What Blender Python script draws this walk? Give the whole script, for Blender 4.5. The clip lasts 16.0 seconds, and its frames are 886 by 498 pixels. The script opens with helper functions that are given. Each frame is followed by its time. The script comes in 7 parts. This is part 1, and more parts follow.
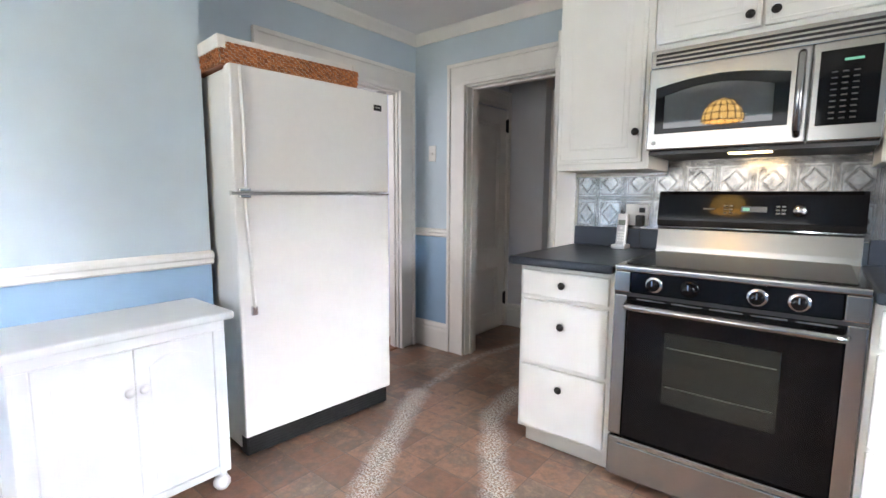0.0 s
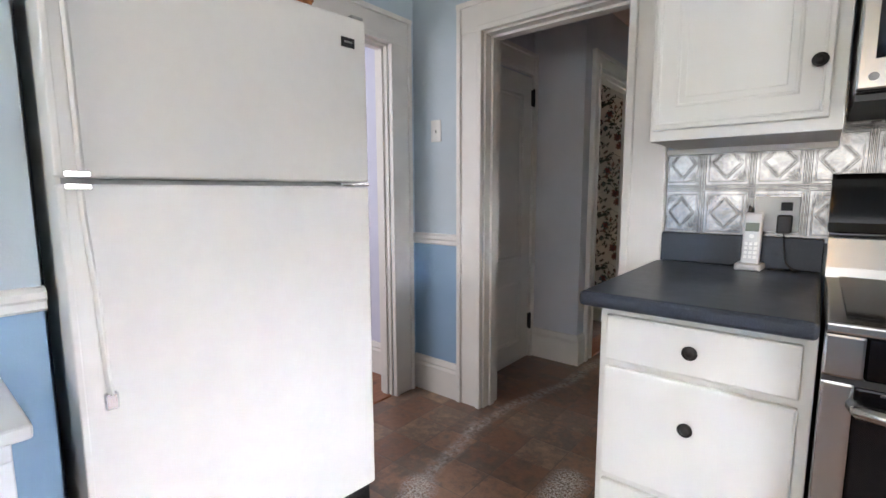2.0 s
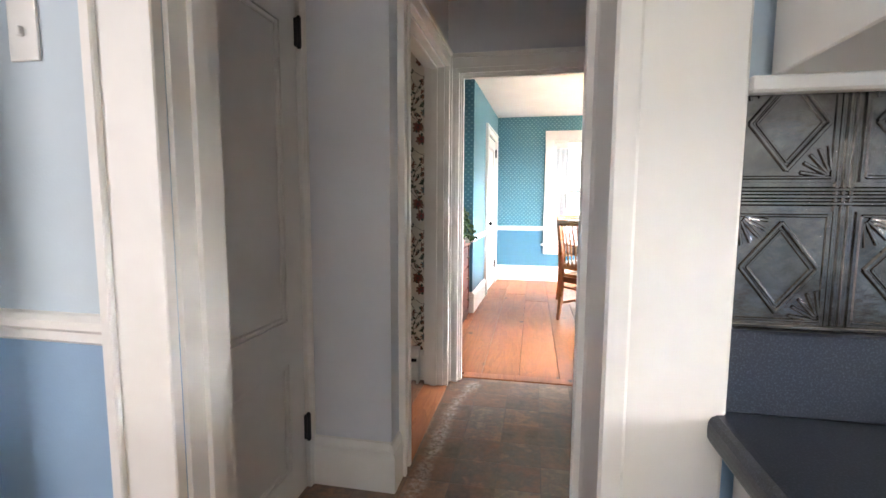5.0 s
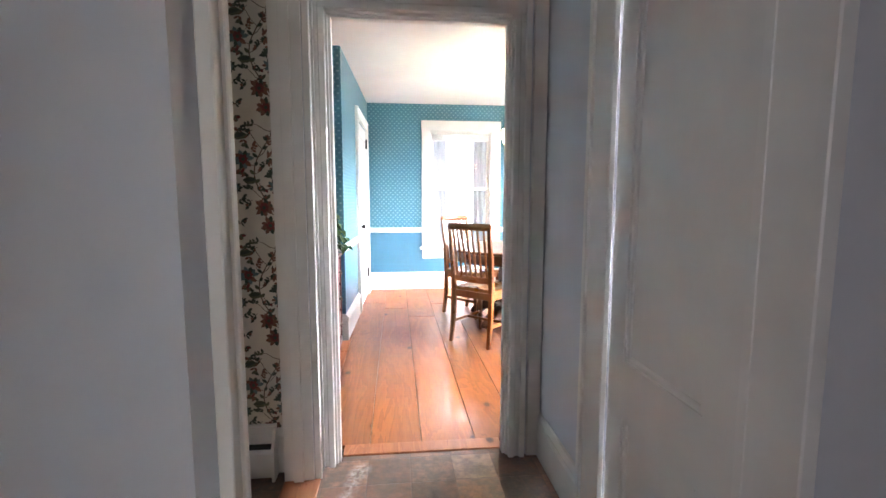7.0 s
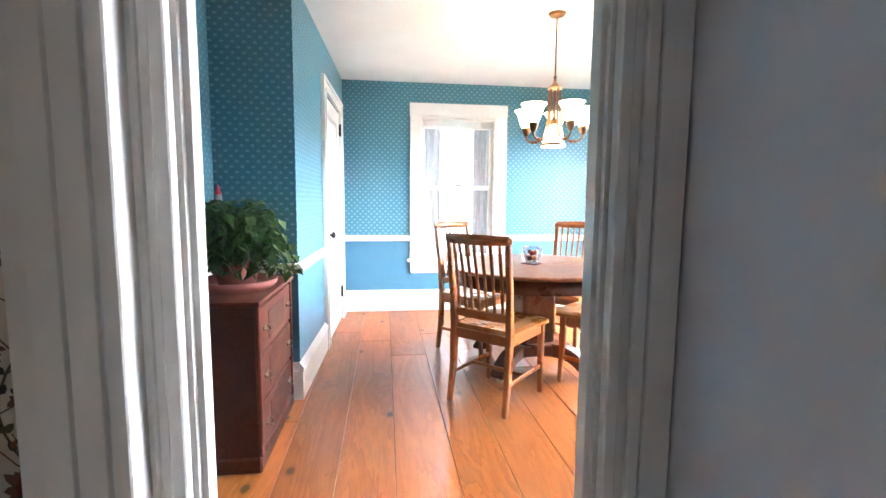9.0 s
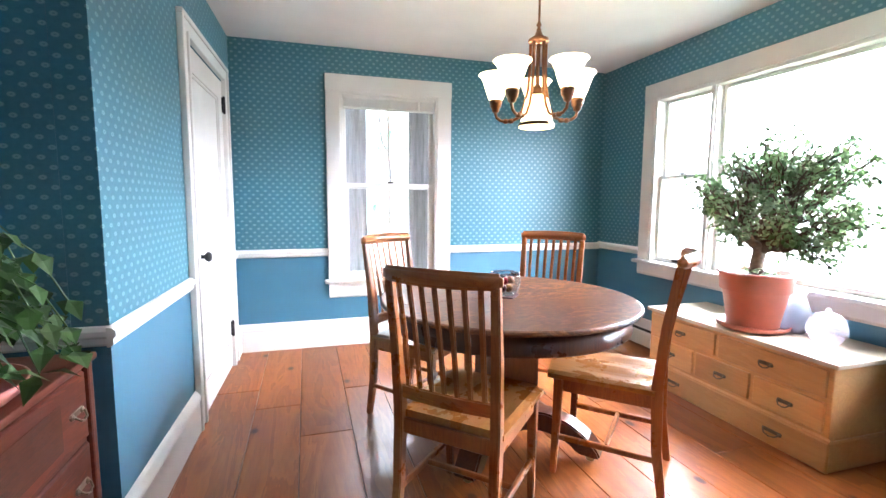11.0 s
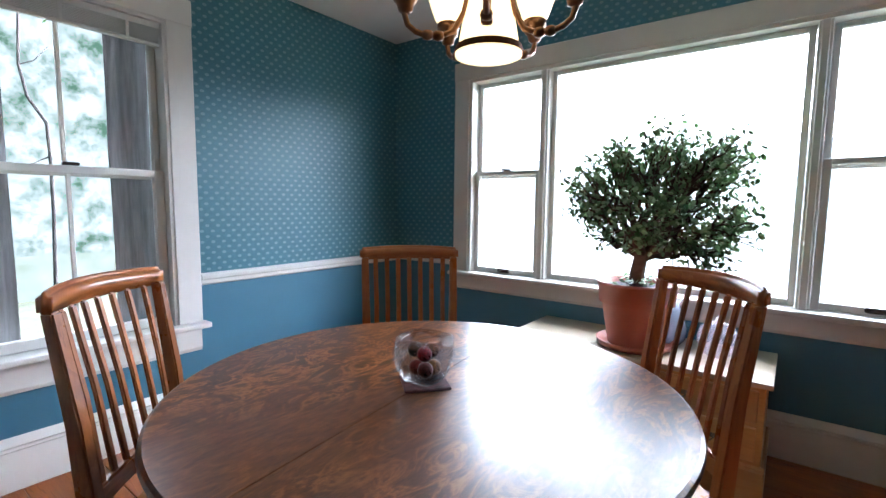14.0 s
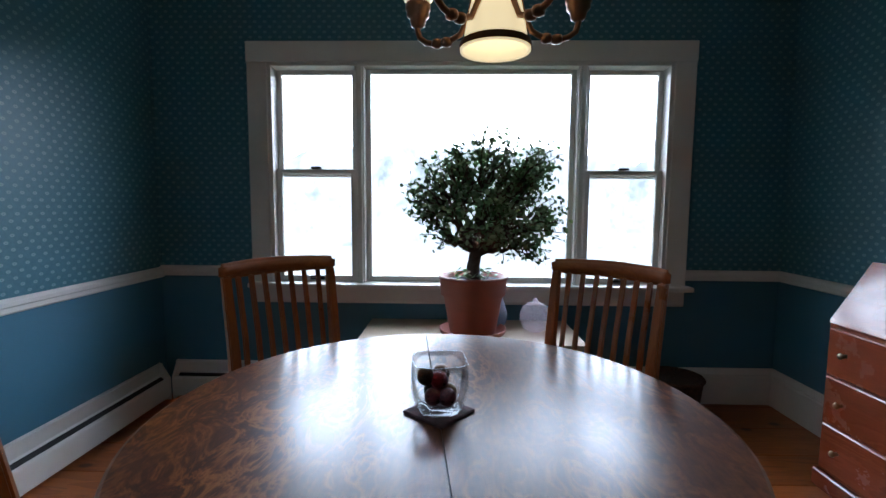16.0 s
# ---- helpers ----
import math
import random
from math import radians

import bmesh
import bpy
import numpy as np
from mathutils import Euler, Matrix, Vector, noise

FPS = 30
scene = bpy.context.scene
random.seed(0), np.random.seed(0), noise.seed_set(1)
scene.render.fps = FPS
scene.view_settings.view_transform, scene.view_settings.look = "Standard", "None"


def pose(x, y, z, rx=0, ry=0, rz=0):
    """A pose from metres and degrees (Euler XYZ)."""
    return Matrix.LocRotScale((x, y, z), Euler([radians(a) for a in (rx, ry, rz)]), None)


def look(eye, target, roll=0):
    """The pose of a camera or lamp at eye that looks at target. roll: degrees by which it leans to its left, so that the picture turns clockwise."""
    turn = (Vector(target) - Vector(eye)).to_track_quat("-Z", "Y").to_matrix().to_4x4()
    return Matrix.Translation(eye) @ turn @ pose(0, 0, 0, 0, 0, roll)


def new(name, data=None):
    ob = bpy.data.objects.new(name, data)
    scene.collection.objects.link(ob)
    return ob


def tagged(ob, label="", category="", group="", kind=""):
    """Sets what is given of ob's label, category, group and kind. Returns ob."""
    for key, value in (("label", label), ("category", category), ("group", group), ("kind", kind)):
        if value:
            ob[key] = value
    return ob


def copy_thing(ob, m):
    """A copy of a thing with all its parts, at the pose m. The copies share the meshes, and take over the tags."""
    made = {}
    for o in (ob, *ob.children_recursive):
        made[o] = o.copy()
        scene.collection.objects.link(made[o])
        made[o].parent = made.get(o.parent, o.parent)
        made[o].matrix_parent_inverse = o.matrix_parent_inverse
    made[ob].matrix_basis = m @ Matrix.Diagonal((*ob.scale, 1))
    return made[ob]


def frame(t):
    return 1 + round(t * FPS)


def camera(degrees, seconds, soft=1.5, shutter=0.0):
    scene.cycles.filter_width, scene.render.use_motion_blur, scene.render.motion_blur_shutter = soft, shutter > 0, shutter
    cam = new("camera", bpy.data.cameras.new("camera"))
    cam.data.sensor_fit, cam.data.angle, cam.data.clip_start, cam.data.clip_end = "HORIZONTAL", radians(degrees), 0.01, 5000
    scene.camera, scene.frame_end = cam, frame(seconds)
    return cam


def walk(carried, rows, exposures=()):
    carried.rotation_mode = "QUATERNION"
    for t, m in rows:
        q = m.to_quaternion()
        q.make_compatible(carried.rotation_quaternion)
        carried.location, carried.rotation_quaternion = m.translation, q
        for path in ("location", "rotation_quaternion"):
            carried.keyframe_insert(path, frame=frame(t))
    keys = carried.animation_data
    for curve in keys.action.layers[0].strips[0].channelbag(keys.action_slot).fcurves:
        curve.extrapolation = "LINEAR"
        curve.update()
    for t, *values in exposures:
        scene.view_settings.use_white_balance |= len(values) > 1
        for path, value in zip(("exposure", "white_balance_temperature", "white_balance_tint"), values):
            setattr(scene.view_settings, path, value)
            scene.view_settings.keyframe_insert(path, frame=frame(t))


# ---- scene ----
cam = camera(87.9, 16.0)
PATH = [
    (0, (-0.063, -0.338, 1.184), (-1.319, 1.201, 0.949), 0.3),
    (0.5, (-0.21, -0.193, 1.167), (-1.453, 1.356, 0.932), -0.0),
    (1, (-0.341, 0.0, 1.147), (-1.595, 1.541, 0.917), 0.0),
    (1.5, (-0.496, 0.19, 1.137), (-1.761, 1.723, 0.915), 0.2),
    (2, (-0.689, 0.362, 1.157), (-1.947, 1.897, 0.913), -0.2),
    (2.5, (-0.842, 0.531, 1.141), (-2.023, 2.128, 0.911), 0.1),
    (3, (-0.978, 0.73, 1.145), (-2.051, 2.403, 0.92), 0.3),
    (3.5, (-1.114, 0.894, 1.149), (-2.026, 2.661, 0.939), 0.5),
    (4, (-1.22, 1.094, 1.154), (-1.969, 2.936, 0.945), 0.5),
    (4.5, (-1.296, 1.319, 1.158), (-1.863, 3.227, 0.955), 0.5),
    (5, (-1.355, 1.557, 1.161), (-1.735, 3.51, 0.956), 0.3),
    (5.2, (-1.381, 1.639, 1.162), (-1.678, 3.606, 0.956), 0.0),
    (7.5, (-1.54, 2.708, 1.184), (-1.303, 4.682, 0.967), 0.4),
    (8, (-1.528, 2.997, 1.165), (-1.287, 4.972, 0.955), 0.5),
    (10.3, (-1.395, 4.301, 1.175), (-1.055, 6.26, 0.969), 0.3),
    (10.5, (-1.399, 4.408, 1.205), (-0.998, 6.355, 0.985), 0.2),
    (11, (-1.364, 4.64, 1.204), (-0.796, 6.546, 0.991), 0.4),
    (11.5, (-1.34, 4.874, 1.216), (-0.581, 6.713, 1.003), 0.4),
    (12, (-1.317, 5.123, 1.201), (-0.368, 6.871, 0.991), 0.4),
    (12.5, (-1.311, 5.351, 1.201), (-0.17, 6.981, 0.996), 0.4),
    (13, (-1.333, 5.569, 1.203), (-0.014, 7.059, 1.0), 0.7),
    (13.5, (-1.296, 5.771, 1.186), (0.144, 7.145, 0.989), 0.4),
    (14, (-1.305, 5.972, 1.186), (0.28, 7.177, 0.991), 0.6),
    (14.5, (-1.265, 6.175, 1.174), (0.455, 7.179, 0.986), 0.5),
    (15, (-1.284, 6.346, 1.165), (0.575, 7.057, 0.984), 0.5),
    (15.5, (-1.348, 6.499, 1.165), (0.605, 6.893, 0.984), 0.5),
    (16, (-1.415, 6.659, 1.19), (0.576, 6.705, 1.003), 0.4),
]
walk(cam, [(t, look(eye, target, roll)) for t, eye, target, roll in PATH],
     [(0, 1.26, 6550, 12), (2, 1.2, 6550, 13), (3.5, 1.22, 6950, 13), (5, 1.82, 6900, 14), (7.5, 1.85, 6250, 15), (8, 1.9, 6200, 14), (10.5, 0.95, 6250, 13), (11, 0.78, 6150, 13), (12.5, 0.12, 6050, 11),
      (14, -0.82, 5850, 10), (15, -1.48, 5780, 10), (16, -2.2, 5680, 9)])

# ---- light ----
world = bpy.data.worlds.new("sky")
scene.world = world
world.use_nodes = True
_wn = world.node_tree
_sky = _wn.nodes.new("ShaderNodeTexSky")
_sky.sky_type = "NISHITA"
_sky.sun_disc = False
_sky.sun_elevation = radians(40)
_sky.sun_rotation = radians(60)
_wn.links.new(_sky.outputs[0], _wn.nodes["Background"].inputs[0])
_wn.nodes["Background"].inputs[1].default_value = 0.1

_sun = bpy.data.lights.new("sun", "SUN")
_sun.energy, _sun.angle, _sun.color = 0.6, radians(40), (1, 0.97, 0.93)
new("sun", _sun).matrix_world = look((30, 17, 30), (0, 6, 0))


def area_lamp(name, eye, target, w, h, watts, color=(1, 1, 1)):
    """A rectangular lamp for daylight, in a wall opening or added inside a windowless room."""
    d = bpy.data.lights.new(name, "AREA")
    d.shape, d.size, d.size_y, d.energy, d.color = "RECTANGLE", w, h, watts, color
    new(name, d).matrix_world = look(eye, target)


# kitchen lamps fill unseen wall openings, placed and sized to balance the room's light
area_lamp("kitchen_south_daylight", (-1.0, -2.3, 1.45), (-1.0, 0, 1.3), 1.7, 1.2, 11.0, (0.99, 0.975, 0.97))
area_lamp("kitchen_east_daylight", (1.59, 0.625, 1.4), (-1.0, 0.7, 1.2), 0.43, 0.68, 5.2, (1, 0.98, 0.97))
# fill lamps added inside two closed rooms that have no window
area_lamp("lavender_room_daylight", (-3.6, 0.3, 1.5), (-3.6, 2, 1.3), 1.2, 1.3, 14, (0.97, 0.97, 1))
area_lamp("washroom_daylight", (-3.4, 4.0, 1.6), (-2.4, 4.2, 1.3), 0.6, 0.9, 0.22, (1, 0.98, 0.95))

# ---- materials ----
def nodes_of(name):
    m = bpy.data.materials.new(name)
    m.use_nodes = True
    t = m.node_tree
    return m, t, t.nodes["Principled BSDF"]


def put(t, kind, **values):
    n = t.nodes.new(kind)
    for k, v in values.items():
        if k in n.inputs:
            n.inputs[k].default_value = v
    return n


def ramp(t, source, stops):
    n = t.nodes.new("ShaderNodeValToRGB")
    while len(n.color_ramp.elements) < len(stops):
        n.color_ramp.elements.new(0.5)
    for e, (p, c) in zip(n.color_ramp.elements, stops):
        e.position = p
        e.color = (*c, 1) if len(c) == 3 else c
    t.links.new(source, n.inputs[0])
    return n.outputs[0]


def calc(t, op, a, b=None, c=None):
    n = t.nodes.new("ShaderNodeMath")
    n.operation = op
    for i, v in enumerate((a, b, c)):
        if v is None:
            continue
        if isinstance(v, (int, float)):
            n.inputs[i].default_value = v
        else:
            t.links.new(v, n.inputs[i])
    return n.outputs[0]


def mixed(t, fac, a, b, blend="MIX"):
    n = t.nodes.new("ShaderNodeMix")
    n.data_type, n.blend_type = "RGBA", blend
    for sock, v in ((n.inputs[0], fac), (n.inputs[6], a), (n.inputs[7], b)):
        if isinstance(v, (int, float)):
            sock.default_value = v
        elif isinstance(v, tuple):
            sock.default_value = (*v, 1)
        else:
            t.links.new(v, sock)
    return n.outputs[2]


def coords(t, world_space=True, scale=(1, 1, 1)):
    if world_space:
        src = t.nodes.new("ShaderNodeNewGeometry").outputs["Position"]
    else:
        src = t.nodes.new("ShaderNodeTexCoord").outputs["Object"]
    m = t.nodes.new("ShaderNodeMapping")
    m.inputs["Scale"].default_value = scale
    t.links.new(src, m.inputs[0])
    return m.outputs[0]


def noisy(t, vec, scale, detail=3, rough=0.55, distort=0.0):
    n = put(t, "ShaderNodeTexNoise", Scale=scale, Detail=detail, Roughness=rough, Distortion=distort)
    t.links.new(vec, n.inputs["Vector"])
    return n.outputs[0]


def bumped(t, b, height, strength, dist=0.01):
    n = put(t, "ShaderNodeBump", Strength=strength, Distance=dist)
    t.links.new(height, n.inputs["Height"])
    t.links.new(n.outputs[0], b.inputs["Normal"])


def paint(name, color, rough=0.5, grain=0.05, relief=0.12, scale=9.0, world_space=True, metal=0.0, dirt=None, gloss=0.5):
    """A painted, plastic or metal surface with slight mottling, fine relief and uneven gloss."""
    m, t, b = nodes_of(name)
    v = coords(t, world_space)
    n1, n2 = noisy(t, v, scale, 4), noisy(t, v, scale * 14, 2)
    dark = tuple(c * (1 - 2 * grain) for c in color)
    lite = tuple(min(1, c * (1 + grain)) for c in color)
    col = ramp(t, n1, [(0.3, dark), (0.7, lite)])
    if dirt:
        col = mixed(t, ramp(t, noisy(t, v, scale * 0.5, 6, 0.7), [(0.55, (0, 0, 0)), (0.8, (0.5, 0.5, 0.5))]), col, dirt)
    t.links.new(col, b.inputs["Base Color"])
    t.links.new(calc(t, "MULTIPLY_ADD", n1, 0.2, rough - 0.1), b.inputs["Roughness"])
    b.inputs["Metallic"].default_value = metal
    b.inputs["Specular IOR Level"].default_value = gloss
    if relief:
        bumped(t, b, n2, relief, 0.002)
    return m


def two_tone(name, upper, lower, z, rough=0.55):
    """Wall paint in two colours that meet behind a chair rail at height z."""
    m, t, b = nodes_of(name)
    v = coords(t)
    sep = t.nodes.new("ShaderNodeSeparateXYZ")
    t.links.new(v, sep.inputs[0])
    up = calc(t, "GREATER_THAN", sep.outputs[2], z)
    col = mixed(t, up, lower, upper)
    n = noisy(t, v, 3, 4)
    col = mixed(t, 0.14, col, ramp(t, n, [(0.3, (0.35, 0.35, 0.36)), (0.7, (1, 1, 1))]), "MULTIPLY")
    t.links.new(col, b.inputs["Base Color"])
    b.inputs["Roughness"].default_value = rough
    bumped(t, b, noisy(t, v, 160, 3), 0.18, 0.002)
    return m


def dining_paper(name, z):
    """Teal wallpaper with staggered rows of small pale motifs above the rail, plain blue paint below."""
    m, t, b = nodes_of(name)
    v = coords(t)
    sep = t.nodes.new("ShaderNodeSeparateXYZ")
    t.links.new(v, sep.inputs[0])
    u = calc(t, "ADD", sep.outputs[0], sep.outputs[1])
    row = calc(t, "DIVIDE", sep.outputs[2], 0.029)
    ri = calc(t, "FLOOR", row)
    odd = calc(t, "MODULO", ri, 2.0)
    cu = calc(t, "FRACT", calc(t, "ADD", calc(t, "DIVIDE", u, 0.058), calc(t, "MULTIPLY", odd, 0.5)))
    cv = calc(t, "FRACT", row)
    du = calc(t, "MULTIPLY", calc(t, "ABSOLUTE", calc(t, "SUBTRACT", cu, 0.5)), 1.0)
    dv = calc(t, "MULTIPLY", calc(t, "ABSOLUTE", calc(t, "SUBTRACT", cv, 0.5)), 1.0)
    ring = calc(t, "ADD", calc(t, "POWER", calc(t, "DIVIDE", du, 0.21), 2.0), calc(t, "POWER", calc(t, "DIVIDE", dv, 0.28), 2.0))
    motif = calc(t, "MULTIPLY", ramp(t, ring, [(0.45, (1, 1, 1)), (1.0, (0, 0, 0))]), calc(t, "SUBTRACT", 1.0, calc(t, "MULTIPLY", calc(t, "LESS_THAN", ring, 0.1), 0.6)))
    n = noisy(t, v, 60, 3)
    base = ramp(t, n, [(0.3, PAPER_DARK), (0.7, PAPER_LITE)])
    paper = mixed(t, calc(t, "MULTIPLY", motif, 0.58), base, PAPER_MOTIF)
    plain = mixed(t, noisy(t, v, 4, 4), PLAIN_A, PLAIN_B)
    up = calc(t, "GREATER_THAN", sep.outputs[2], z)
    t.links.new(mixed(t, up, plain, paper), b.inputs["Base Color"])
    b.inputs["Roughness"].default_value = 0.45
    bumped(t, b, n, 0.1, 0.002)
    return m


PAPER_DARK, PAPER_LITE, PAPER_MOTIF = (0.045, 0.155, 0.205), (0.058, 0.185, 0.24), (0.27, 0.43, 0.47)
PLAIN_A, PLAIN_B = (0.05, 0.16, 0.235), (0.06, 0.18, 0.265)


def wood(name, dark, lite, along="Y", ring=7.0, rough=0.35, grain=1.0, per_piece=True, knots=False, coat=0.0, world_space=False, long=0.12, swirl=1.2, uneven=0.3, gloss=0.5):
    """Wood with long grain along one axis, a tone per piece and, where wanted, knots."""
    m, t, b = nodes_of(name)
    sc = {"X": (long, 1, 1), "Y": (1, long, 1), "Z": (1, 1, long)}[along]
    if world_space:
        src = t.nodes.new("ShaderNodeNewGeometry").outputs["Position"]
    else:
        src = t.nodes.new("ShaderNodeTexCoord").outputs["Object"]
    info = t.nodes.new("ShaderNodeObjectInfo")
    shift = t.nodes.new("ShaderNodeVectorMath")
    shift.operation = "MULTIPLY_ADD"
    cmb = t.nodes.new("ShaderNodeCombineXYZ")
    for i in range(3):
        t.links.new(info.outputs["Random"], cmb.inputs[i])
    t.links.new(cmb.outputs[0], shift.inputs[0])
    shift.inputs[1].default_value = (13.0, 7.0, 5.0) if per_piece else (0, 0, 0)
    t.links.new(src, shift.inputs[2])
    mp = t.nodes.new("ShaderNodeMapping")
    mp.inputs["Scale"].default_value = sc
    t.links.new(shift.outputs[0], mp.inputs[0])
    v = mp.outputs[0]
    big = noisy(t, v, ring, 4, 0.6, swirl)
    fine = noisy(t, v, ring * 14, 3, 0.6)
    band = calc(t, "FRACT", calc(t, "MULTIPLY", big, 6.0))
    mix1 = calc(t, "MULTIPLY_ADD", fine, 0.45 * grain, calc(t, "MULTIPLY", band, 0.35 * grain))
    col = ramp(t, mix1, [(0.1, lite), (0.75, dark)])
    if per_piece:
        tone = calc(t, "MULTIPLY_ADD", info.outputs["Random"], 0.45, 0.72)
        g = t.nodes.new("ShaderNodeCombineColor")
        for i in range(3):
            t.links.new(tone, g.inputs[i])
        col = mixed(t, 1.0, col, g.outputs[0], "MULTIPLY")
    if knots:
        k = put(t, "ShaderNodeTexVoronoi", Scale=2.4, Randomness=1.0)
        k.voronoi_dimensions = "2D"
        mk = t.nodes.new("ShaderNodeMapping")
        mk.inputs["Scale"].default_value = (1, 0.62, 1)
        t.links.new(shift.outputs[0], mk.inputs[0])
        t.links.new(mk.outputs[0], k.inputs["Vector"])
        kd = calc(t, "ADD", k.outputs[0], calc(t, "MULTIPLY", noisy(t, v, 40, 2), 0.02))
        col = mixed(t, ramp(t, kd, [(0.03, (1, 1, 1)), (0.05, (0.75, 0.75, 0.75)), (0.06, (0.25, 0.25, 0.25)), (0.11, (0, 0, 0))]), col, (0.05, 0.015, 0.008))
        col = mixed(t, ramp(t, noisy(t, src, 1.3, 5, 0.65), [(0.5, (0, 0, 0)), (0.75, (0.2, 0.2, 0.2))]), col, (0.30, 0.12, 0.05))
    t.links.new(col, b.inputs["Base Color"])
    t.links.new(calc(t, "MULTIPLY_ADD", noisy(t, src, 5, 5, 0.65), uneven, rough - uneven / 2), b.inputs["Roughness"])
    b.inputs["Coat Weight"].default_value = coat
    b.inputs["Specular IOR Level"].default_value = gloss
    b.inputs["Coat Roughness"].default_value = 0.12
    bumped(t, b, fine, 0.12, 0.002)
    return m


def steel(name, color=(0.62, 0.62, 0.61), rough=0.28, along="X"):
    m, t, b = nodes_of(name)
    sc = {"X": (0.02, 1, 1), "Z": (1, 1, 0.02), "Y": (1, 0.02, 1)}[along]
    v = coords(t, True, sc)
    n = noisy(t, v, 350, 2)
    t.links.new(ramp(t, n, [(0.3, tuple(c * 0.97 for c in color)), (0.7, color)]), b.inputs["Base Color"])
    b.inputs["Metallic"].default_value = 1.0
    b.inputs["Roughness"].default_value = rough
    return m


def glass(name, tint=(1, 1, 1), gloss=0.08):
    """A thin pane: clear, with a faint mirror image."""
    m, t, b = nodes_of(name)
    t.nodes.remove(b)
    tr = t.nodes.new("ShaderNodeBsdfTransparent")
    tr.inputs[0].default_value = (*tint, 1)
    gl = put(t, "ShaderNodeBsdfGlossy", Roughness=0.02)
    fr = put(t, "ShaderNodeFresnel", IOR=1.35)
    mx = t.nodes.new("ShaderNodeMixShader")
    t.links.new(calc(t, "MULTIPLY", fr.outputs[0], gloss * 6), mx.inputs[0])
    t.links.new(tr.outputs[0], mx.inputs[1])
    t.links.new(gl.outputs[0], mx.inputs[2])
    t.links.new(mx.outputs[0], t.nodes["Material Output"].inputs[0])
    return m


def dark_glass(name, color, gloss=0.5, rough=0.015):
    """Smoked or black glass with a clear mirror image."""
    m, t, b = nodes_of(name)
    v = coords(t)
    t.links.new(ramp(t, noisy(t, v, 25, 3), [(0.3, tuple(c * 0.9 for c in color)), (0.7, color)]), b.inputs["Base Color"])
    b.inputs["Roughness"].default_value = rough
    b.inputs["Specular IOR Level"].default_value = gloss
    return m


def vinyl_floor(name):
    """Sheet vinyl printed with rust and brown slate squares, scuffed pale along the walked line."""
    m, t, b = nodes_of(name)
    v = coords(t)
    sep = t.nodes.new("ShaderNodeSeparateXYZ")
    t.links.new(v, sep.inputs[0])
    mp = t.nodes.new("ShaderNodeMapping")
    mp.inputs["Rotation"].default_value = (0, 0, 0)
    t.links.new(v, mp.inputs[0])
    br = put(t, "ShaderNodeTexBrick", Scale=1.0)
    br.offset, br.squash = 0.0, 1.0
    br.inputs["Brick Width"].default_value = 0.185
    br.inputs["Row Height"].default_value = 0.185
    br.inputs["Mortar Size"].default_value = 0.0035
    br.inputs["Mortar Smooth"].default_value = 0.6
    br.inputs["Bias"].default_value = 0.0
    br.inputs["Color1"].default_value = (0.0, 0.0, 0.0, 1)
    br.inputs["Color2"].default_value = (1.0, 1.0, 1.0, 1)
    br.inputs["Mortar"].default_value = (0.5, 0.5, 0.5, 1)
    t.links.new(mp.outputs[0], br.inputs["Vector"])
    mott = noisy(t, v, 11, 6, 0.68)
    tone = calc(t, "MULTIPLY_ADD", mott, 0.6, calc(t, "MULTIPLY", br.outputs[0], 0.5))
    col = ramp(t, tone, [(0.15, (0.07, 0.046, 0.036)), (0.30, (0.17, 0.115, 0.088)), (0.42, (0.27, 0.14, 0.09)), (0.53, (0.17, 0.125, 0.10)), (0.64, (0.37, 0.205, 0.13)), (0.74, (0.21, 0.155, 0.12)), (0.88, (0.46, 0.30, 0.19))])
    col = mixed(t, 0.5, col, ramp(t, noisy(t, v, 26, 5, 0.7), [(0.3, (0.45, 0.42, 0.40)), (0.7, (1, 1, 1))]), "MULTIPLY")
    col = mixed(t, calc(t, "MULTIPLY", br.outputs[1], 0.4), col, (0.12, 0.09, 0.075))
    return m, t, b, v, sep, col, br


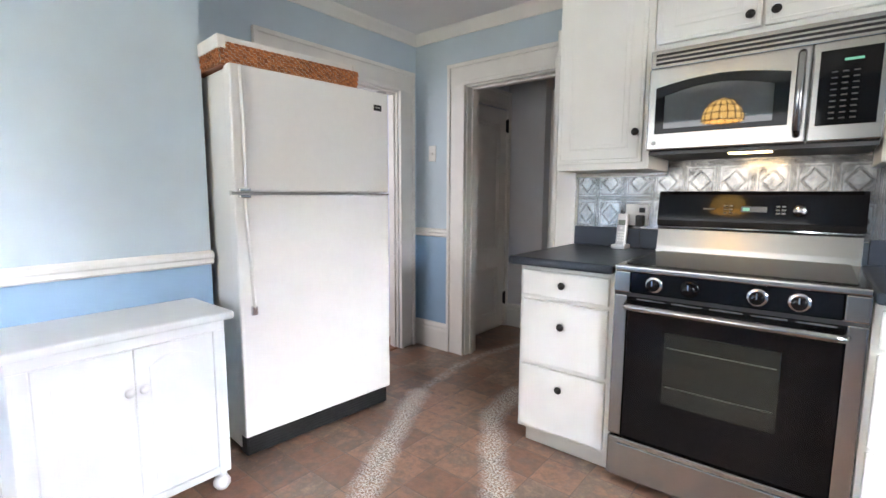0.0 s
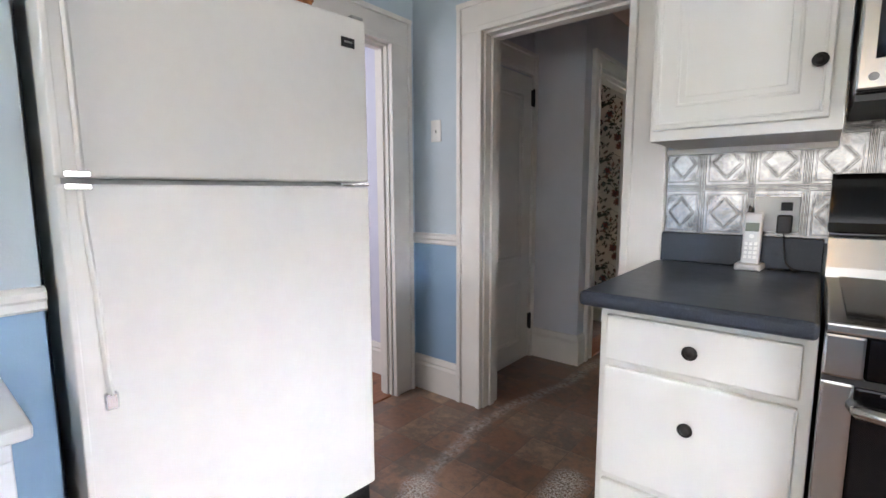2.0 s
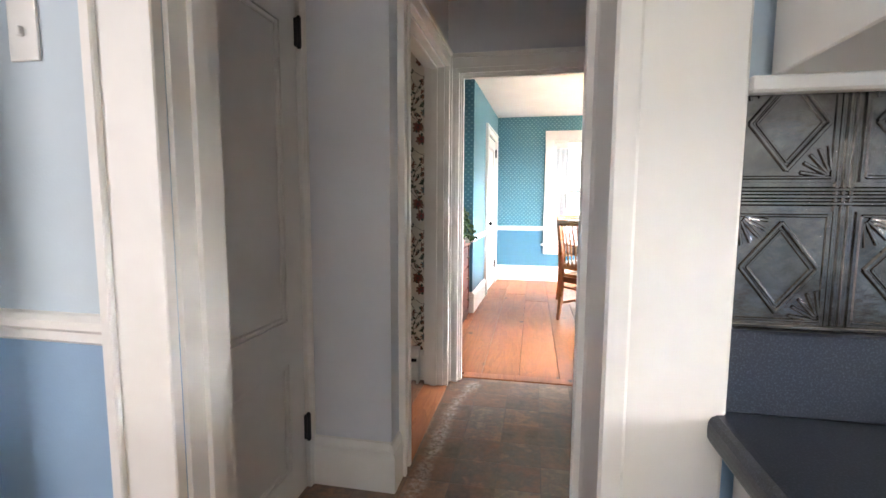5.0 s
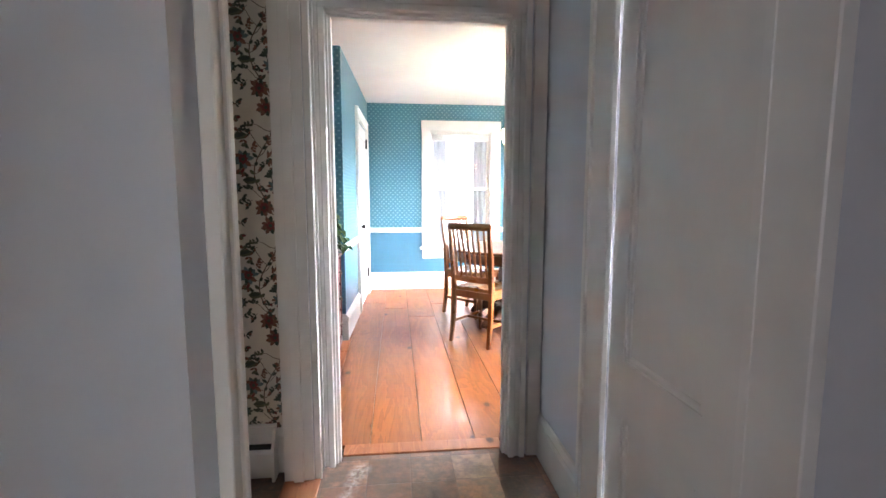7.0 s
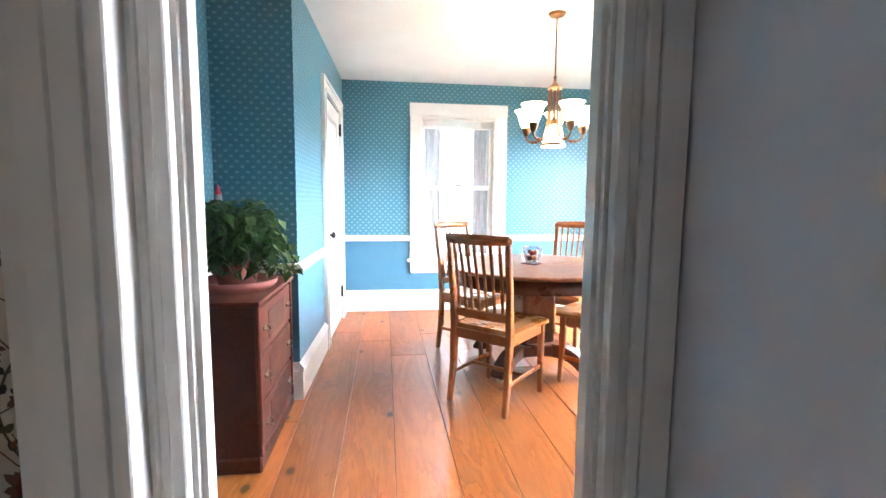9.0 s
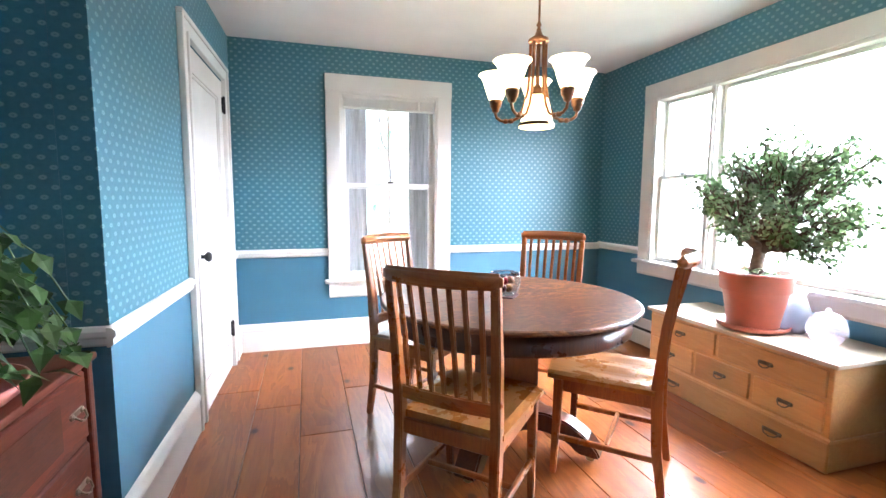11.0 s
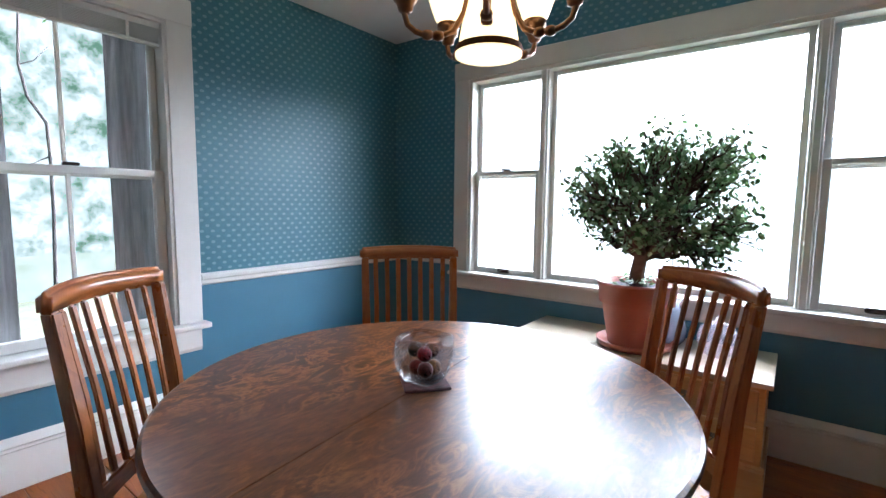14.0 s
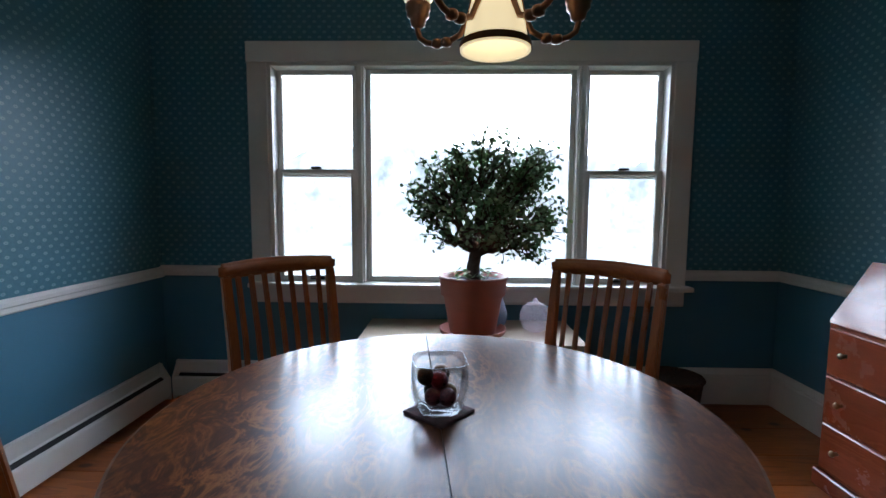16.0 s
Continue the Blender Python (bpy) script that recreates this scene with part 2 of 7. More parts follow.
def finish_vinyl(name):
    m, t, b, v, sep, col, br = vinyl_floor(name)
    # pale scuffing along the two lines walked between kitchen and hall
    x, y = sep.outputs[0], sep.outputs[1]
    wob = calc(t, "MULTIPLY", calc(t, "SUBTRACT", noisy(t, v, 5.0, 4), 0.5), 0.09)

    def seg(ax, ay, bx, by):
        dx, dy = bx - ax, by - ay
        q = dx * dx + dy * dy
        px, py = calc(t, "SUBTRACT", x, ax), calc(t, "SUBTRACT", y, ay)
        h = calc(t, "MULTIPLY_ADD", px, dx / q, calc(t, "MULTIPLY", py, dy / q))
        h = calc(t, "MINIMUM", calc(t, "MAXIMUM", h, 0.0), 1.0)
        ex, ey = calc(t, "SUBTRACT", px, calc(t, "MULTIPLY", h, dx)), calc(t, "SUBTRACT", py, calc(t, "MULTIPLY", h, dy))
        return calc(t, "SQRT", calc(t, "MULTIPLY_ADD", ex, ex, calc(t, "MULTIPLY", ey, ey)))

    def trail(points):
        d = None
        for a, c in zip(points, points[1:]):
            e = seg(*a, *c)
            d = e if d is None else calc(t, "MINIMUM", d, e)
        return calc(t, "ADD", d, wob)

    heavy = trail(((-1.25, 0.6), (-1.59, 1.13), (-1.85, 1.62)))
    heavy2 = trail(((-0.88, 1.0), (-1.18, 1.4), (-1.35, 1.68), (-1.40, 2.03)))
    light = trail(((-1.85, 1.62), (-1.93, 2.1), (-1.92, 2.45), (-1.80, 2.95), (-1.77, 4.05), (-1.70, 4.38)))
    speck = ramp(t, noisy(t, v, 105, 4, 0.75), [(0.46, (0, 0, 0)), (0.56, (1, 1, 1))])
    dust = ramp(t, noisy(t, v, 40, 4, 0.75), [(0.40, (0, 0, 0)), (0.7, (1, 1, 1))])
    near = calc(t, "MINIMUM", heavy, heavy2)
    f1 = calc(t, "MULTIPLY", ramp(t, near, [(0.025, (1, 1, 1)), (0.085, (0, 0, 0))]), speck)
    f2 = calc(t, "MULTIPLY", ramp(t, light, [(0.012, (0.6, 0.6, 0.6)), (0.05, (0, 0, 0))]), dust)
    fac = calc(t, "MULTIPLY", calc(t, "MAXIMUM", f1, f2), 1.0)
    col = mixed(t, fac, col, (0.78, 0.76, 0.72))
    t.links.new(col, b.inputs["Base Color"])
    t.links.new(calc(t, "MULTIPLY_ADD", noisy(t, v, 7, 4), 0.25, 0.22), b.inputs["Roughness"])
    bumped(t, b, calc(t, "SUBTRACT", noisy(t, v, 40, 4), br.outputs[1]), 0.25, 0.003)
    return m


def oak_top_mat(name):
    """Quarter-sawn oak, dark varnish worn to orange: swirling flake bands over fine straight grain, one seam."""
    m, t, b = nodes_of(name)
    v = coords(t, True, (0.35, 1, 1))
    w = coords(t, True, (0.55, 1, 1))
    swirl = noisy(t, w, 11.0, 4, 0.62, 1.6)
    band = calc(t, "PINGPONG", calc(t, "MULTIPLY", swirl, 9.0), 1.0)
    fleck = noisy(t, coords(t, True, (0.25, 1, 1)), 95, 4, 0.7)
    mix1 = calc(t, "MULTIPLY_ADD", fleck, 0.5, calc(t, "MULTIPLY", band, 0.5))
    figured = ramp(t, mix1, [(0.25, (0.020, 0.006, 0.003)), (0.45, (0.085, 0.025, 0.008)), (0.6, (0.26, 0.086, 0.022)), (0.76, (0.46, 0.19, 0.052))])
    plain = ramp(t, fleck, [(0.3, (0.07, 0.021, 0.008)), (0.7, (0.165, 0.055, 0.018))])
    patch = ramp(t, noisy(t, v, 3.2, 4, 0.6), [(0.38, (0.1, 0.1, 0.1)), (0.62, (0.72, 0.72, 0.72))])
    col = mixed(t, patch, plain, figured)
    t.links.new(col, b.inputs["Base Color"])
    t.links.new(calc(t, "MULTIPLY_ADD", noisy(t, v, 4, 3, 0.5), 0.08, 0.28), b.inputs["Roughness"])
    b.inputs["Coat Weight"].default_value = 0.35
    b.inputs["Coat Roughness"].default_value = 0.25
    bumped(t, b, fleck, 0.06, 0.002)
    return m


white_trim = paint("white_trim_paint", (0.74, 0.72, 0.68), 0.42, 0.03, 0.06, 5)
white_cab = paint("white_cabinet_paint", (0.80, 0.79, 0.74), 0.42, 0.02, 0.05, 5)
ceiling_white = paint("ceiling_paint", (0.78, 0.78, 0.78), 0.8, 0.02, 0.1, 3)
ceiling_pink = paint("hall_ceiling_paint", (0.62, 0.50, 0.45), 0.8, 0.03, 0.1, 3)
kitchen_paint = two_tone("kitchen_wall_paint", (0.49, 0.58, 0.64), (0.26, 0.40, 0.56), 0.90)
hall_paint = paint("hall_wall_paint", (0.58, 0.59, 0.63), 0.5, 0.03, 0.15, 3)
lavender = paint("lavender_paint", (0.60, 0.61, 0.72), 0.55, 0.02, 0.1, 3)
paper = dining_paper("dining_wallpaper", 0.775)
floral = paint("cream_wallpaper", (0.66, 0.61, 0.52), 0.6, 0.04, 0.1, 12)
vinyl = finish_vinyl("vinyl_floor")
pine = wood("pine_floor", (0.17, 0.04, 0.010), (0.42, 0.13, 0.030), "Y", 6.0, 0.33, 0.8, True, True, 0.12, True, gloss=0.4, uneven=0.12)
pine_x = wood("pine_floor_across", (0.24, 0.07, 0.03), (0.40, 0.15, 0.06), "Y", 6.0, 0.33, 1.0, True, True, 0.2, True)
pane = glass("window_glass")

# ---- mesh helpers ----
def quad_box(bm, x0, x1, y0, y1, z0, z1, bevel=0.0, seg=1, m=None):
    """A box, with its edges rounded by bevel, added to bm."""
    tmp = bmesh.new()
    bmesh.ops.create_cube(tmp, size=1)
    for v in tmp.verts:
        v.co = Vector(((x0 + x1) / 2 + v.co.x * (x1 - x0), (y0 + y1) / 2 + v.co.y * (y1 - y0), (z0 + z1) / 2 + v.co.z * (z1 - z0)))
    if bevel:
        bmesh.ops.bevel(tmp, geom=tmp.edges[:], offset=bevel, segments=seg, profile=0.6, affect="EDGES", clamp_overlap=True)
    if m is not None:
        tmp.transform(m)
    join(bm, tmp)
    return bm


def join(bm, tmp):
    d = bpy.data.meshes.new("tmp")
    tmp.to_mesh(d)
    tmp.free()
    bm.from_mesh(d)
    bpy.data.meshes.remove(d)


def box(x0, x1, y0, y1, z0, z1, bevel=0.0, seg=1, m=None):
    return quad_box(bmesh.new(), x0, x1, y0, y1, z0, z1, bevel, seg, m)


def lathe(profile, seg=24, m=None, close=True):
    """A turned shape: (radius, z) pairs from the bottom up, about the z axis."""
    bm = bmesh.new()
    rings = []
    for r, z in profile:
        if r < 1e-5:
            rings.append([bm.verts.new((0, 0, z))])
        else:
            rings.append([bm.verts.new((r * math.cos(2 * math.pi * i / seg), r * math.sin(2 * math.pi * i / seg), z)) for i in range(seg)])
    for a, b in zip(rings, rings[1:]):
        for i in range(seg):
            j = (i + 1) % seg
            if len(a) == 1 and len(b) == 1:
                continue
            if len(a) == 1:
                bm.faces.new((a[0], b[j], b[i]))
            elif len(b) == 1:
                bm.faces.new((a[i], a[j], b[0]))
            else:
                bm.faces.new((a[i], a[j], b[j], b[i]))
    if close:
        if len(rings[0]) > 1:
            bm.faces.new(list(reversed(rings[0])))
        if len(rings[-1]) > 1:
            bm.faces.new(rings[-1])
    bmesh.ops.recalc_face_normals(bm, faces=bm.faces[:])
    if m is not None:
        bm.transform(m)
    return bm


def tube(points, radius, seg=8, bm=None, taper=None):
    """A round bar along a line of points."""
    bm = bm or bmesh.new()
    pts = [Vector(p) for p in points]
    rings = []
    side = None
    for i, p in enumerate(pts):
        d = (pts[min(i + 1, len(pts) - 1)] - pts[max(i - 1, 0)]).normalized()
        if side is None:
            side = d.orthogonal().normalized()
        side = (side - d * side.dot(d)).normalized()
        up = d.cross(side)
        r = radius if taper is None else radius + (taper - radius) * i / (len(pts) - 1)
        rings.append([bm.verts.new(p + (side * math.cos(2 * math.pi * k / seg) + up * math.sin(2 * math.pi * k / seg)) * r) for k in range(seg)])
    for a, b in zip(rings, rings[1:]):
        for k in range(seg):
            bm.faces.new((a[k], a[(k + 1) % seg], b[(k + 1) % seg], b[k]))
    bm.faces.new(list(reversed(rings[0])))
    bm.faces.new(rings[-1])
    return bm


def strip(profile, along, a0, a1, at, sign=1):
    """A moulding: (out, z) profile drawn along 'x' or 'y' from a0 to a1; at is the wall's face, sign the side it stands out to."""
    bm = bmesh.new()
    ends = []
    for a in (a0, a1):
        if along == "x":
            ends.append([bm.verts.new((a, at + sign * o, z)) for o, z in profile])
        else:
            ends.append([bm.verts.new((at + sign * o, a, z)) for o, z in profile])
    n = len(profile)
    for i in range(n):
        bm.faces.new((ends[0][i], ends[0][(i + 1) % n], ends[1][(i + 1) % n], ends[1][i]))
    bm.faces.new(ends[0])
    bm.faces.new(list(reversed(ends[1])))
    bmesh.ops.recalc_face_normals(bm, faces=bm.faces[:])
    return bm


def smooth(bm, on=True):
    for f in bm.faces:
        f.smooth = on
    return bm


def mesh_ob(name, bm, material):
    d = bpy.data.meshes.new(name)
    bm.to_mesh(d)
    bm.free()
    for mt in material if isinstance(material, (list, tuple)) else [material]:
        d.materials.append(mt)
    return new(name, d)


def part(name, bm, material, parent, label="", shade=False):
    """One mesh object under a thing or under a part, built in the parent's own space."""
    if shade:
        smooth(bm)
    ob = mesh_ob(name, bm, material)
    ob.parent = parent
    if label:
        tagged(ob, label)
    return ob


def thing(name, label, category, m=None, group="", kind=""):
    ob = new(name)
    ob.empty_display_size = 0.1
    if m is not None:
        ob.matrix_world = m
    return tagged(ob, label, category, group, kind)


def struct(name, bm, material, label="", category="", shade=False):
    if shade:
        smooth(bm)
    return tagged(mesh_ob(name, bm, material), label, category, kind="structure")


def wall(name, along, a0, a1, f0, f1, z0, z1, material, label, openings=()):
    """A wall from a0 to a1 along 'x' or 'y', between the faces f0 and f1, with openings (a, b, bottom, top) cut through it."""
    bm = bmesh.new()
    cuts = sorted({a0, a1, *[v for o in openings for v in o[:2]]})
    for lo, hi in zip(cuts, cuts[1:]):
        mid = (lo + hi) / 2
        spans, z = [], z0
        for o in sorted((o for o in openings if o[0] < mid < o[1]), key=lambda o: o[2]):
            if o[2] > z:
                spans.append((z, o[2]))
            z = o[3]
        if z < z1:
            spans.append((z, z1))
        for b, t in spans:
            if along == "x":
                quad_box(bm, lo, hi, f0, f1, b, t)
            else:
                quad_box(bm, f0, f1, lo, hi, b, t)
    bmesh.ops.remove_doubles(bm, verts=bm.verts, dist=1e-5)
    return struct(name, bm, material, label, "wall")

# ---- the place: levels and faces ----
K_CEIL, H_CEIL, D_CEIL = 2.349, 2.365, 2.381
KW, KN = -2.505, 2.32            # kitchen: west face, north face beside the hall opening
KB = -2.19                       # face of the wall that juts out before the refrigerator
KS, KE = -2.2, 1.6
TILE_Y = 2.17                    # face of the thicker wall behind the range
HW, HE, HN = -1.885, -0.88, 4.42  # hall
DW, DE, DS, DN = -1.887, 1.338, 4.72, 8.445
DW2 = -2.40                      # dining west wall south of the pier
PIER = 6.275

# floors
struct("floor_kitchen", box(-2.6, KE + 0.1, KS - 0.1, 4.478, -0.12, 0.0), vinyl, "brown slate-print sheet vinyl floor, scuffed pale", "floor")
struct("floor_under_dining", box(DW2 - 0.1, DE + 0.15, 4.573, DN + 0.15, -0.12, -0.022), paint("subfloor", (0.05, 0.03, 0.02)), "dark subfloor under the pine boards", "floor")
struct("threshold_dining", box(-1.79, -1.04, 4.478, 4.573, -0.1, 0.006, 0.004), pine_x, "worn pine door threshold board", "threshold")
struct("floor_lavender_room", box(-5.2, -2.6, -0.2, 2.6, -0.12, -0.004), pine_x, "red-brown wood floor of the adjoining room", "floor")
struct("threshold_lavender", box(-2.6, -2.51, 1.17, 2.12, -0.1, 0.008, 0.004), pine_x, "orange pine threshold strip", "threshold")
struct("floor_washroom", box(-3.6, -2.01, 3.3, 4.5, -0.12, -0.002), pine_x, "dark red-brown wood floor of the washroom", "floor")
struct("threshold_washroom", box(-2.01, -1.86, 3.43, 4.315, -0.1, 0.006, 0.004), pine_x, "light pine threshold strip", "threshold")

# ceilings
struct("ceiling_kitchen", box(-2.6, KE + 0.1, KS - 0.1, KN + 0.07, K_CEIL, K_CEIL + 0.1), ceiling_white, "plain white kitchen ceiling", "ceiling")
struct("ceiling_hall", box(-2.45, HE + 0.15, KN + 0.07, HN + 0.035, H_CEIL, H_CEIL + 0.1), ceiling_pink, "pinkish hall ceiling", "ceiling")
struct("ceiling_dining", box(DW2 - 0.15, DE + 0.15, HN + 0.035, DN + 0.15, D_CEIL, D_CEIL + 0.1), ceiling_white, "plain white dining room ceiling", "ceiling")
struct("ceiling_lavender", box(-5.2, -2.6, -0.2, 2.6, 2.36, 2.46), ceiling_white, "plain white ceiling", "ceiling")
struct("ceiling_washroom", box(-3.7, -2.45, 3.1, 4.75, 2.36, 2.46), ceiling_white, "plain white ceiling", "ceiling")

# kitchen walls
wall("wall_kitchen_bump", "y", KS, 0.60, -2.6, KB, 0, K_CEIL, kitchen_paint, "pale blue painted wall with deeper blue dado")
wall("wall_kitchen_west", "y", 0.60, 2.39, -2.6, KW, 0, K_CEIL, kitchen_paint, "pale blue painted wall with a doorway", [(1.16, 2.13, 0, 1.93)])
wall("wall_kitchen_north", "x", KW, -1.125, KN, 2.39, 0, K_CEIL, kitchen_paint, "pale blue painted wall with a doorway to the hall", [(-2.03, -1.25, 0, 1.94)])
wall("wall_kitchen_range", "x", -1.125, KE, TILE_Y, 2.39, 0, K_CEIL, kitchen_paint, "pale blue wall behind the range")
# unseen closing walls; their openings are set where the kitchen needs light
wall("wall_kitchen_south", "x", KB, KE, KS - 0.1, KS, 0, K_CEIL, kitchen_paint, "unseen pale blue kitchen wall with an opening for daylight", [(-1.85, -0.15, 0.85, 2.05)])
wall("wall_kitchen_east", "y", KS, 2.39, KE, KE + 0.1, 0, K_CEIL, kitchen_paint, "unseen pale blue kitchen wall with an opening for daylight", [(0.4, 0.85, 1.05, 1.75)])
# hall walls
wall("wall_hall_south", "x", -2.4, HE, 2.39, 2.46, 0, H_CEIL, hall_paint, "grey hall wall beside the kitchen opening", [(-2.03, -1.25, 0, 1.94)])
wall("wall_hall_closet", "y", 2.46, 3.23, -2.4, -2.24, 0, H_CEIL, hall_paint, "grey hall wall with a closet door", [(2.47, 3.19, 0, 1.92)])
wall("wall_hall_return", "x", -2.4, HW, 3.23, 3.31, 0, H_CEIL, hall_paint, "grey wall returning to the corner")
wall("wall_hall_west", "y", 3.31, HN, -2.01, HW, 0, H_CEIL, hall_paint, "grey hall wall with a door opening", [(3.43, 4.315, 0, 1.96)])
wall("wall_hall_north", "x", -1.96, HE + 0.1, HN, 4.455, 0, H_CEIL, hall_paint, "grey wall above the dining doorway", [(-1.814, -1.03, 0, 1.94)])
wall("wall_hall_east", "y", 2.39, HN, HE, HE + 0.1, 0, H_CEIL, hall_paint, "bluish grey hall wall with a closed door", [(3.205, 3.775, 0, 1.95)])
struct("wall_closet_back", box(-2.9, -2.8, 2.4, 3.3, 0, 2.36), hall_paint, "plain wall inside the closet", "wall")
# washroom
WASH = wall("wall_washroom_north", "x", -3.6, -2.01, 4.40, 4.45, 0, 2.36, floral, "cream wallpaper with red flowers and dark vines")
wall("wall_washroom_west", "y", 3.1, 4.45, -3.6, -3.5, 0, 2.36, floral, "cream floral wallpapered wall")
wall("wall_washroom_south", "x", -3.6, -2.4, 3.24, 3.31, 0, 2.36, floral, "cream floral wallpapered wall")
# lavender room
wall("wall_lavender_north", "x", -5.2, -2.6, 2.31, 2.5, 0, 2.36, lavender, "lavender painted wall")
wall("wall_lavender_west", "y", -0.2, 2.5, -5.2, -5.1, 0, 2.36, lavender, "lavender painted wall")
wall("wall_lavender_south", "x", -5.2, -2.6, -0.2, -0.1, 0, 2.36, lavender, "lavender painted wall")
# dining room
wall("wall_dining_south", "x", DW2 - 0.1, -0.4, 4.455, 4.488, 0, D_CEIL, paper, "teal wallpapered wall with doorway and blue dado", [(-1.814, -1.03, 0, 1.94)])
wall("wall_dining_southeast", "x", -0.4, DE + 0.13, 4.455, DS, 0, D_CEIL, paper, "teal wallpapered wall with blue dado")
wall("wall_dining_west", "y", 4.488, PIER, DW2 - 0.1, DW2, 0, D_CEIL, paper, "teal wallpapered wall with blue dado")
wall("wall_dining_pier", "x", DW2, -2.06, PIER, PIER + 0.09, 0, D_CEIL, paper, "teal wallpapered return wall with blue dado")
wall("wall_dining_closet", "y", PIER, DN, DW - 0.1, DW, 0, D_CEIL, paper, "teal wallpapered wall with a white door", [(7.29, 8.15, 0, 2.0)])
wall("wall_dining_north", "x", -2.0, DE + 0.13, DN, DN + 0.13, 0, D_CEIL, paper, "teal wallpapered wall with a sash window", [(-1.09, -0.29, 0.53, 2.05)])
wall("wall_dining_east", "y", DS, DN, DE, DE + 0.13, 0, D_CEIL, paper, "teal wallpapered wall with a wide triple window", [(5.40, 7.76, 0.70, 2.02)])

# ---- trim ----
BASE = ((0, 0), (0.018, 0), (0.018, 0.15), (0.012, 0.165), (0.016, 0.175), (0.008, 0.2), (0, 0.205))
TALL = ((0, 0), (0.02, 0), (0.02, 0.165), (0.026, 0.172), (0.022, 0.182), (0.027, 0.19), (0.012, 0.21), (0, 0.222))
RAIL = ((0, 0), (0.008, 0), (0.018, 0.008), (0.018, 0.026), (0.026, 0.034), (0.026, 0.05), (0.014, 0.06), (0, 0.063))


def raised(profile, z):
    return [(o, zz + z) for o, zz in profile]


def base(name, along, a0, a1, at, sign, profile=BASE):
    struct(name, strip(profile, along, a0, a1, at, sign), white_trim, "white painted wooden baseboard", "baseboard")


def rail(name, along, a0, a1, at, sign, z):
    struct(name, strip(raised(RAIL, z), along, a0, a1, at, sign), white_trim, "white painted chair rail", "chair rail")


def door_trim(name, along, a0, a1, top, at, sign, width=0.14, head=0.15, bead=0.028, label="white painted door casing with stepped moulding"):
    """Casing round an opening: two legs and a head, each with a flat, an inner bead and an outer back band."""
    bm = bmesh.new()

    def bar(lo, hi, z0, z1, out):
        lo, hi = min(lo, hi), max(lo, hi)
        f0, f1 = sorted((at, at + sign * out))
        if along == "x":
            quad_box(bm, lo, hi, f0, f1, z0, z1, 0.003)
        else:
            quad_box(bm, f0, f1, lo, hi, z0, z1, 0.003)

    for edge, d in ((a0, -1), (a1, 1)):
        bar(edge + d * 0.004, edge + d * (width - 0.004), 0, top + head - 0.004, 0.018)
        bar(edge - d * 0.003, edge + d * 0.024, 0, top + 0.02, bead)
        bar(edge + d * (width - 0.026), edge + d * width, 0, top + head - 0.002, 0.03)
    bar(a0 - width + 0.006, a1 + width - 0.006, top + 0.004, top + head - 0.006, 0.0195)
    bar(a0 - 0.022, a1 + 0.022, top - 0.003, top + 0.024, bead + 0.0015)
    bar(a0 - width - 0.002, a1 + width + 0.002, top + head - 0.026, top + head, 0.0315)
    return struct(name, bm, white_trim, label, "door casing")


def jambs(name, along, a0, a1, top, f0, f1):
    """The lining of an opening, with a door stop down its middle."""
    bm = bmesh.new()
    mid = (f0 + f1) / 2
    for lo, hi, z0, z1, d in ((a0, a0 + 0.012, 0, top, 0), (a1 - 0.012, a1, 0, top, 0), (a0, a1, top - 0.012, top, 0), (a0, a0 + 0.024, 0, top, 1), (a1 - 0.024, a1, 0, top, 1), (a0, a1, top - 0.024, top, 1)):
        g0, g1 = (mid - 0.02, mid + 0.02) if d else (f0 + 0.002, f1 - 0.002)
        if along == "x":
            quad_box(bm, lo, hi, g0, g1, z0, z1, 0.001)
        else:
            quad_box(bm, g0, g1, lo, hi, z0, z1, 0.001)
    return struct(name, bm, white_trim, "white painted door lining", "door jamb")


# kitchen trim
base("baseboard_bump", "y", KS, 0.60, KB, 1)
base("baseboard_kitchen_corner", "x", KW, -2.175, KN, -1)
rail("chair_rail_bump", "y", KS, 0.605, KB, 1, 0.865)
rail("chair_rail_corner", "x", KW, -2.175, KN, -1, 0.868)
door_trim("trim_hall_opening_left", "x", -2.03, -1.12, 1.94, KN, -1, 0.15)
jambs("jamb_hall_opening", "x", -2.03, -1.25, 1.94, KN, 2.46)
door_trim("trim_west_opening", "y", 1.16, 2.13, 1.93, KW, 1, 0.15)
jambs("jamb_west_opening", "y", 1.16, 2.13, 1.93, -2.6, KW)
post = bmesh.new()
quad_box(post, -1.262, -1.125, 2.13, KN + 0.004, 0, 2.09, 0.004)
quad_box(post, -1.268, -1.238, 2.12, 2.16, 0, 1.95, 0.004)
struct("trim_hall_opening_post", post, white_trim, "thick white painted door post with nail marks", "door casing")
CROWN = ((0, 0), (0.012, 0), (0.018, 0.012), (0.03, 0.03), (0.045, 0.05), (0.05, 0.06), (0.05, 0.07), (0, 0.07))
for nm, al, a0, a1, at, sg in (("crown_west", "y", 0.60, KN, KW, 1), ("crown_north", "x", KW, -1.125, KN, -1), ("crown_range", "x", -1.125, KE, TILE_Y, -1), ("crown_bump", "y", KS, 0.60, KB, 1)):
    struct(nm, strip(raised(CROWN, K_CEIL - 0.07), al, a0, a1, at, sg), white_trim, "white crown moulding", "crown moulding")
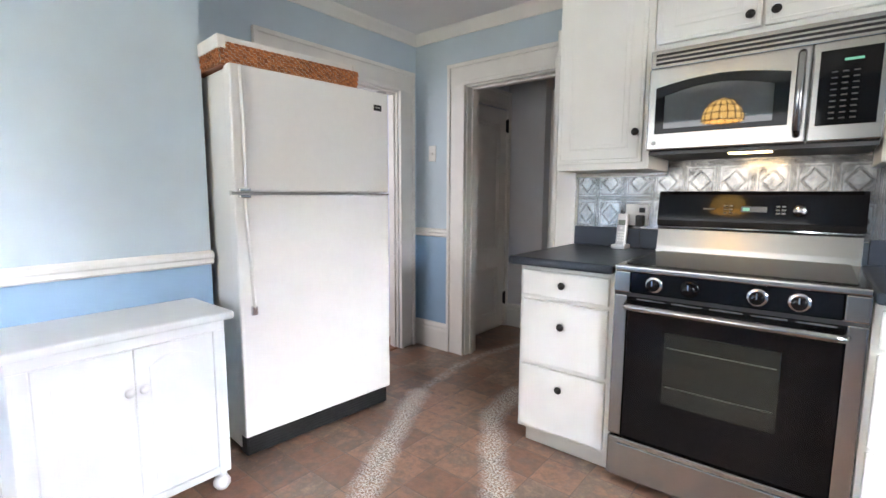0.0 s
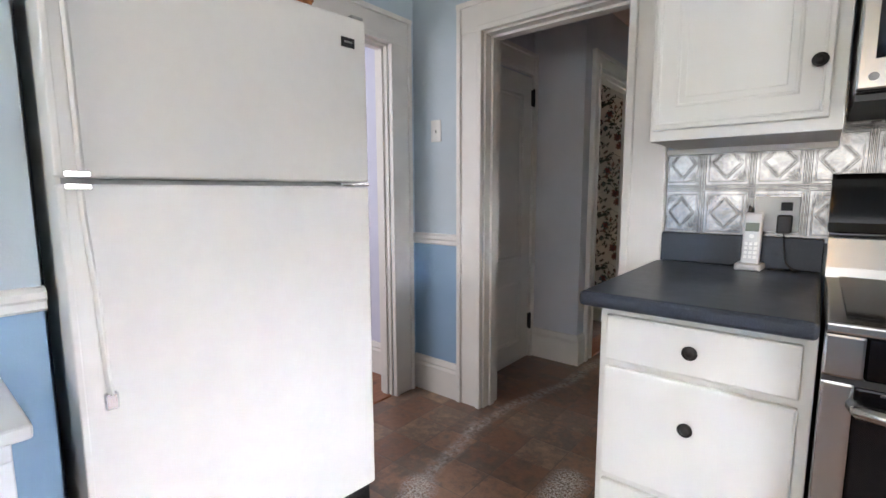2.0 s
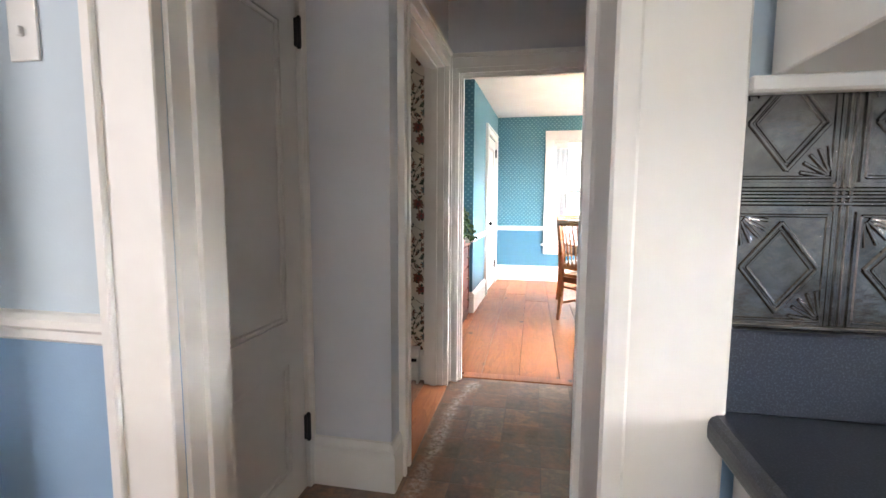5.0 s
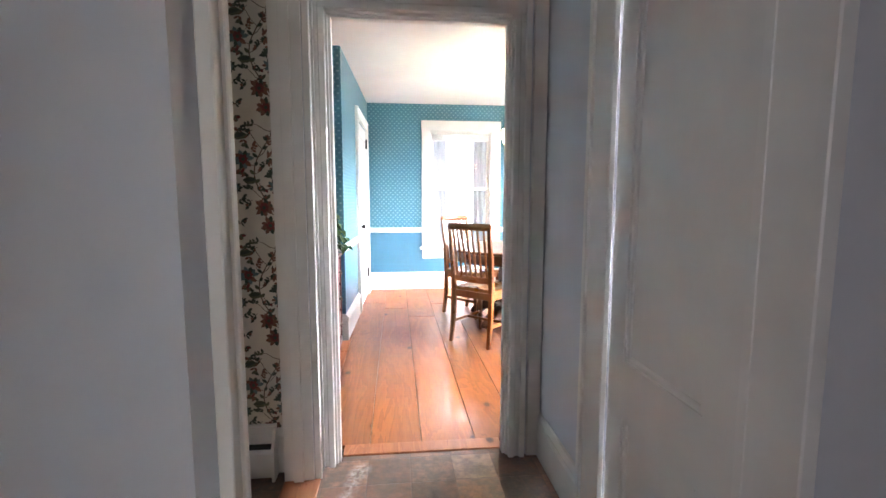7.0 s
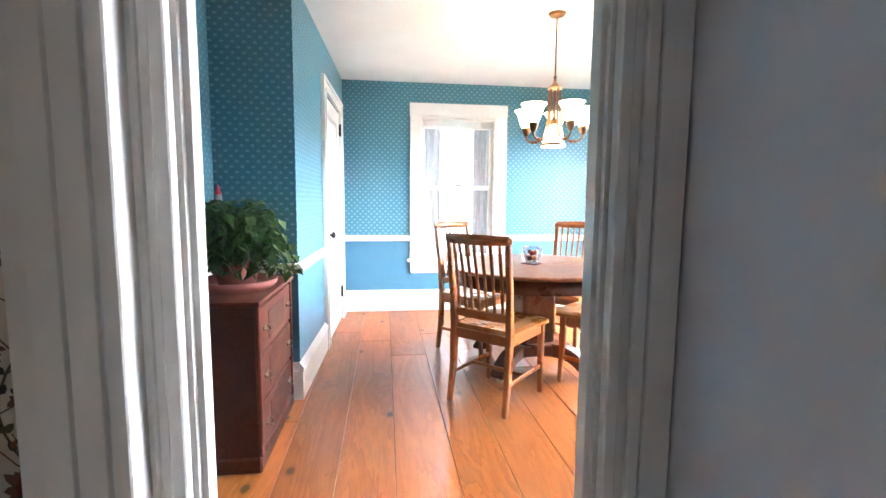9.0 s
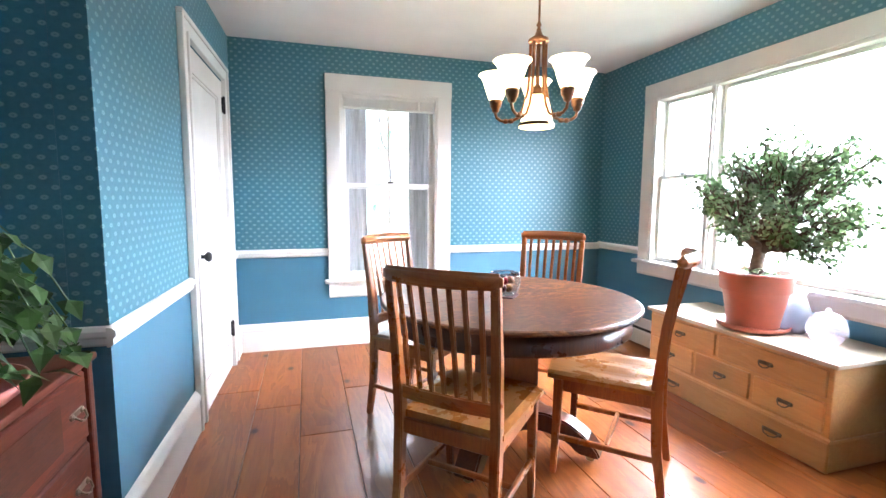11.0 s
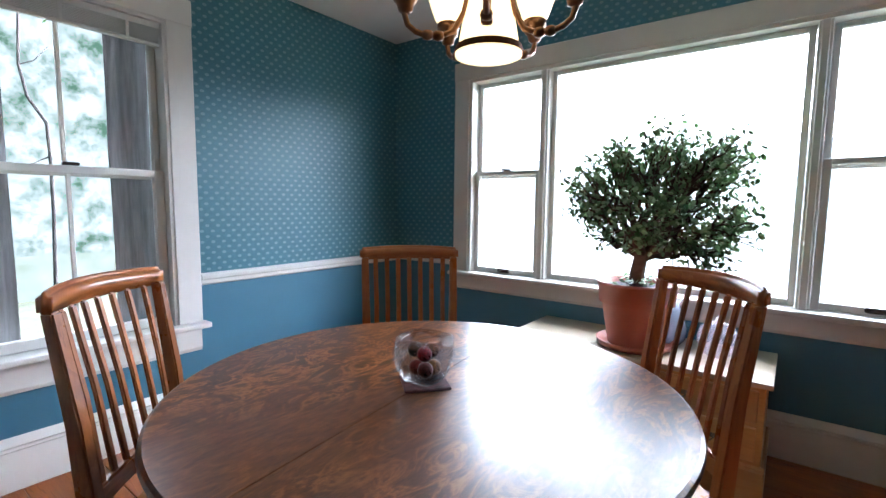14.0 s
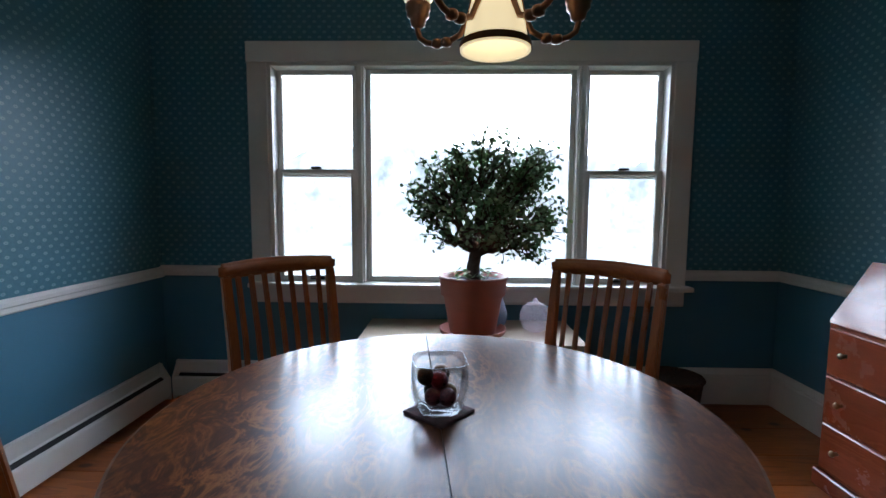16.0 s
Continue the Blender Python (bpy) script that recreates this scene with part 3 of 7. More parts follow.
# hall trim
base("baseboard_hall_return", "x", -2.24, HW, 3.23, -1)
base("baseboard_hall_corner", "y", 3.212, 3.328, HW, 1)
base("baseboard_hall_east", "y", 3.94, HN, HE, -1)
door_trim("trim_closet", "y", 2.47, 3.19, 1.92, -2.24, 1, 0.045, 0.14)
door_trim("trim_washroom", "y", 3.43, 4.315, 1.96, HW, 1, 0.1, 0.10)
jambs("jamb_washroom", "y", 3.43, 4.315, 1.96, -2.01, HW)
door_trim("trim_dining_hall_side", "x", -1.814, -1.03, 1.94, HN, -1, 0.072, 0.11)
struct("trim_dining_right", box(-0.947, -0.885, 4.402, HN, 0, 2.05, 0.003), white_trim, "white painted door casing board", "door casing")
jambs("jamb_dining", "x", -1.814, -1.03, 1.94, HN, 4.488)
struct("trim_dining_room_side", box(-1.92, -0.91, 4.488, 4.498, 1.945, 2.06, 0.002), white_trim, "white painted door head casing", "door casing")
door_trim("trim_hall_east_door", "y", 3.205, 3.775, 1.95, HE, -1, 0.15, 0.15, 0.02)
# lavender and washroom trim
base("baseboard_lavender", "x", -5.1, -2.6, 2.31, -1)
base("baseboard_washroom", "x", -3.5, -2.01, 4.40, -1, [(o, z * 0.9) for o, z in TALL])
# dining trim
base("baseboard_dining_north", "x", DW, 0.0, DN, -1, TALL)
base("baseboard_dining_closet_south", "y", PIER - 0.0195, 7.17, DW, 1, TALL)
base("baseboard_dining_closet_north", "y", 8.27, DN, DW, 1, TALL)
base("baseboard_dining_pier", "x", DW2, DW - 0.0332 * (DN - PIER), PIER, -1, TALL)
base("baseboard_dining_west", "y", 4.49, PIER, DW2, 1, TALL)
base("baseboard_dining_east", "y", DS, 7.15, DE, -1, TALL)
base("baseboard_dining_south", "x", -0.4, DE, DS, 1, TALL)
rail("chair_rail_north_a", "x", DW, -1.2, DN, -1, 0.745)
rail("chair_rail_north_b", "x", -0.17, DE, DN, -1, 0.745)
rail("chair_rail_closet_a", "y", PIER - 0.026, 7.17, DW, 1, 0.745)
rail("chair_rail_closet_b", "y", 8.27, DN, DW, 1, 0.745)
rail("chair_rail_pier", "x", DW2, DW - 0.0332 * (DN - PIER), PIER, -1, 0.745)
rail("chair_rail_west", "y", 4.49, PIER, DW2, 1, 0.745)
rail("chair_rail_east_a", "y", 7.874, DN, DE, -1, 0.755)
rail("chair_rail_east_b", "y", DS, 5.281, DE, -1, 0.755)
rail("chair_rail_south", "x", -0.4, DE, DS, 1, 0.755)
door_trim("trim_closet_dining", "y", 7.29, 8.15, 2.0, DW, 1, 0.12, 0.10)

# the closet wall runs slightly out of square: its pieces lean back towards the pier
SKEW = 0.0332
for ob in list(scene.objects):
    if ob.name in ("wall_dining_closet", "baseboard_dining_closet_south", "baseboard_dining_closet_north", "chair_rail_closet_a", "chair_rail_closet_b", "trim_closet_dining"):
        for v in ob.data.vertices:
            v.co.x -= SKEW * (DN - v.co.y)
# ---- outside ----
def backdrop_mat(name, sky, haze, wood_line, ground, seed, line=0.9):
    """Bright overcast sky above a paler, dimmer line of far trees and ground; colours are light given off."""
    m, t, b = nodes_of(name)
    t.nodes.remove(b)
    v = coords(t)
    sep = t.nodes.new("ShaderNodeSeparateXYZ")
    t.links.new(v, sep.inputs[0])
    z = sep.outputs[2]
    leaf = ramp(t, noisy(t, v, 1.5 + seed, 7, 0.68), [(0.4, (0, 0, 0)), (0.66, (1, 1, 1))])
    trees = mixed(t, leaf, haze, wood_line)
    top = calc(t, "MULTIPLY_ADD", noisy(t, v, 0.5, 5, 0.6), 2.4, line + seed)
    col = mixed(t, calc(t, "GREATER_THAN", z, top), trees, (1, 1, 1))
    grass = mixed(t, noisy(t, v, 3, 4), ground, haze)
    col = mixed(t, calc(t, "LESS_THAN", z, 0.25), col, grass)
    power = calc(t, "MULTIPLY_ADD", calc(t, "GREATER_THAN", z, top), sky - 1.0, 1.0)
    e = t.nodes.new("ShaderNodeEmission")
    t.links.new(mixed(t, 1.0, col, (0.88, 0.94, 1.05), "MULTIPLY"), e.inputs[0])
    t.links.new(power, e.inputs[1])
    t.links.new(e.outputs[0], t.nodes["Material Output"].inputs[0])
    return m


# emissive sheets: sky, trees and lawn all glow and light the rooms
struct("backdrop_east", box(9.0, 9.05, -14.0, 22.0, -1.5, 14.0), backdrop_mat("glowing_yard_east", 66.0, (9, 9.1, 9.0), (3.6, 3.9, 3.7), (4.6, 4.6, 4.3), 0.3), "glowing sheet of overexposed sky and pale yard", "backdrop")
struct("backdrop_north", box(-9.0, 9.0, 16.0, 16.05, -1.5, 12.0), backdrop_mat("glowing_yard_north", 30.0, (2.6, 2.7, 2.5), (0.36, 0.66, 0.42), (1.0, 1.25, 0.75), 1.2, 2.6), "glowing sheet of overexposed sky, pale trees and lawn", "backdrop")
struct("ground", box(-40, 60, -40, 60, -0.6, -0.5), paint("lawn", (0.24, 0.25, 0.17), 0.9, 0.2, 0.3, 2), "dull green lawn", "ground")

# ---- windows ----
def sash(parent, name, along, a0, a1, z0, z1, face, stile=0.045, depth=0.034, muntin=False):
    """One sash: four rails in a frame, with its pane; face is the outer face's place."""
    bm = bmesh.new()

    def bar(lo, hi, b, t, d=depth, off=0.0):
        if along == "x":
            quad_box(bm, lo, hi, face + off, face + off + d, b, t, 0.004)
        else:
            quad_box(bm, face + off, face + off + d, lo, hi, b, t, 0.004)

    bar(a0, a0 + stile, z0, z1)
    bar(a1 - stile, a1, z0, z1)
    bar(a0 + stile - 0.004, a1 - stile + 0.004, z0, z0 + stile * 1.05, depth - 0.003, 0.0015)
    bar(a0 + stile - 0.004, a1 - stile + 0.004, z1 - stile * 0.8, z1, depth - 0.003, 0.0015)
    if muntin:
        mid = (a0 + a1) / 2
        bar(mid - 0.009, mid + 0.009, z0 + stile, z1 - stile * 0.8, depth * 0.6, 0.006)
    s = part(name, bm, white_trim, parent)
    g = bmesh.new()
    mid = face + depth / 2
    if along == "x":
        quad_box(g, a0 + stile - 0.006, a1 - stile + 0.006, mid - 0.0015, mid + 0.0015, z0 + stile * 0.9, z1 - stile * 0.7)
    else:
        quad_box(g, mid - 0.0015, mid + 0.0015, a0 + stile - 0.006, a1 - stile + 0.006, z0 + stile * 0.9, z1 - stile * 0.7)
    p = part("pane", g, pane, s)
    p.visible_shadow = False
    return s


bronze_dark = paint("dark_bronze", (0.055, 0.045, 0.04), 0.4, 0.1, 0.05, 20, True, 0.8)

win = thing("window_1", "white painted double-hung sash window with raised blind", "window", kind="structure")
bm = bmesh.new()
for lo, hi in ((-1.20, -1.087), (-0.293, -0.172)):
    quad_box(bm, lo, hi, DN - 0.022, DN, 0.555, 2.172, 0.004)
quad_box(bm, -1.203, -0.169, DN - 0.0245, DN, 2.047, 2.175, 0.004)
for lo, hi, b, t in ((-1.09, -1.072, 0.53, 2.05), (-0.308, -0.29, 0.53, 2.05), (-1.09, -0.29, 2.032, 2.05)):
    quad_box(bm, lo, hi, DN - 0.015, DN + 0.125, b, t, 0.002)
part("window_frame", bm, white_trim, win)
bm = box(-1.23, -0.15, DN - 0.075, DN + 0.12, 0.527, 0.555, 0.008, 2)
part("window_sill", bm, white_trim, win, "white painted window stool with rounded nose")
bm = strip([(0, 0.402), (0.012, 0.402), (0.02, 0.42), (0.02, 0.522), (0, 0.526)], "x", -1.195, -0.18, DN, -1)
part("apron", bm, white_trim, win)
sash(win, "upper_sash", "x", -1.07, -0.31, 1.29, 2.03, DN + 0.065, 0.03, muntin=True)
sash(win, "lower_sash", "x", -1.07, -0.31, 0.557, 1.335, DN + 0.027, muntin=True)
part("sash_lock", box(-0.71, -0.65, DN + 0.012, DN + 0.045, 1.336, 1.35, 0.004), bronze_dark, win, "dark metal sash lock")
bm = bmesh.new()
quad_box(bm, -1.068, -0.312, DN - 0.004, DN + 0.022, 2.0, 2.03, 0.003)
for i in range(9):
    quad_box(bm, -1.062, -0.318, DN - 0.008, DN + 0.02, 1.938 + i * 0.0065, 1.9405 + i * 0.0065)
quad_box(bm, -1.064, -0.316, DN - 0.006, DN + 0.02, 1.92, 1.934, 0.003)
for x in (-0.93, -0.69, -0.45):
    quad_box(bm, x - 0.006, x + 0.006, DN - 0.0095, DN - 0.0075, 1.92, 2.0)
part("blind", bm, paint("blind_vinyl", (0.72, 0.70, 0.66), 0.5, 0.03, 0.05), win, "raised white venetian blind")

win = thing("window_2", "wide white window: picture pane between two double-hung sashes", "window", kind="structure")
bm = bmesh.new()
for lo, hi in ((7.757, 7.875), (5.281, 5.403)):
    quad_box(bm, DE - 0.022, DE, lo, hi, 0.722, 2.13, 0.004)
quad_box(bm, DE - 0.0245, DE, 5.278, 7.878, 2.015, 2.133, 0.004)
for lo, hi, b, t in ((7.735, 7.76, 0.7, 2.02), (5.40, 5.425, 0.7, 2.02), (5.40, 7.76, 1.995, 2.02)):
    quad_box(bm, DE - 0.015, DE + 0.125, lo, hi, b, t, 0.002)
for mid in (7.22, 5.914):
    quad_box(bm, DE + 0.0, DE + 0.122, mid - 0.027, mid + 0.027, 0.722, 1.998, 0.004)
    quad_box(bm, DE - 0.012, DE + 0.05, mid - 0.016, mid + 0.016, 0.722, 1.998, 0.004)
part("window_frame", bm, white_trim, win)
part("window_sill", box(DE - 0.07, DE + 0.12, 5.25, 7.89, 0.694, 0.722, 0.008, 2), white_trim, win, "white painted window stool with rounded nose")
part("apron", strip([(0, 0.598), (0.012, 0.598), (0.02, 0.615), (0.02, 0.69), (0, 0.693)], "y", 5.285, 7.875, DE, -1), white_trim, win)
for a0, a1 in ((7.249, 7.733), (5.427, 5.885)):
    sash(win, "upper_sash", "y", a0, a1, 1.36, 1.993, DE + 0.07, 0.03)
    sash(win, "lower_sash", "y", a0, a1, 0.724, 1.405, DE + 0.03, 0.033)
    m = (a0 + a1) / 2
    part("sash_lock", box(DE + 0.015, DE + 0.05, m - 0.03, m + 0.03, 1.406, 1.42, 0.004), bronze_dark, win, "dark metal sash lock")
    part("sash_lift", box(DE + 0.012, DE + 0.032, m - 0.045, m + 0.045, 0.735, 0.76, 0.006), bronze_dark, win, "dark metal sash lift")
sash(win, "picture_sash", "y", 5.943, 7.191, 0.724, 1.993, DE + 0.05, 0.03)


# bark-brown trunks close outside the sash window and bare boughs
bark = paint("bark", (0.13, 0.105, 0.095), 0.9, 0.3, 0.6, 12)
leaf_out = paint("yard_leaves", (0.07, 0.13, 0.045), 0.7, 0.3, 0.2, 8)


def yard_tree(x, y, r, h, seed, leafy):
    rng = random.Random(seed)
    tree = thing("tree", "grey-barked tree with bare lower trunk outside the window", "tree", pose(x, y, -0.55))
    pts = [(rng.uniform(-1, 1) * 0.02 * i, rng.uniform(-1, 1) * 0.02 * i, h * i / 8) for i in range(9)]
    part("trunk", tube(pts, r, 12, taper=r * 0.6), bark, tree, shade=True)
    lv = bmesh.new()
    for k in range(7):
        z = h * rng.uniform(0.45, 0.95)
        a = rng.uniform(0, 6.28)
        p, line = Vector((0, 0, z)), []
        d = Vector((math.cos(a), math.sin(a), 0.5))
        for i in range(6):
            line.append(p.copy())
            p += d * 0.28
            d += Vector((rng.uniform(-0.4, 0.4), rng.uniform(-0.4, 0.4), rng.uniform(-0.3, 0.2)))
            if leafy and i > 1:
                for _ in range(40):
                    c = p + Vector((rng.gauss(0, 0.22), rng.gauss(0, 0.22), rng.gauss(0, 0.18)))
                    n = Vector((rng.uniform(-1, 1), rng.uniform(-1, 1), rng.uniform(-1, 1))).normalized()
                    s, u = n.orthogonal().normalized() * 0.04, n.cross(n.orthogonal()).normalized() * 0.022
                    lv.faces.new([lv.verts.new(c + w) for w in (s, u, -s, -u)])
        part("limb", tube(line, r * 0.25, 6, taper=r * 0.06), bark, tree, shade=True)
    if leafy:
        tagged(part("crown", lv, leaf_out, tree), kind="stuff")


yard_tree(1.6, 13.4, 0.09, 6.5, 8, True)
yard_tree(-1.6, 14.2, 0.08, 6.0, 5, True)
hang = thing("tree", "dark crooked bare sapling outside the sash window", "tree", pose(-0.47, 10, -0.5))
part("trunk", tube([(0.05, 0, 0), (0.04, 0.02, 0.9), (0.06, 0, 1.6), (0.065, 0.01, 1.98), (0.055, 0, 2.2), (-0.03, 0.02, 2.36), (-0.065, 0, 2.55), (-0.05, 0, 2.84), (0.0, 0.02, 3.2), (-0.04, 0, 3.6)], 0.014, 8, taper=0.007), bark, hang, "", True)
part("limb", tube([(0.065, 0.01, 1.98), (-0.02, 0.02, 1.93), (-0.1, 0, 1.9)], 0.006, 6, taper=0.002), bark, hang, "", True)
part("limb", tube([(-0.065, 0, 2.55), (0.02, 0.02, 2.6), (0.09, 0, 2.7)], 0.005, 6, taper=0.002), bark, hang, "", True)

# grey cloth panels hung just outside the sash window's panes
m_drape, t_drape, b_drape = nodes_of("grey_drape_cloth")
tl = t_drape.nodes.new("ShaderNodeBsdfTranslucent")
mx = t_drape.nodes.new("ShaderNodeMixShader")
mx.inputs[0].default_value = 0.15
vd = coords(t_drape, True, (1, 1, 0.06))
cd = ramp(t_drape, noisy(t_drape, vd, 60, 4, 0.7), [(0.3, (0.24, 0.24, 0.245)), (0.7, (0.40, 0.40, 0.41))])
t_drape.links.new(cd, b_drape.inputs["Base Color"])
t_drape.links.new(cd, tl.inputs[0])
b_drape.inputs["Roughness"].default_value = 0.95
t_drape.links.new(b_drape.outputs[0], mx.inputs[1])
t_drape.links.new(tl.outputs[0], mx.inputs[2])
t_drape.links.new(mx.outputs[0], t_drape.nodes["Material Output"].inputs[0])
for x0, x1, w in ((-1.05, -0.865, 0.014), (-0.50, -0.322, 0.012)):
    bm = bmesh.new()
    g = [[bm.verts.new((x0 + (x1 - x0) * i / 20 + (0.012 * math.sin(j * 0.5) if 0 < i < 20 else 0), DN + 0.15 + 0.4 * w * math.sin(i * 0.85), 0.55 + 1.5 * j / 16)) for i in range(21)] for j in range(17)]
    for j in range(16):
        for i in range(20):
            bm.faces.new((g[j][i], g[j][i + 1], g[j + 1][i + 1], g[j + 1][i]))
    ext = bmesh.ops.extrude_face_region(bm, geom=bm.faces[:])
    for v in ext["geom"]:
        if isinstance(v, bmesh.types.BMVert):
            v.co.y += 0.003
    bmesh.ops.recalc_face_normals(bm, faces=bm.faces[:])
    dp = tagged(mesh_ob("window_drape", smooth(bm), m_drape), "grey weathered cloth drape behind the window panes", "drape", "drapes at the window")

# ---- doors ----
door_paint = paint("door_paint", (0.72, 0.70, 0.66), 0.4, 0.03, 0.08, 5)
iron = paint("black_iron", (0.02, 0.02, 0.022), 0.45, 0.1, 0.1, 30, True, 0.6)
brass = paint("old_brass", (0.42, 0.33, 0.20), 0.35, 0.1, 0.05, 20, True, 1.0)


def panel_door(name, label, w, h, panels, m, knob=None, hinges=(), hinge_side=1, knob_mat=None):
    """A framed door in its own plane: x across from 0 to w, face at y=0 towards -y, z up. Panels are (x0, x1, z0, z1)."""
    d = thing(name, label, "door", m, kind="structure")
    bm = bmesh.new()
    xs = sorted({0, w, *[v for p in panels for v in p[:2]]})
    zs = sorted({0.008, h, *[v for p in panels for v in p[2:]]})
    for x0, x1 in zip(xs, xs[1:]):
        for z0, z1 in zip(zs, zs[1:]):
            if not any(p[0] <= x0 and x1 <= p[1] and p[2] <= z0 and z1 <= p[3] for p in panels):
                quad_box(bm, x0, x1, 0, 0.036, z0, z1)
    bmesh.ops.remove_doubles(bm, verts=bm.verts, dist=1e-5)
    leaf = part("leaf", bm, door_paint, d)
    for x0, x1, z0, z1 in panels:
        bm = box(x0, x1, 0.014, 0.03, z0, z1)
        for a, b, c, e in ((x0, x0 + 0.018, z0, z1), (x1 - 0.018, x1, z0, z1), (x0 + 0.018, x1 - 0.018, z0, z0 + 0.018), (x0 + 0.018, x1 - 0.018, z1 - 0.018, z1)):
            quad_box(bm, a, b, 0.005, 0.02, c, e, 0.004)
        part("panel", bm, door_paint, leaf)
    if knob:
        part("escutcheon", box(knob[0] - 0.02, knob[0] + 0.02, -0.006, 0.002, knob[1] - 0.06, knob[1] + 0.035, 0.003), knob_mat or iron, leaf)
        part("knob", lathe([(0.0, 0), (0.012, 0), (0.010, 0.025), (0.024, 0.035), (0.028, 0.048), (0.02, 0.06), (0, 0.064)], 16, pose(knob[0], -0.004, knob[1], 90)), knob_mat or iron, leaf, "", True)
    for z in hinges:
        x = w if hinge_side > 0 else 0
        bm = box(x - 0.012, x + 0.014, -0.012, 0.002, z - 0.05, z + 0.05, 0.002)
        join(bm, lathe([(0.006, z - 0.058), (0.009, z - 0.05), (0.009, z + 0.05), (0.006, z + 0.058)], 10, pose(x, -0.014, 0)))
        part("hinge", bm, iron, d, "black iron hinge")
    return d


# closet door in the hall, hinged at the far side
panel_door("door_1", "white painted two-panel closet door, closed", 0.70, 1.905, [(0.11, 0.59, 0.72, 1.78), (0.11, 0.59, 0.14, 0.56)], pose(-2.228, 2.48, 0, 0, 0, 90), None, (0.263, 1.776), 1)
# dining closet door
panel_door("door_2", "white painted panel door, closed, with black knob", 0.85, 1.985, [(0.11, 0.74, 0.95, 1.86), (0.11, 0.74, 0.18, 0.78)], pose(DW - SKEW * (DN - 7.295) + 0.002, 7.295, 0, 0, 0, 90 - math.degrees(math.atan(SKEW))), (0.06, 0.89), (0.28, 1.832), 1)
# hall east door
panel_door("door_3", "white painted narrow panel door, closed, in the hall", 0.56, 1.935, [(0.09, 0.44, 0.71, 1.80), (0.09, 0.44, 0.13, 0.54)], pose(HE + 0.004, 3.77, 0, 0, 0, -90), None, (), 1)
# ---- heaters ----
enamel = paint("heater_enamel", (0.74, 0.73, 0.70), 0.4, 0.02, 0.04)
slot_black = paint("slot_black", (0.008, 0.008, 0.009), 0.6, 0.1, 0)


def baseboard_heater(label, along, a0, a1, at, sign):
    h = thing("baseboard_heater", label, "heater")
    part("back_plate", strip([(0, 0.0), (0.006, 0.0), (0.006, 0.205), (0.02, 0.212), (0.02, 0.222), (0, 0.226)], along, a0, a1, at, sign), enamel, h)
    part("front_cover", strip([(0.058, 0.02), (0.064, 0.02), (0.064, 0.125), (0.06, 0.135), (0.052, 0.138), (0.052, 0.133), (0.058, 0.122)], along, a0, a1, at, sign), enamel, h)
    part("heating_element", strip([(0.008, 0.03), (0.05, 0.03), (0.05, 0.118), (0.008, 0.15)], along, a0 + 0.02, a1 - 0.02, at, sign), slot_black, h, "dark heating fins")
    part("damper", strip([(0.022, 0.158), (0.03, 0.152), (0.031, 0.154), (0.023, 0.161)], along, a0 + 0.01, a1 - 0.01, at, sign), enamel, h)
    for e in (a0, a1 - 0.012):
        part("end_cap", strip([(0, 0), (0.066, 0), (0.066, 0.135), (0.024, 0.205), (0, 0.228)], along, e, e + 0.012, at, sign), enamel, h)


baseboard_heater("long white enamelled baseboard heater along the wall", "x", 0.0, DE - 0.07, DN, -1)
baseboard_heater("white enamelled baseboard heater under the wide window", "y", 7.18, DN - 0.07, DE, -1)
baseboard_heater("white enamelled baseboard heater below floral wallpaper", "x", -2.9, -2.05, 4.378, -1)

# ---- dining table ----
oak_dark = oak_top_mat("dark_oak")
oak_base = wood("dark_oak_base", (0.04, 0.012, 0.006), (0.12, 0.04, 0.016), "Z", 9.0, 0.3, 0.8, True, False, 0.3)
TX, TY = -0.42, 6.691
table = thing("dining_table", "round dark oak pedestal dining table, worn glossy top", "table", pose(TX, TY, 0, 0, 0, 6) @ Matrix.Diagonal((1.04, 1.04, 0.965, 1)))
for s in (0, 180):
    bm = lathe([(0.585, 0.734), (0.597, 0.738), (0.60, 0.747), (0.597, 0.756), (0.59, 0.76)], 96)
    geom = bm.verts[:] + bm.edges[:] + bm.faces[:]
    cut = bmesh.ops.bisect_plane(bm, geom=geom, plane_co=(0, 0.0012, 0), plane_no=(0, -1, 0), clear_outer=True)
    bmesh.ops.holes_fill(bm, edges=[e for e in cut["geom_cut"] if isinstance(e, bmesh.types.BMEdge)])
    bm.transform(pose(0, 0, 0, 0, 0, s))
    part("tabletop", bm, oak_dark, table, "half of the round top, meeting at a seam")
part("apron", lathe([(0.54, 0.64), (0.556, 0.64), (0.56, 0.65), (0.556, 0.66), (0.556, 0.732), (0.54, 0.732)], 72), oak_base, table, "", True)
part("column", box(-0.115, 0.115, -0.115, 0.115, 0.16, 0.73, 0.02, 2), oak_base, table)
part("collar", lathe([(0.17, 0.70), (0.2, 0.71), (0.2, 0.733), (0.0, 0.733)], 24), oak_base, table)
part("plinth", box(-0.17, 0.17, -0.17, 0.17, 0.12, 0.2, 0.015, 2), oak_base, table)
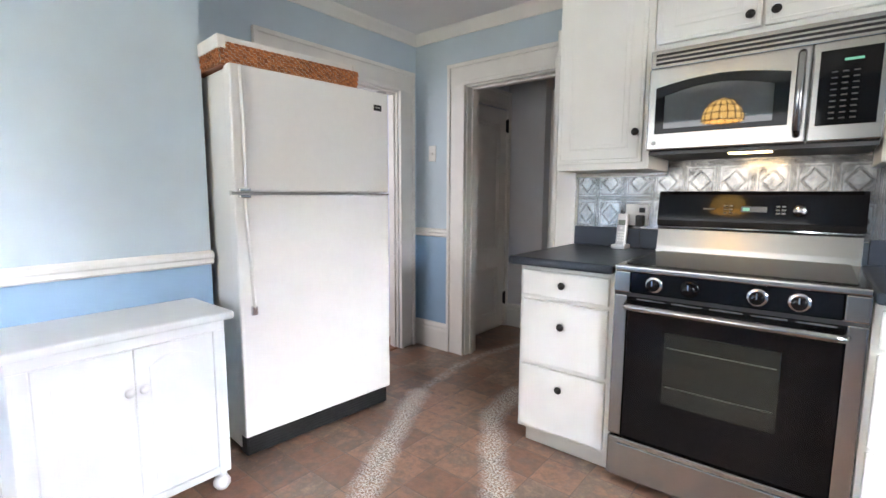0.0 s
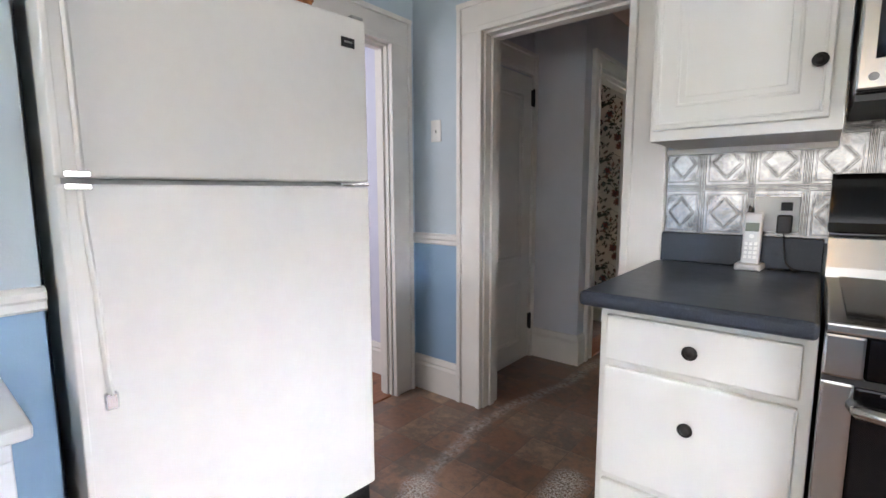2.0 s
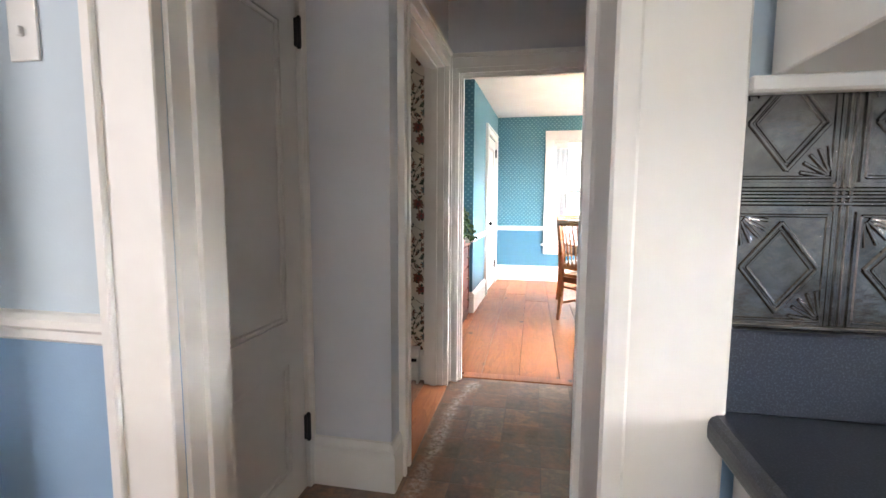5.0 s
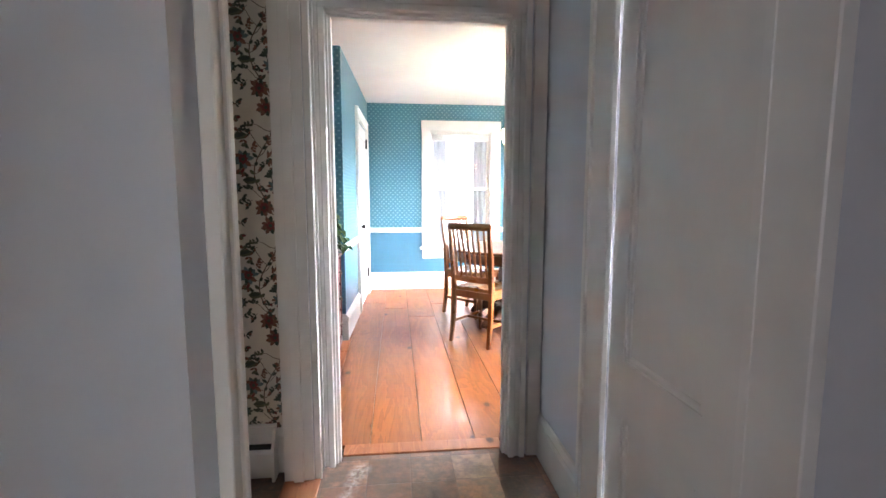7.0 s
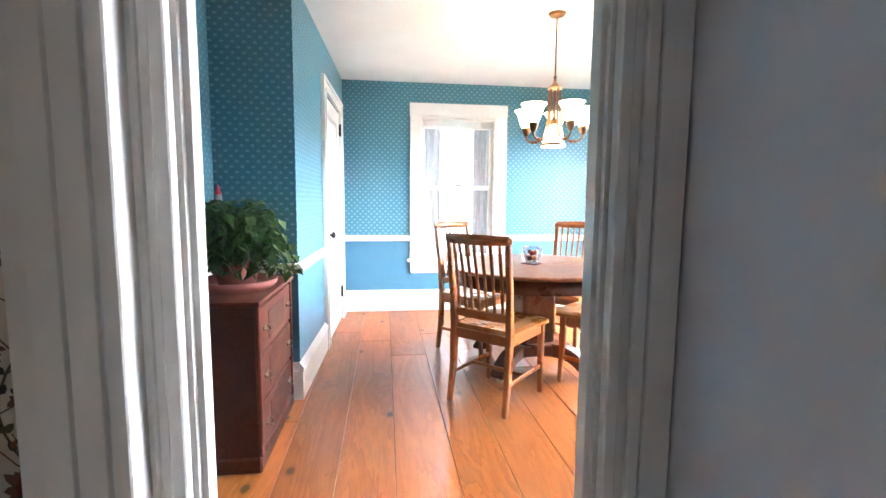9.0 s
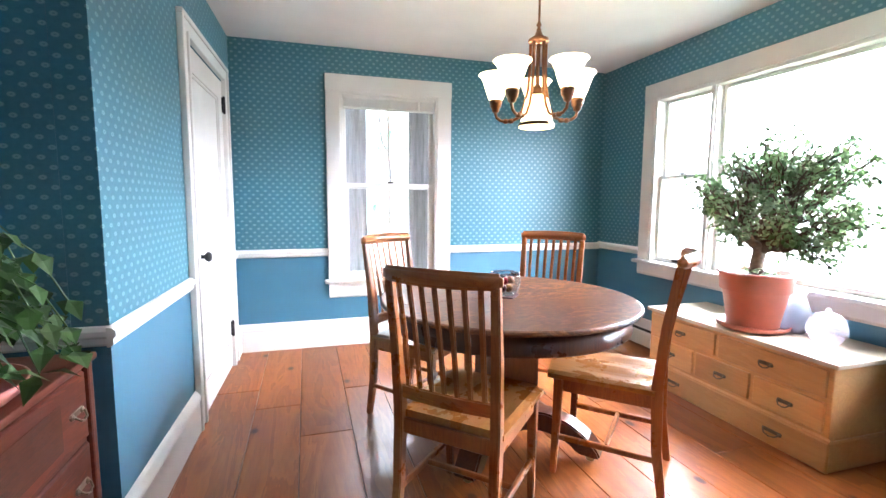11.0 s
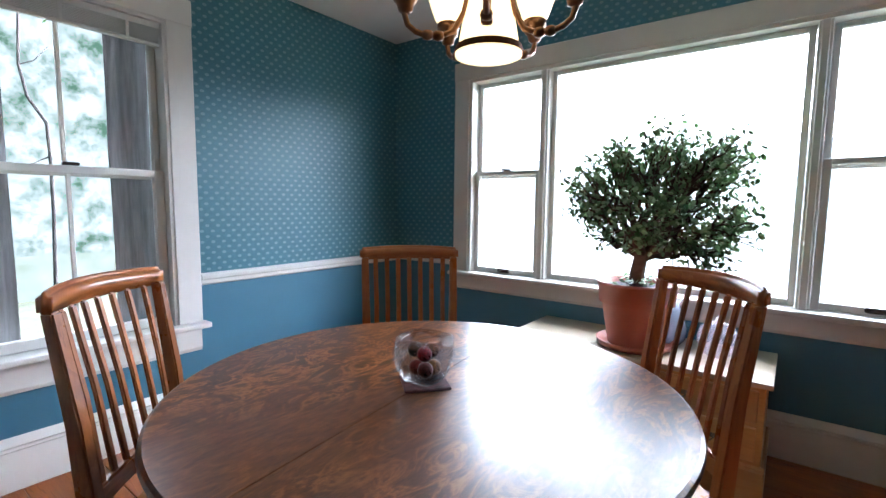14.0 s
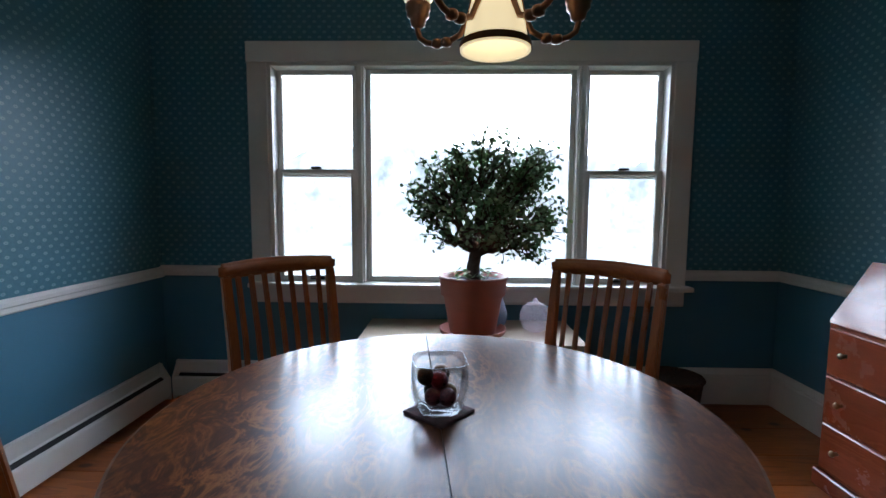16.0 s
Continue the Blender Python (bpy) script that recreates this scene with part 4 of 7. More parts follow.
for k in range(4):
    bm = bmesh.new()
    prof = [(0.10, 0.20), (0.22, 0.205), (0.32, 0.18), (0.40, 0.13), (0.45, 0.07), (0.46, 0.04), (0.44, 0.035), (0.36, 0.04), (0.33, 0.07), (0.28, 0.10), (0.2, 0.11), (0.10, 0.10)]
    two = [[bm.verts.new((x, s * 0.05, z)) for x, z in prof] for s in (-1, 1)]
    n = len(prof)
    for i in range(n):
        bm.faces.new((two[0][i], two[0][(i + 1) % n], two[1][(i + 1) % n], two[1][i]))
    bm.faces.new(list(reversed(two[0])))
    bm.faces.new(two[1])
    bmesh.ops.recalc_face_normals(bm, faces=bm.faces[:])
    bmesh.ops.bevel(bm, geom=bm.edges[:], offset=0.008, segments=2, affect="EDGES", clamp_overlap=True)
    bm.transform(pose(0, 0, 0, 0, 0, 45 + 90 * k - 6))
    f = part("foot", bm, oak_base, table)
    a = radians(45 + 90 * k - 6)
    part("caster", lathe([(0.012, 0), (0.02, 0.006), (0.02, 0.03), (0.012, 0.038)], 12, pose(0.41 * math.cos(a), 0.41 * math.sin(a), 0)), brass, f, "small brass caster", True)

# ---- chairs ----
chair_wood = wood("chair_oak", (0.19, 0.05, 0.013), (0.40, 0.135, 0.034), "Z", 14.0, 0.3, 0.8, True, False, 0.25)
rail_wood = wood("chair_rail_oak", (0.19, 0.05, 0.013), (0.40, 0.135, 0.034), "X", 14.0, 0.3, 0.8, True, False, 0.25)
seat_wood = wood("chair_seat_oak", (0.27, 0.10, 0.028), (0.44, 0.19, 0.052), "Y", 10.0, 0.28, 0.8, True, False, 0.3)


def bowed(pts, w, d, bm=None):
    """A bar of rectangular section w by d (y) along points; used for bent legs and posts."""
    bm = bm or bmesh.new()
    rings = []
    for i, (x, y, z) in enumerate(pts):
        ww = w[i] if isinstance(w, (list, tuple)) else w
        dd = d[i] if isinstance(d, (list, tuple)) else d
        rings.append([bm.verts.new((x + sx * ww / 2, y + sy * dd / 2, z)) for sx, sy in ((-1, -1), (1, -1), (1, 1), (-1, 1))])
    for a, b in zip(rings, rings[1:]):
        for k in range(4):
            bm.faces.new((a[k], a[(k + 1) % 4], b[(k + 1) % 4], b[k]))
    bm.faces.new(list(reversed(rings[0])))
    bm.faces.new(rings[-1])
    bmesh.ops.recalc_face_normals(bm, faces=bm.faces[:])
    sharp = [e for e in bm.edges if len(e.link_faces) == 2 and e.calc_face_angle(0) > 0.9]
    bmesh.ops.bevel(bm, geom=sharp, offset=0.004, segments=2, affect="EDGES", clamp_overlap=True)
    return bm


def rail_bar(x0, x1, y, z0, z1, thick, bow=0.0, lift=0.0, n=8, soft_edge=0.005):
    """A cross rail that curves backwards by bow and rises by lift at its middle."""
    bm = bmesh.new()
    rings = []
    for i in range(n + 1):
        u = i / n
        x = x0 + (x1 - x0) * u
        c = 4 * u * (1 - u)
        yy, zz = y - bow * c, lift * c
        rings.append([bm.verts.new((x, yy + sy * thick / 2, z + (zz if z == z1 else 0))) for sy, z in ((-1, z0), (1, z0), (1, z1), (-1, z1))])
    for a, b in zip(rings, rings[1:]):
        for k in range(4):
            bm.faces.new((a[k], b[k], b[(k + 1) % 4], a[(k + 1) % 4]))
    bm.faces.new(rings[0])
    bm.faces.new(list(reversed(rings[-1])))
    bmesh.ops.recalc_face_normals(bm, faces=bm.faces[:])
    sharp = [e for e in bm.edges if len(e.link_faces) == 2 and e.calc_face_angle(0) > 0.9]
    bmesh.ops.bevel(bm, geom=sharp, offset=soft_edge, segments=3, affect="EDGES", clamp_overlap=True)
    return bm


def dining_chair(m):
    c = thing("dining_chair", "oak slat-back dining chair with saddled plank seat", "chair", m, "chairs round the table")
    for s in (-1, 1):
        part("back_leg", bowed([(s * 0.19, -0.245, 0), (s * 0.188, -0.215, 0.2), (s * 0.188, -0.205, 0.45), (s * 0.192, -0.225, 0.7), (s * 0.197, -0.26, 0.935)], [0.03, 0.034, 0.036, 0.034, 0.03], [0.03, 0.038, 0.044, 0.034, 0.026]), chair_wood, c)
        part("front_leg", bowed([(s * 0.188, 0.195, 0), (s * 0.19, 0.185, 0.25), (s * 0.19, 0.18, 0.43)], [0.026, 0.034, 0.04], [0.026, 0.034, 0.04]), chair_wood, c)
        part("side_apron", box(s * 0.19 - 0.01, s * 0.19 + 0.01, -0.19, 0.165, 0.375, 0.43, 0.003), chair_wood, c)
        part("stretcher", box(s * 0.188 - 0.009, s * 0.188 + 0.009, -0.205, 0.18, 0.155, 0.18, 0.004), chair_wood, c)
    part("cross_stretcher", box(-0.18, 0.18, -0.03, -0.012, 0.158, 0.18, 0.004), chair_wood, c)
    part("front_apron", box(-0.172, 0.172, 0.172, 0.19, 0.375, 0.43, 0.003), chair_wood, c)
    part("back_apron", box(-0.172, 0.172, -0.212, -0.194, 0.375, 0.43, 0.003), chair_wood, c)
    part("crest_rail", rail_bar(-0.219, 0.219, -0.259, 0.924, 0.974, 0.03, 0.055, 0.006, 16, 0.011), rail_wood, c, "", True)
    part("lower_rail", rail_bar(-0.175, 0.175, -0.208, 0.505, 0.555, 0.02, 0.012, 0.0), rail_wood, c)
    for i in range(7):
        x = -0.147 + 0.049 * i
        u = (x + 0.2) / 0.4
        b = 4 * u * (1 - u)
        part("slat", bowed([(x, -0.208 - 0.012 * b, 0.55), (x, -0.224 - 0.03 * b, 0.74), (x * 1.03, -0.252 - 0.046 * b, 0.93)], 0.02, 0.011), chair_wood, c)
    bm = bmesh.new()
    nx, ny = 14, 12
    grid = []
    for j in range(ny + 1):
        row = []
        for i in range(nx + 1):
            u, v = i / nx * 2 - 1, j / ny
            wv = 0.222 - 0.012 * (1 - v)
            yy = -0.2 + 0.425 * v + (0.02 * (1 - u * u) if v > 0.9 else 0) * ((v - 0.9) * 10)
            dip = 0.012 * math.exp(-((abs(u) - 0.4) / 0.28) ** 2) * max(0, 1 - ((v - 0.45) / 0.42) ** 2)
            edge = 0.008 * (max(0, abs(u) - 0.9) * 10) ** 2
            row.append(bm.verts.new((u * wv, yy, 0.458 - dip - edge)))
        grid.append(row)
    for j in range(ny):
        for i in range(nx):
            bm.faces.new((grid[j][i], grid[j][i + 1], grid[j + 1][i + 1], grid[j + 1][i]))
    ext = bmesh.ops.extrude_face_region(bm, geom=bm.faces[:])
    for v in ext["geom"]:
        if isinstance(v, bmesh.types.BMVert):
            v.co.z = 0.432
    bmesh.ops.recalc_face_normals(bm, faces=bm.faces[:])
    part("seat", bm, seat_wood, c, "lighter worn saddle seat")
    return c


CHAIRS = ((-0.783, 6.202, -44.4), (-0.072, 6.338, 44.7), (-0.035, 7.067, 135.5), (-0.751, 7.067, -140.4))
CHAIR_SIZE = Matrix.Diagonal((0.972, 1, 1.014, 1))
first = dining_chair(pose(CHAIRS[0][0], CHAIRS[0][1], 0, 0, 0, CHAIRS[0][2]) @ CHAIR_SIZE)
for x, y, a in CHAIRS[1:]:
    copy_thing(first, pose(x, y, 0, 0, 0, a) @ CHAIR_SIZE)

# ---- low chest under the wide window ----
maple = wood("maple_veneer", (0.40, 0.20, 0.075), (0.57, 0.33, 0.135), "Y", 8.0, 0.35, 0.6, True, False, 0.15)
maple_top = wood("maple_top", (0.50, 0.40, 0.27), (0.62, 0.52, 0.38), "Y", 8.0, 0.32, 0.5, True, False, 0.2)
old_pull = paint("aged_pull", (0.16, 0.14, 0.11), 0.4, 0.15, 0.1, 30, True, 0.9)


def bail_pull(parent, x, y, z, w, facing, plate=True):
    """A drop handle on a shaped back plate; facing is 'x-', 'x+' or 'y+'."""
    bm = bmesh.new()
    pts = [(0, -w / 2, 0), (0.012, -w / 2, -0.002), (0.02, -w * 0.32, -0.014), (0.02, 0, -0.02), (0.02, w * 0.32, -0.014), (0.012, w / 2, -0.002), (0, w / 2, 0)]
    tube(pts, 0.0035, 6, bm)
    if plate:
        quad_box(bm, 0, 0.004, -w * 0.62, w * 0.62, -0.009, 0.011, 0.002)
        for s in (-1, 1):
            join(bm, lathe([(0.009, 0), (0.009, 0.006), (0.004, 0.01)], 10, pose(0, s * w / 2, 0, 0, 90, 0)))
    rot = {"x-": 180, "x+": 0, "y+": 90, "y-": -90}[facing]
    bm.transform(pose(x, y, z, 0, 0, rot))
    return part("handle", bm, old_pull, parent, "aged metal drop handle")


DX0, DX1, DY0, DY1 = 0.826, 1.315, 5.998, 7.14
chest = thing("low_chest", "low light maple chest of drawers with pale top", "chest", pose(0, 0, 0))
part("body", box(DX0 + 0.012, DX1, DY0 + 0.012, DY1 - 0.012, 0.14, 0.482, 0.003), maple, chest)
part("plinth", box(DX0 - 0.006, DX1, DY0 - 0.002, DY1 + 0.002, 0.0, 0.145, 0.006), maple, chest, "deeper base drawer section")
part("plinth_moulding", strip([(0, 0.143), (0.014, 0.143), (0.012, 0.152), (0.0, 0.158)], "y", DY0, DY1, DX0 + 0.012, -1), maple, chest)
part("top", box(DX0 - 0.006, DX1 + 0.005, DY0 - 0.01, DY1 + 0.01, 0.482, 0.505, 0.004, 2), maple_top, chest, "top board in a paler, less orange maple")


def drawer(y0, y1, z0, z1, pulls):
    fx = DX0 + 0.012
    d = part("drawer", box(fx - 0.012, fx + 0.01, y0, y1, z0, z1, 0.004), maple, chest)
    for q in pulls:
        bail_pull(d, fx - 0.012, y0 + (y1 - y0) * q, (z0 + z1) / 2, 0.06, "x-")


ya, yb = DY0 + 0.035, DY1 - 0.035
drawer(ya, ya + 0.56, 0.335, 0.465, (0.5,))
drawer(ya + 0.585, yb, 0.335, 0.465, (0.5,))
w3 = (yb - ya - 0.05) / 3
for k in range(3):
    drawer(ya + k * (w3 + 0.025), ya + k * (w3 + 0.025) + w3, 0.175, 0.315, (0.5,))
for q in (0.22, 0.78):
    bail_pull(chest, DX0 - 0.006, DY0 + (DY1 - DY0) * q, 0.075, 0.08, "x-")

# ---- jade tree in its pot ----
terracotta = paint("pot_plastic", (0.40, 0.13, 0.085), 0.42, 0.06, 0.05, 12, False)
soil = paint("soil", (0.035, 0.022, 0.015), 0.95, 0.3, 0.6, 40, False)
jade_bark = paint("jade_bark", (0.15, 0.105, 0.07), 0.8, 0.25, 0.5, 30, False)


def leaf_mat(name, a, b, rough=0.3, through_light=0.15):
    m, t, bs = nodes_of(name)
    geo = t.nodes.new("ShaderNodeNewGeometry")
    t.links.new(mixed(t, geo.outputs["Random Per Island"], a, b), bs.inputs["Base Color"])
    bs.inputs["Roughness"].default_value = rough
    bs.inputs["Transmission Weight"].default_value = 0.0
    tl, mx = t.nodes.new("ShaderNodeBsdfTranslucent"), t.nodes.new("ShaderNodeMixShader")
    t.links.new(mixed(t, geo.outputs["Random Per Island"], tuple(min(0.9, 1.9 * c) for c in a), tuple(min(0.9, 1.9 * c) for c in b)), tl.inputs[0])
    mx.inputs[0].default_value = through_light
    t.links.new(bs.outputs[0], mx.inputs[1])
    t.links.new(tl.outputs[0], mx.inputs[2])
    t.links.new(mx.outputs[0], t.nodes["Material Output"].inputs[0])
    return m


jade_leaf = leaf_mat("jade_leaves", (0.11, 0.18, 0.085), (0.33, 0.43, 0.25), 0.22, 0.4)
PX, PY = 1.014, 6.553
jade = thing("potted_jade_tree", "bushy jade tree in a terracotta-coloured pot and saucer", "plant", pose(PX, PY, 0.505))
part("saucer", lathe([(0.0, 0.0), (0.15, 0.0), (0.172, 0.012), (0.18, 0.035), (0.174, 0.036), (0.165, 0.016), (0.0, 0.01)], 40), terracotta, jade, "", True)
pot = part("pot", lathe([(0.0, 0.012), (0.118, 0.012), (0.124, 0.02), (0.158, 0.215), (0.172, 0.218), (0.178, 0.30), (0.185, 0.305), (0.185, 0.32), (0.176, 0.32), (0.168, 0.29), (0.0, 0.285)], 40), terracotta, jade, "", True)
part("soil", lathe([(0.0, 0.288), (0.167, 0.288), (0.14, 0.296), (0.07, 0.302), (0.0, 0.304)], 24), soil, jade)
rng = random.Random(11)
wood_bm, leaves = bmesh.new(), bmesh.new()


def jade_leaf_at(c, n, size):
    """A thick oval leaf: a flattened six-sided pad."""
    u = n.orthogonal().normalized()
    u.rotate(Matrix.Rotation(rng.uniform(0, 6.28), 3, n))
    w = n.cross(u)
    ring = [leaves.verts.new(c + u * size * a + w * size * b) for a, b in ((-0.9, 0), (-0.35, 0.5), (0.4, 0.6), (1.0, 0.18), (1.0, -0.18), (0.4, -0.6), (-0.35, -0.5))]
    top, low = leaves.verts.new(c + n * size * 0.14 + u * size * 0.2), leaves.verts.new(c - n * size * 0.14 + u * size * 0.2)
    for i in range(7):
        j = (i + 1) % 7
        leaves.faces.new((ring[i], ring[j], top))
        leaves.faces.new((ring[j], ring[i], low))


def bough(a, b, r0, r1, sag=0.0, n=6):
    """A crooked branch from a to b."""
    pts = []
    for i in range(n + 1):
        u = i / n
        w = math.sin(math.pi * u)
        pts.append(a.lerp(b, u) + Vector((rng.gauss(0, 0.012), rng.gauss(0, 0.012), rng.gauss(0, 0.01) + sag)) * w)
    tube(pts, r0, 7 if r0 > 0.008 else 5, wood_bm, r1)
    return pts


tube([(0, 0.0, 0.29), (0.0, 0.002, 0.36), (0.0, -0.012, 0.44), (0.005, -0.01, 0.50)], 0.038, 10, wood_bm, 0.03)
# crown lobes: centre, radii, clusters
LOBES = (((0.0, 0.15, 0.78), (0.22, 0.22, 0.21), 48), ((0.0, -0.22, 0.62), (0.24, 0.22, 0.25), 54), ((0.0, -0.05, 0.93), (0.2, 0.26, 0.13), 36), ((0.0, 0.0, 0.54), (0.2, 0.2, 0.1), 8), ((0.0, -0.12, 0.78), (0.24, 0.2, 0.2), 20), ((-0.02, -0.30, 0.92), (0.11, 0.15, 0.10), 16), ((0.0, 0.29, 0.66), (0.10, 0.12, 0.07), 10), ((0.02, 0.06, 0.62), (0.14, 0.16, 0.10), 8), ((-0.22, 0.19, 0.74), (0.14, 0.13, 0.13), 14), ((-0.26, -0.05, 0.62), (0.12, 0.16, 0.16), 20), ((0.12, -0.36, 0.86), (0.1, 0.13, 0.15), 20), ((0.12, -0.42, 0.55), (0.1, 0.08, 0.14), 12), ((0.0, -0.3, 0.46), (0.13, 0.13, 0.09), 10), ((0.0, -0.22, 0.94), (0.14, 0.2, 0.08), 18), ((0.0, 0.12, 0.94), (0.14, 0.15, 0.05), 10), ((0.0, 0.2, 0.52), (0.12, 0.12, 0.08), 8), ((0.0, -0.42, 0.62), (0.08, 0.08, 0.14), 9))
for (cx, cy, cz), (rx, ry, rz), count in LOBES:
    hub = Vector((cx * 0.6, cy * 0.6, 0.46 + (cz - 0.46) * 0.55))
    bough(Vector((0.0, -0.01, 0.45)), hub, 0.022, 0.013)
    for _ in range(count):
        d = Vector((rng.gauss(0, 1), rng.gauss(0, 1), rng.gauss(0, 1))).normalized() * rng.uniform(0.5, 1.0) ** 0.5
        tip = Vector((min(0.2, cx + d.x * rx), cy + d.y * ry, max(0.36, cz + d.z * rz)))
        pts = bough(hub, tip, 0.0065, 0.0025, 0.02)
        for q in pts[3:]:
            for _ in range(4):
                n = Vector((rng.gauss(0, 1), rng.gauss(0, 1), rng.gauss(0.6, 0.8))).normalized()
                jade_leaf_at(q + Vector((rng.gauss(0, 0.02), rng.gauss(0, 0.02), rng.gauss(0.004, 0.018))), n, rng.uniform(0.011, 0.0185))
for _ in range(70):
    a, q = rng.uniform(0, 6.28), rng.uniform(0.03, 0.13)
    jade_leaf_at(Vector((q * math.cos(a), q * math.sin(a), 0.305 + rng.uniform(0, 0.05))), Vector((rng.gauss(0, 0.5), rng.gauss(0, 0.5), 1)).normalized(), rng.uniform(0.012, 0.02))
part("trunk", wood_bm, jade_bark, jade, "knotty brown trunk and limbs", True)
tagged(part("foliage", leaves, jade_leaf, jade, "small thick glossy green leaves"), kind="stuff")

# glass things on the chest
def milky(name, color, clear):
    """Cloudy coloured glass: part see-through, part glowing with the light that falls into it."""
    m, t, b = nodes_of(name)
    tr = t.nodes.new("ShaderNodeBsdfTransparent")
    tl = t.nodes.new("ShaderNodeBsdfTranslucent")
    tl.inputs[0].default_value = (*color, 1)
    tr.inputs[0].default_value = (*color, 1)
    b.inputs["Base Color"].default_value = (*color, 1)
    b.inputs["Roughness"].default_value = 0.08
    m1, m2 = t.nodes.new("ShaderNodeMixShader"), t.nodes.new("ShaderNodeMixShader")
    m1.inputs[0].default_value = 0.45
    t.links.new(b.outputs[0], m1.inputs[1])
    t.links.new(tl.outputs[0], m1.inputs[2])
    m2.inputs[0].default_value = clear
    t.links.new(m1.outputs[0], m2.inputs[1])
    t.links.new(tr.outputs[0], m2.inputs[2])
    t.links.new(m2.outputs[0], t.nodes["Material Output"].inputs[0])
    return m


pink_glass = milky("pale_pink_glass", (0.95, 0.89, 0.93), 0.8)
grey_glass = milky("smoky_glass", (0.66, 0.68, 0.74), 0.65)
ball = thing("glass_globe", "pale pink glass globe with a small neck", "ornament", pose(1.07, 6.21, 0.505))
part("globe", lathe([(0.0, 0.0), (0.03, 0.002), (0.06, 0.02), (0.082, 0.06), (0.084, 0.09), (0.07, 0.135), (0.045, 0.158), (0.0, 0.168)], 28), pink_glass, ball, "", True)
part("neck", lathe([(0.012, 0.165), (0.014, 0.18), (0.01, 0.186), (0.0, 0.187)], 14), pink_glass, ball)
vase = thing("glass_vase", "smoky grey glass vase beside the pot", "vase", pose(1.16, 6.43, 0.505))
part("vessel", lathe([(0.0, 0.0), (0.05, 0.0), (0.075, 0.03), (0.08, 0.09), (0.055, 0.16), (0.04, 0.2), (0.05, 0.225), (0.046, 0.225), (0.036, 0.2), (0.05, 0.16), (0.074, 0.09), (0.07, 0.034), (0.0, 0.01)], 24), grey_glass, vase, "", True)

# ---- bowl of ornaments on the table ----
BX, BY = -0.435, 6.688
trivet_mat = paint("woven_mat", (0.09, 0.03, 0.035), 0.8, 0.35, 0.6, 60, False)
mat = thing("table_mat", "small dark red patterned square mat on the table", "mat", pose(BX, BY, 0.7337, 0, 0, 50))
part("cloth", box(-0.058, 0.058, -0.058, 0.058, 0.0, 0.007, 0.003), trivet_mat, mat)
bowl = thing("glass_bowl", "square clear glass bowl holding painted balls", "bowl", pose(BX, BY, 0.741, 0, 0, 6))


def square_ring(half, z, k=0.28):
    pts = []
    for i in range(24):
        a = 2 * math.pi * i / 24
        c, s = math.cos(a), math.sin(a)
        q = (abs(c) ** 5 + abs(s) ** 5) ** (-1 / 5)
        pts.append((half * q * c, half * q * s, z))
    return pts


bm = bmesh.new()
rows = [[bm.verts.new(p) for p in square_ring(h, z)] for h, z in ((0.036, 0.0), (0.045, 0.006), (0.055, 0.03), (0.0625, 0.06), (0.063, 0.085), (0.0595, 0.115), (0.0565, 0.115), (0.0595, 0.085), (0.059, 0.06), (0.051, 0.03), (0.042, 0.012), (0.032, 0.009))]
for a, b in zip(rows, rows[1:]):
    for i in range(24):
        bm.faces.new((a[i], a[(i + 1) % 24], b[(i + 1) % 24], b[i]))
bm.faces.new(list(reversed(rows[0])))
bm.faces.new(rows[-1])
m_bowl = glass("thick_glass", (0.95, 0.96, 0.97), 0.085)
bw = part("vessel", bm, m_bowl, bowl, "", True)
bw.visible_shadow = False
BALLS = ((0.018, 0.016, 0.036, (0.05, 0.06, 0.05)), (-0.018, 0.012, 0.037, (0.16, 0.02, 0.025)), (0.012, -0.02, 0.036, (0.30, 0.14, 0.05)), (-0.02, -0.019, 0.037, (0.12, 0.03, 0.03)), (0.0, 0.0, 0.068, (0.28, 0.02, 0.03)), (-0.002, 0.03, 0.076, (0.02, 0.035, 0.03)), (0.026, -0.004, 0.074, (0.25, 0.12, 0.07)))
for i, (x, y, z, c) in enumerate(BALLS):
    b = thing("ornament_ball", "small painted ball in the glass bowl", "ball", pose(BX + x, BY + y, 0.741 + z), "balls in the bowl")
    part("shell", lathe([(0.0, -0.02)] + [(0.02 * math.cos(q), 0.02 * math.sin(q)) for q in (-1.1, -0.7, -0.25, 0.25, 0.7, 1.1)] + [(0.0, 0.02)], 16), paint("ball_paint_%d" % i, c, 0.3, 0.4, 0.05, 120, False), b, "", True)

# ---- chandelier ----
copper = paint("aged_copper", (0.20, 0.10, 0.055), 0.32, 0.12, 0.04, 15, False, 0.9)
m_shade, t_shade, b_shade = nodes_of("frosted_shade")
b_shade.inputs["Base Color"].default_value = (0.85, 0.80, 0.68, 1)
b_shade.inputs["Roughness"].default_value = 0.35
b_shade.inputs["Emission Color"].default_value = (1.0, 0.76, 0.40, 1)
b_shade.inputs["Emission Strength"].default_value = 3.6
CX, CY = -0.35, 6.57
lamp = thing("chandelier", "copper chandelier with five frosted bell shades and a central shade", "chandelier", pose(CX, CY, 0.008))
part("canopy", lathe([(0.0, 2.373), (0.055, 2.373), (0.06, 2.371), (0.045, 2.352), (0.012, 2.345), (0.0, 2.345)], 24), copper, lamp, "", True)
part("rod", lathe([(0.005, 1.98), (0.005, 2.36)], 10), copper, lamp)
part("link", lathe([(0.0, 1.945), (0.012, 1.95), (0.006, 1.96), (0.012, 1.972), (0.006, 1.984), (0.0, 1.99)], 12), copper, lamp, "", True)
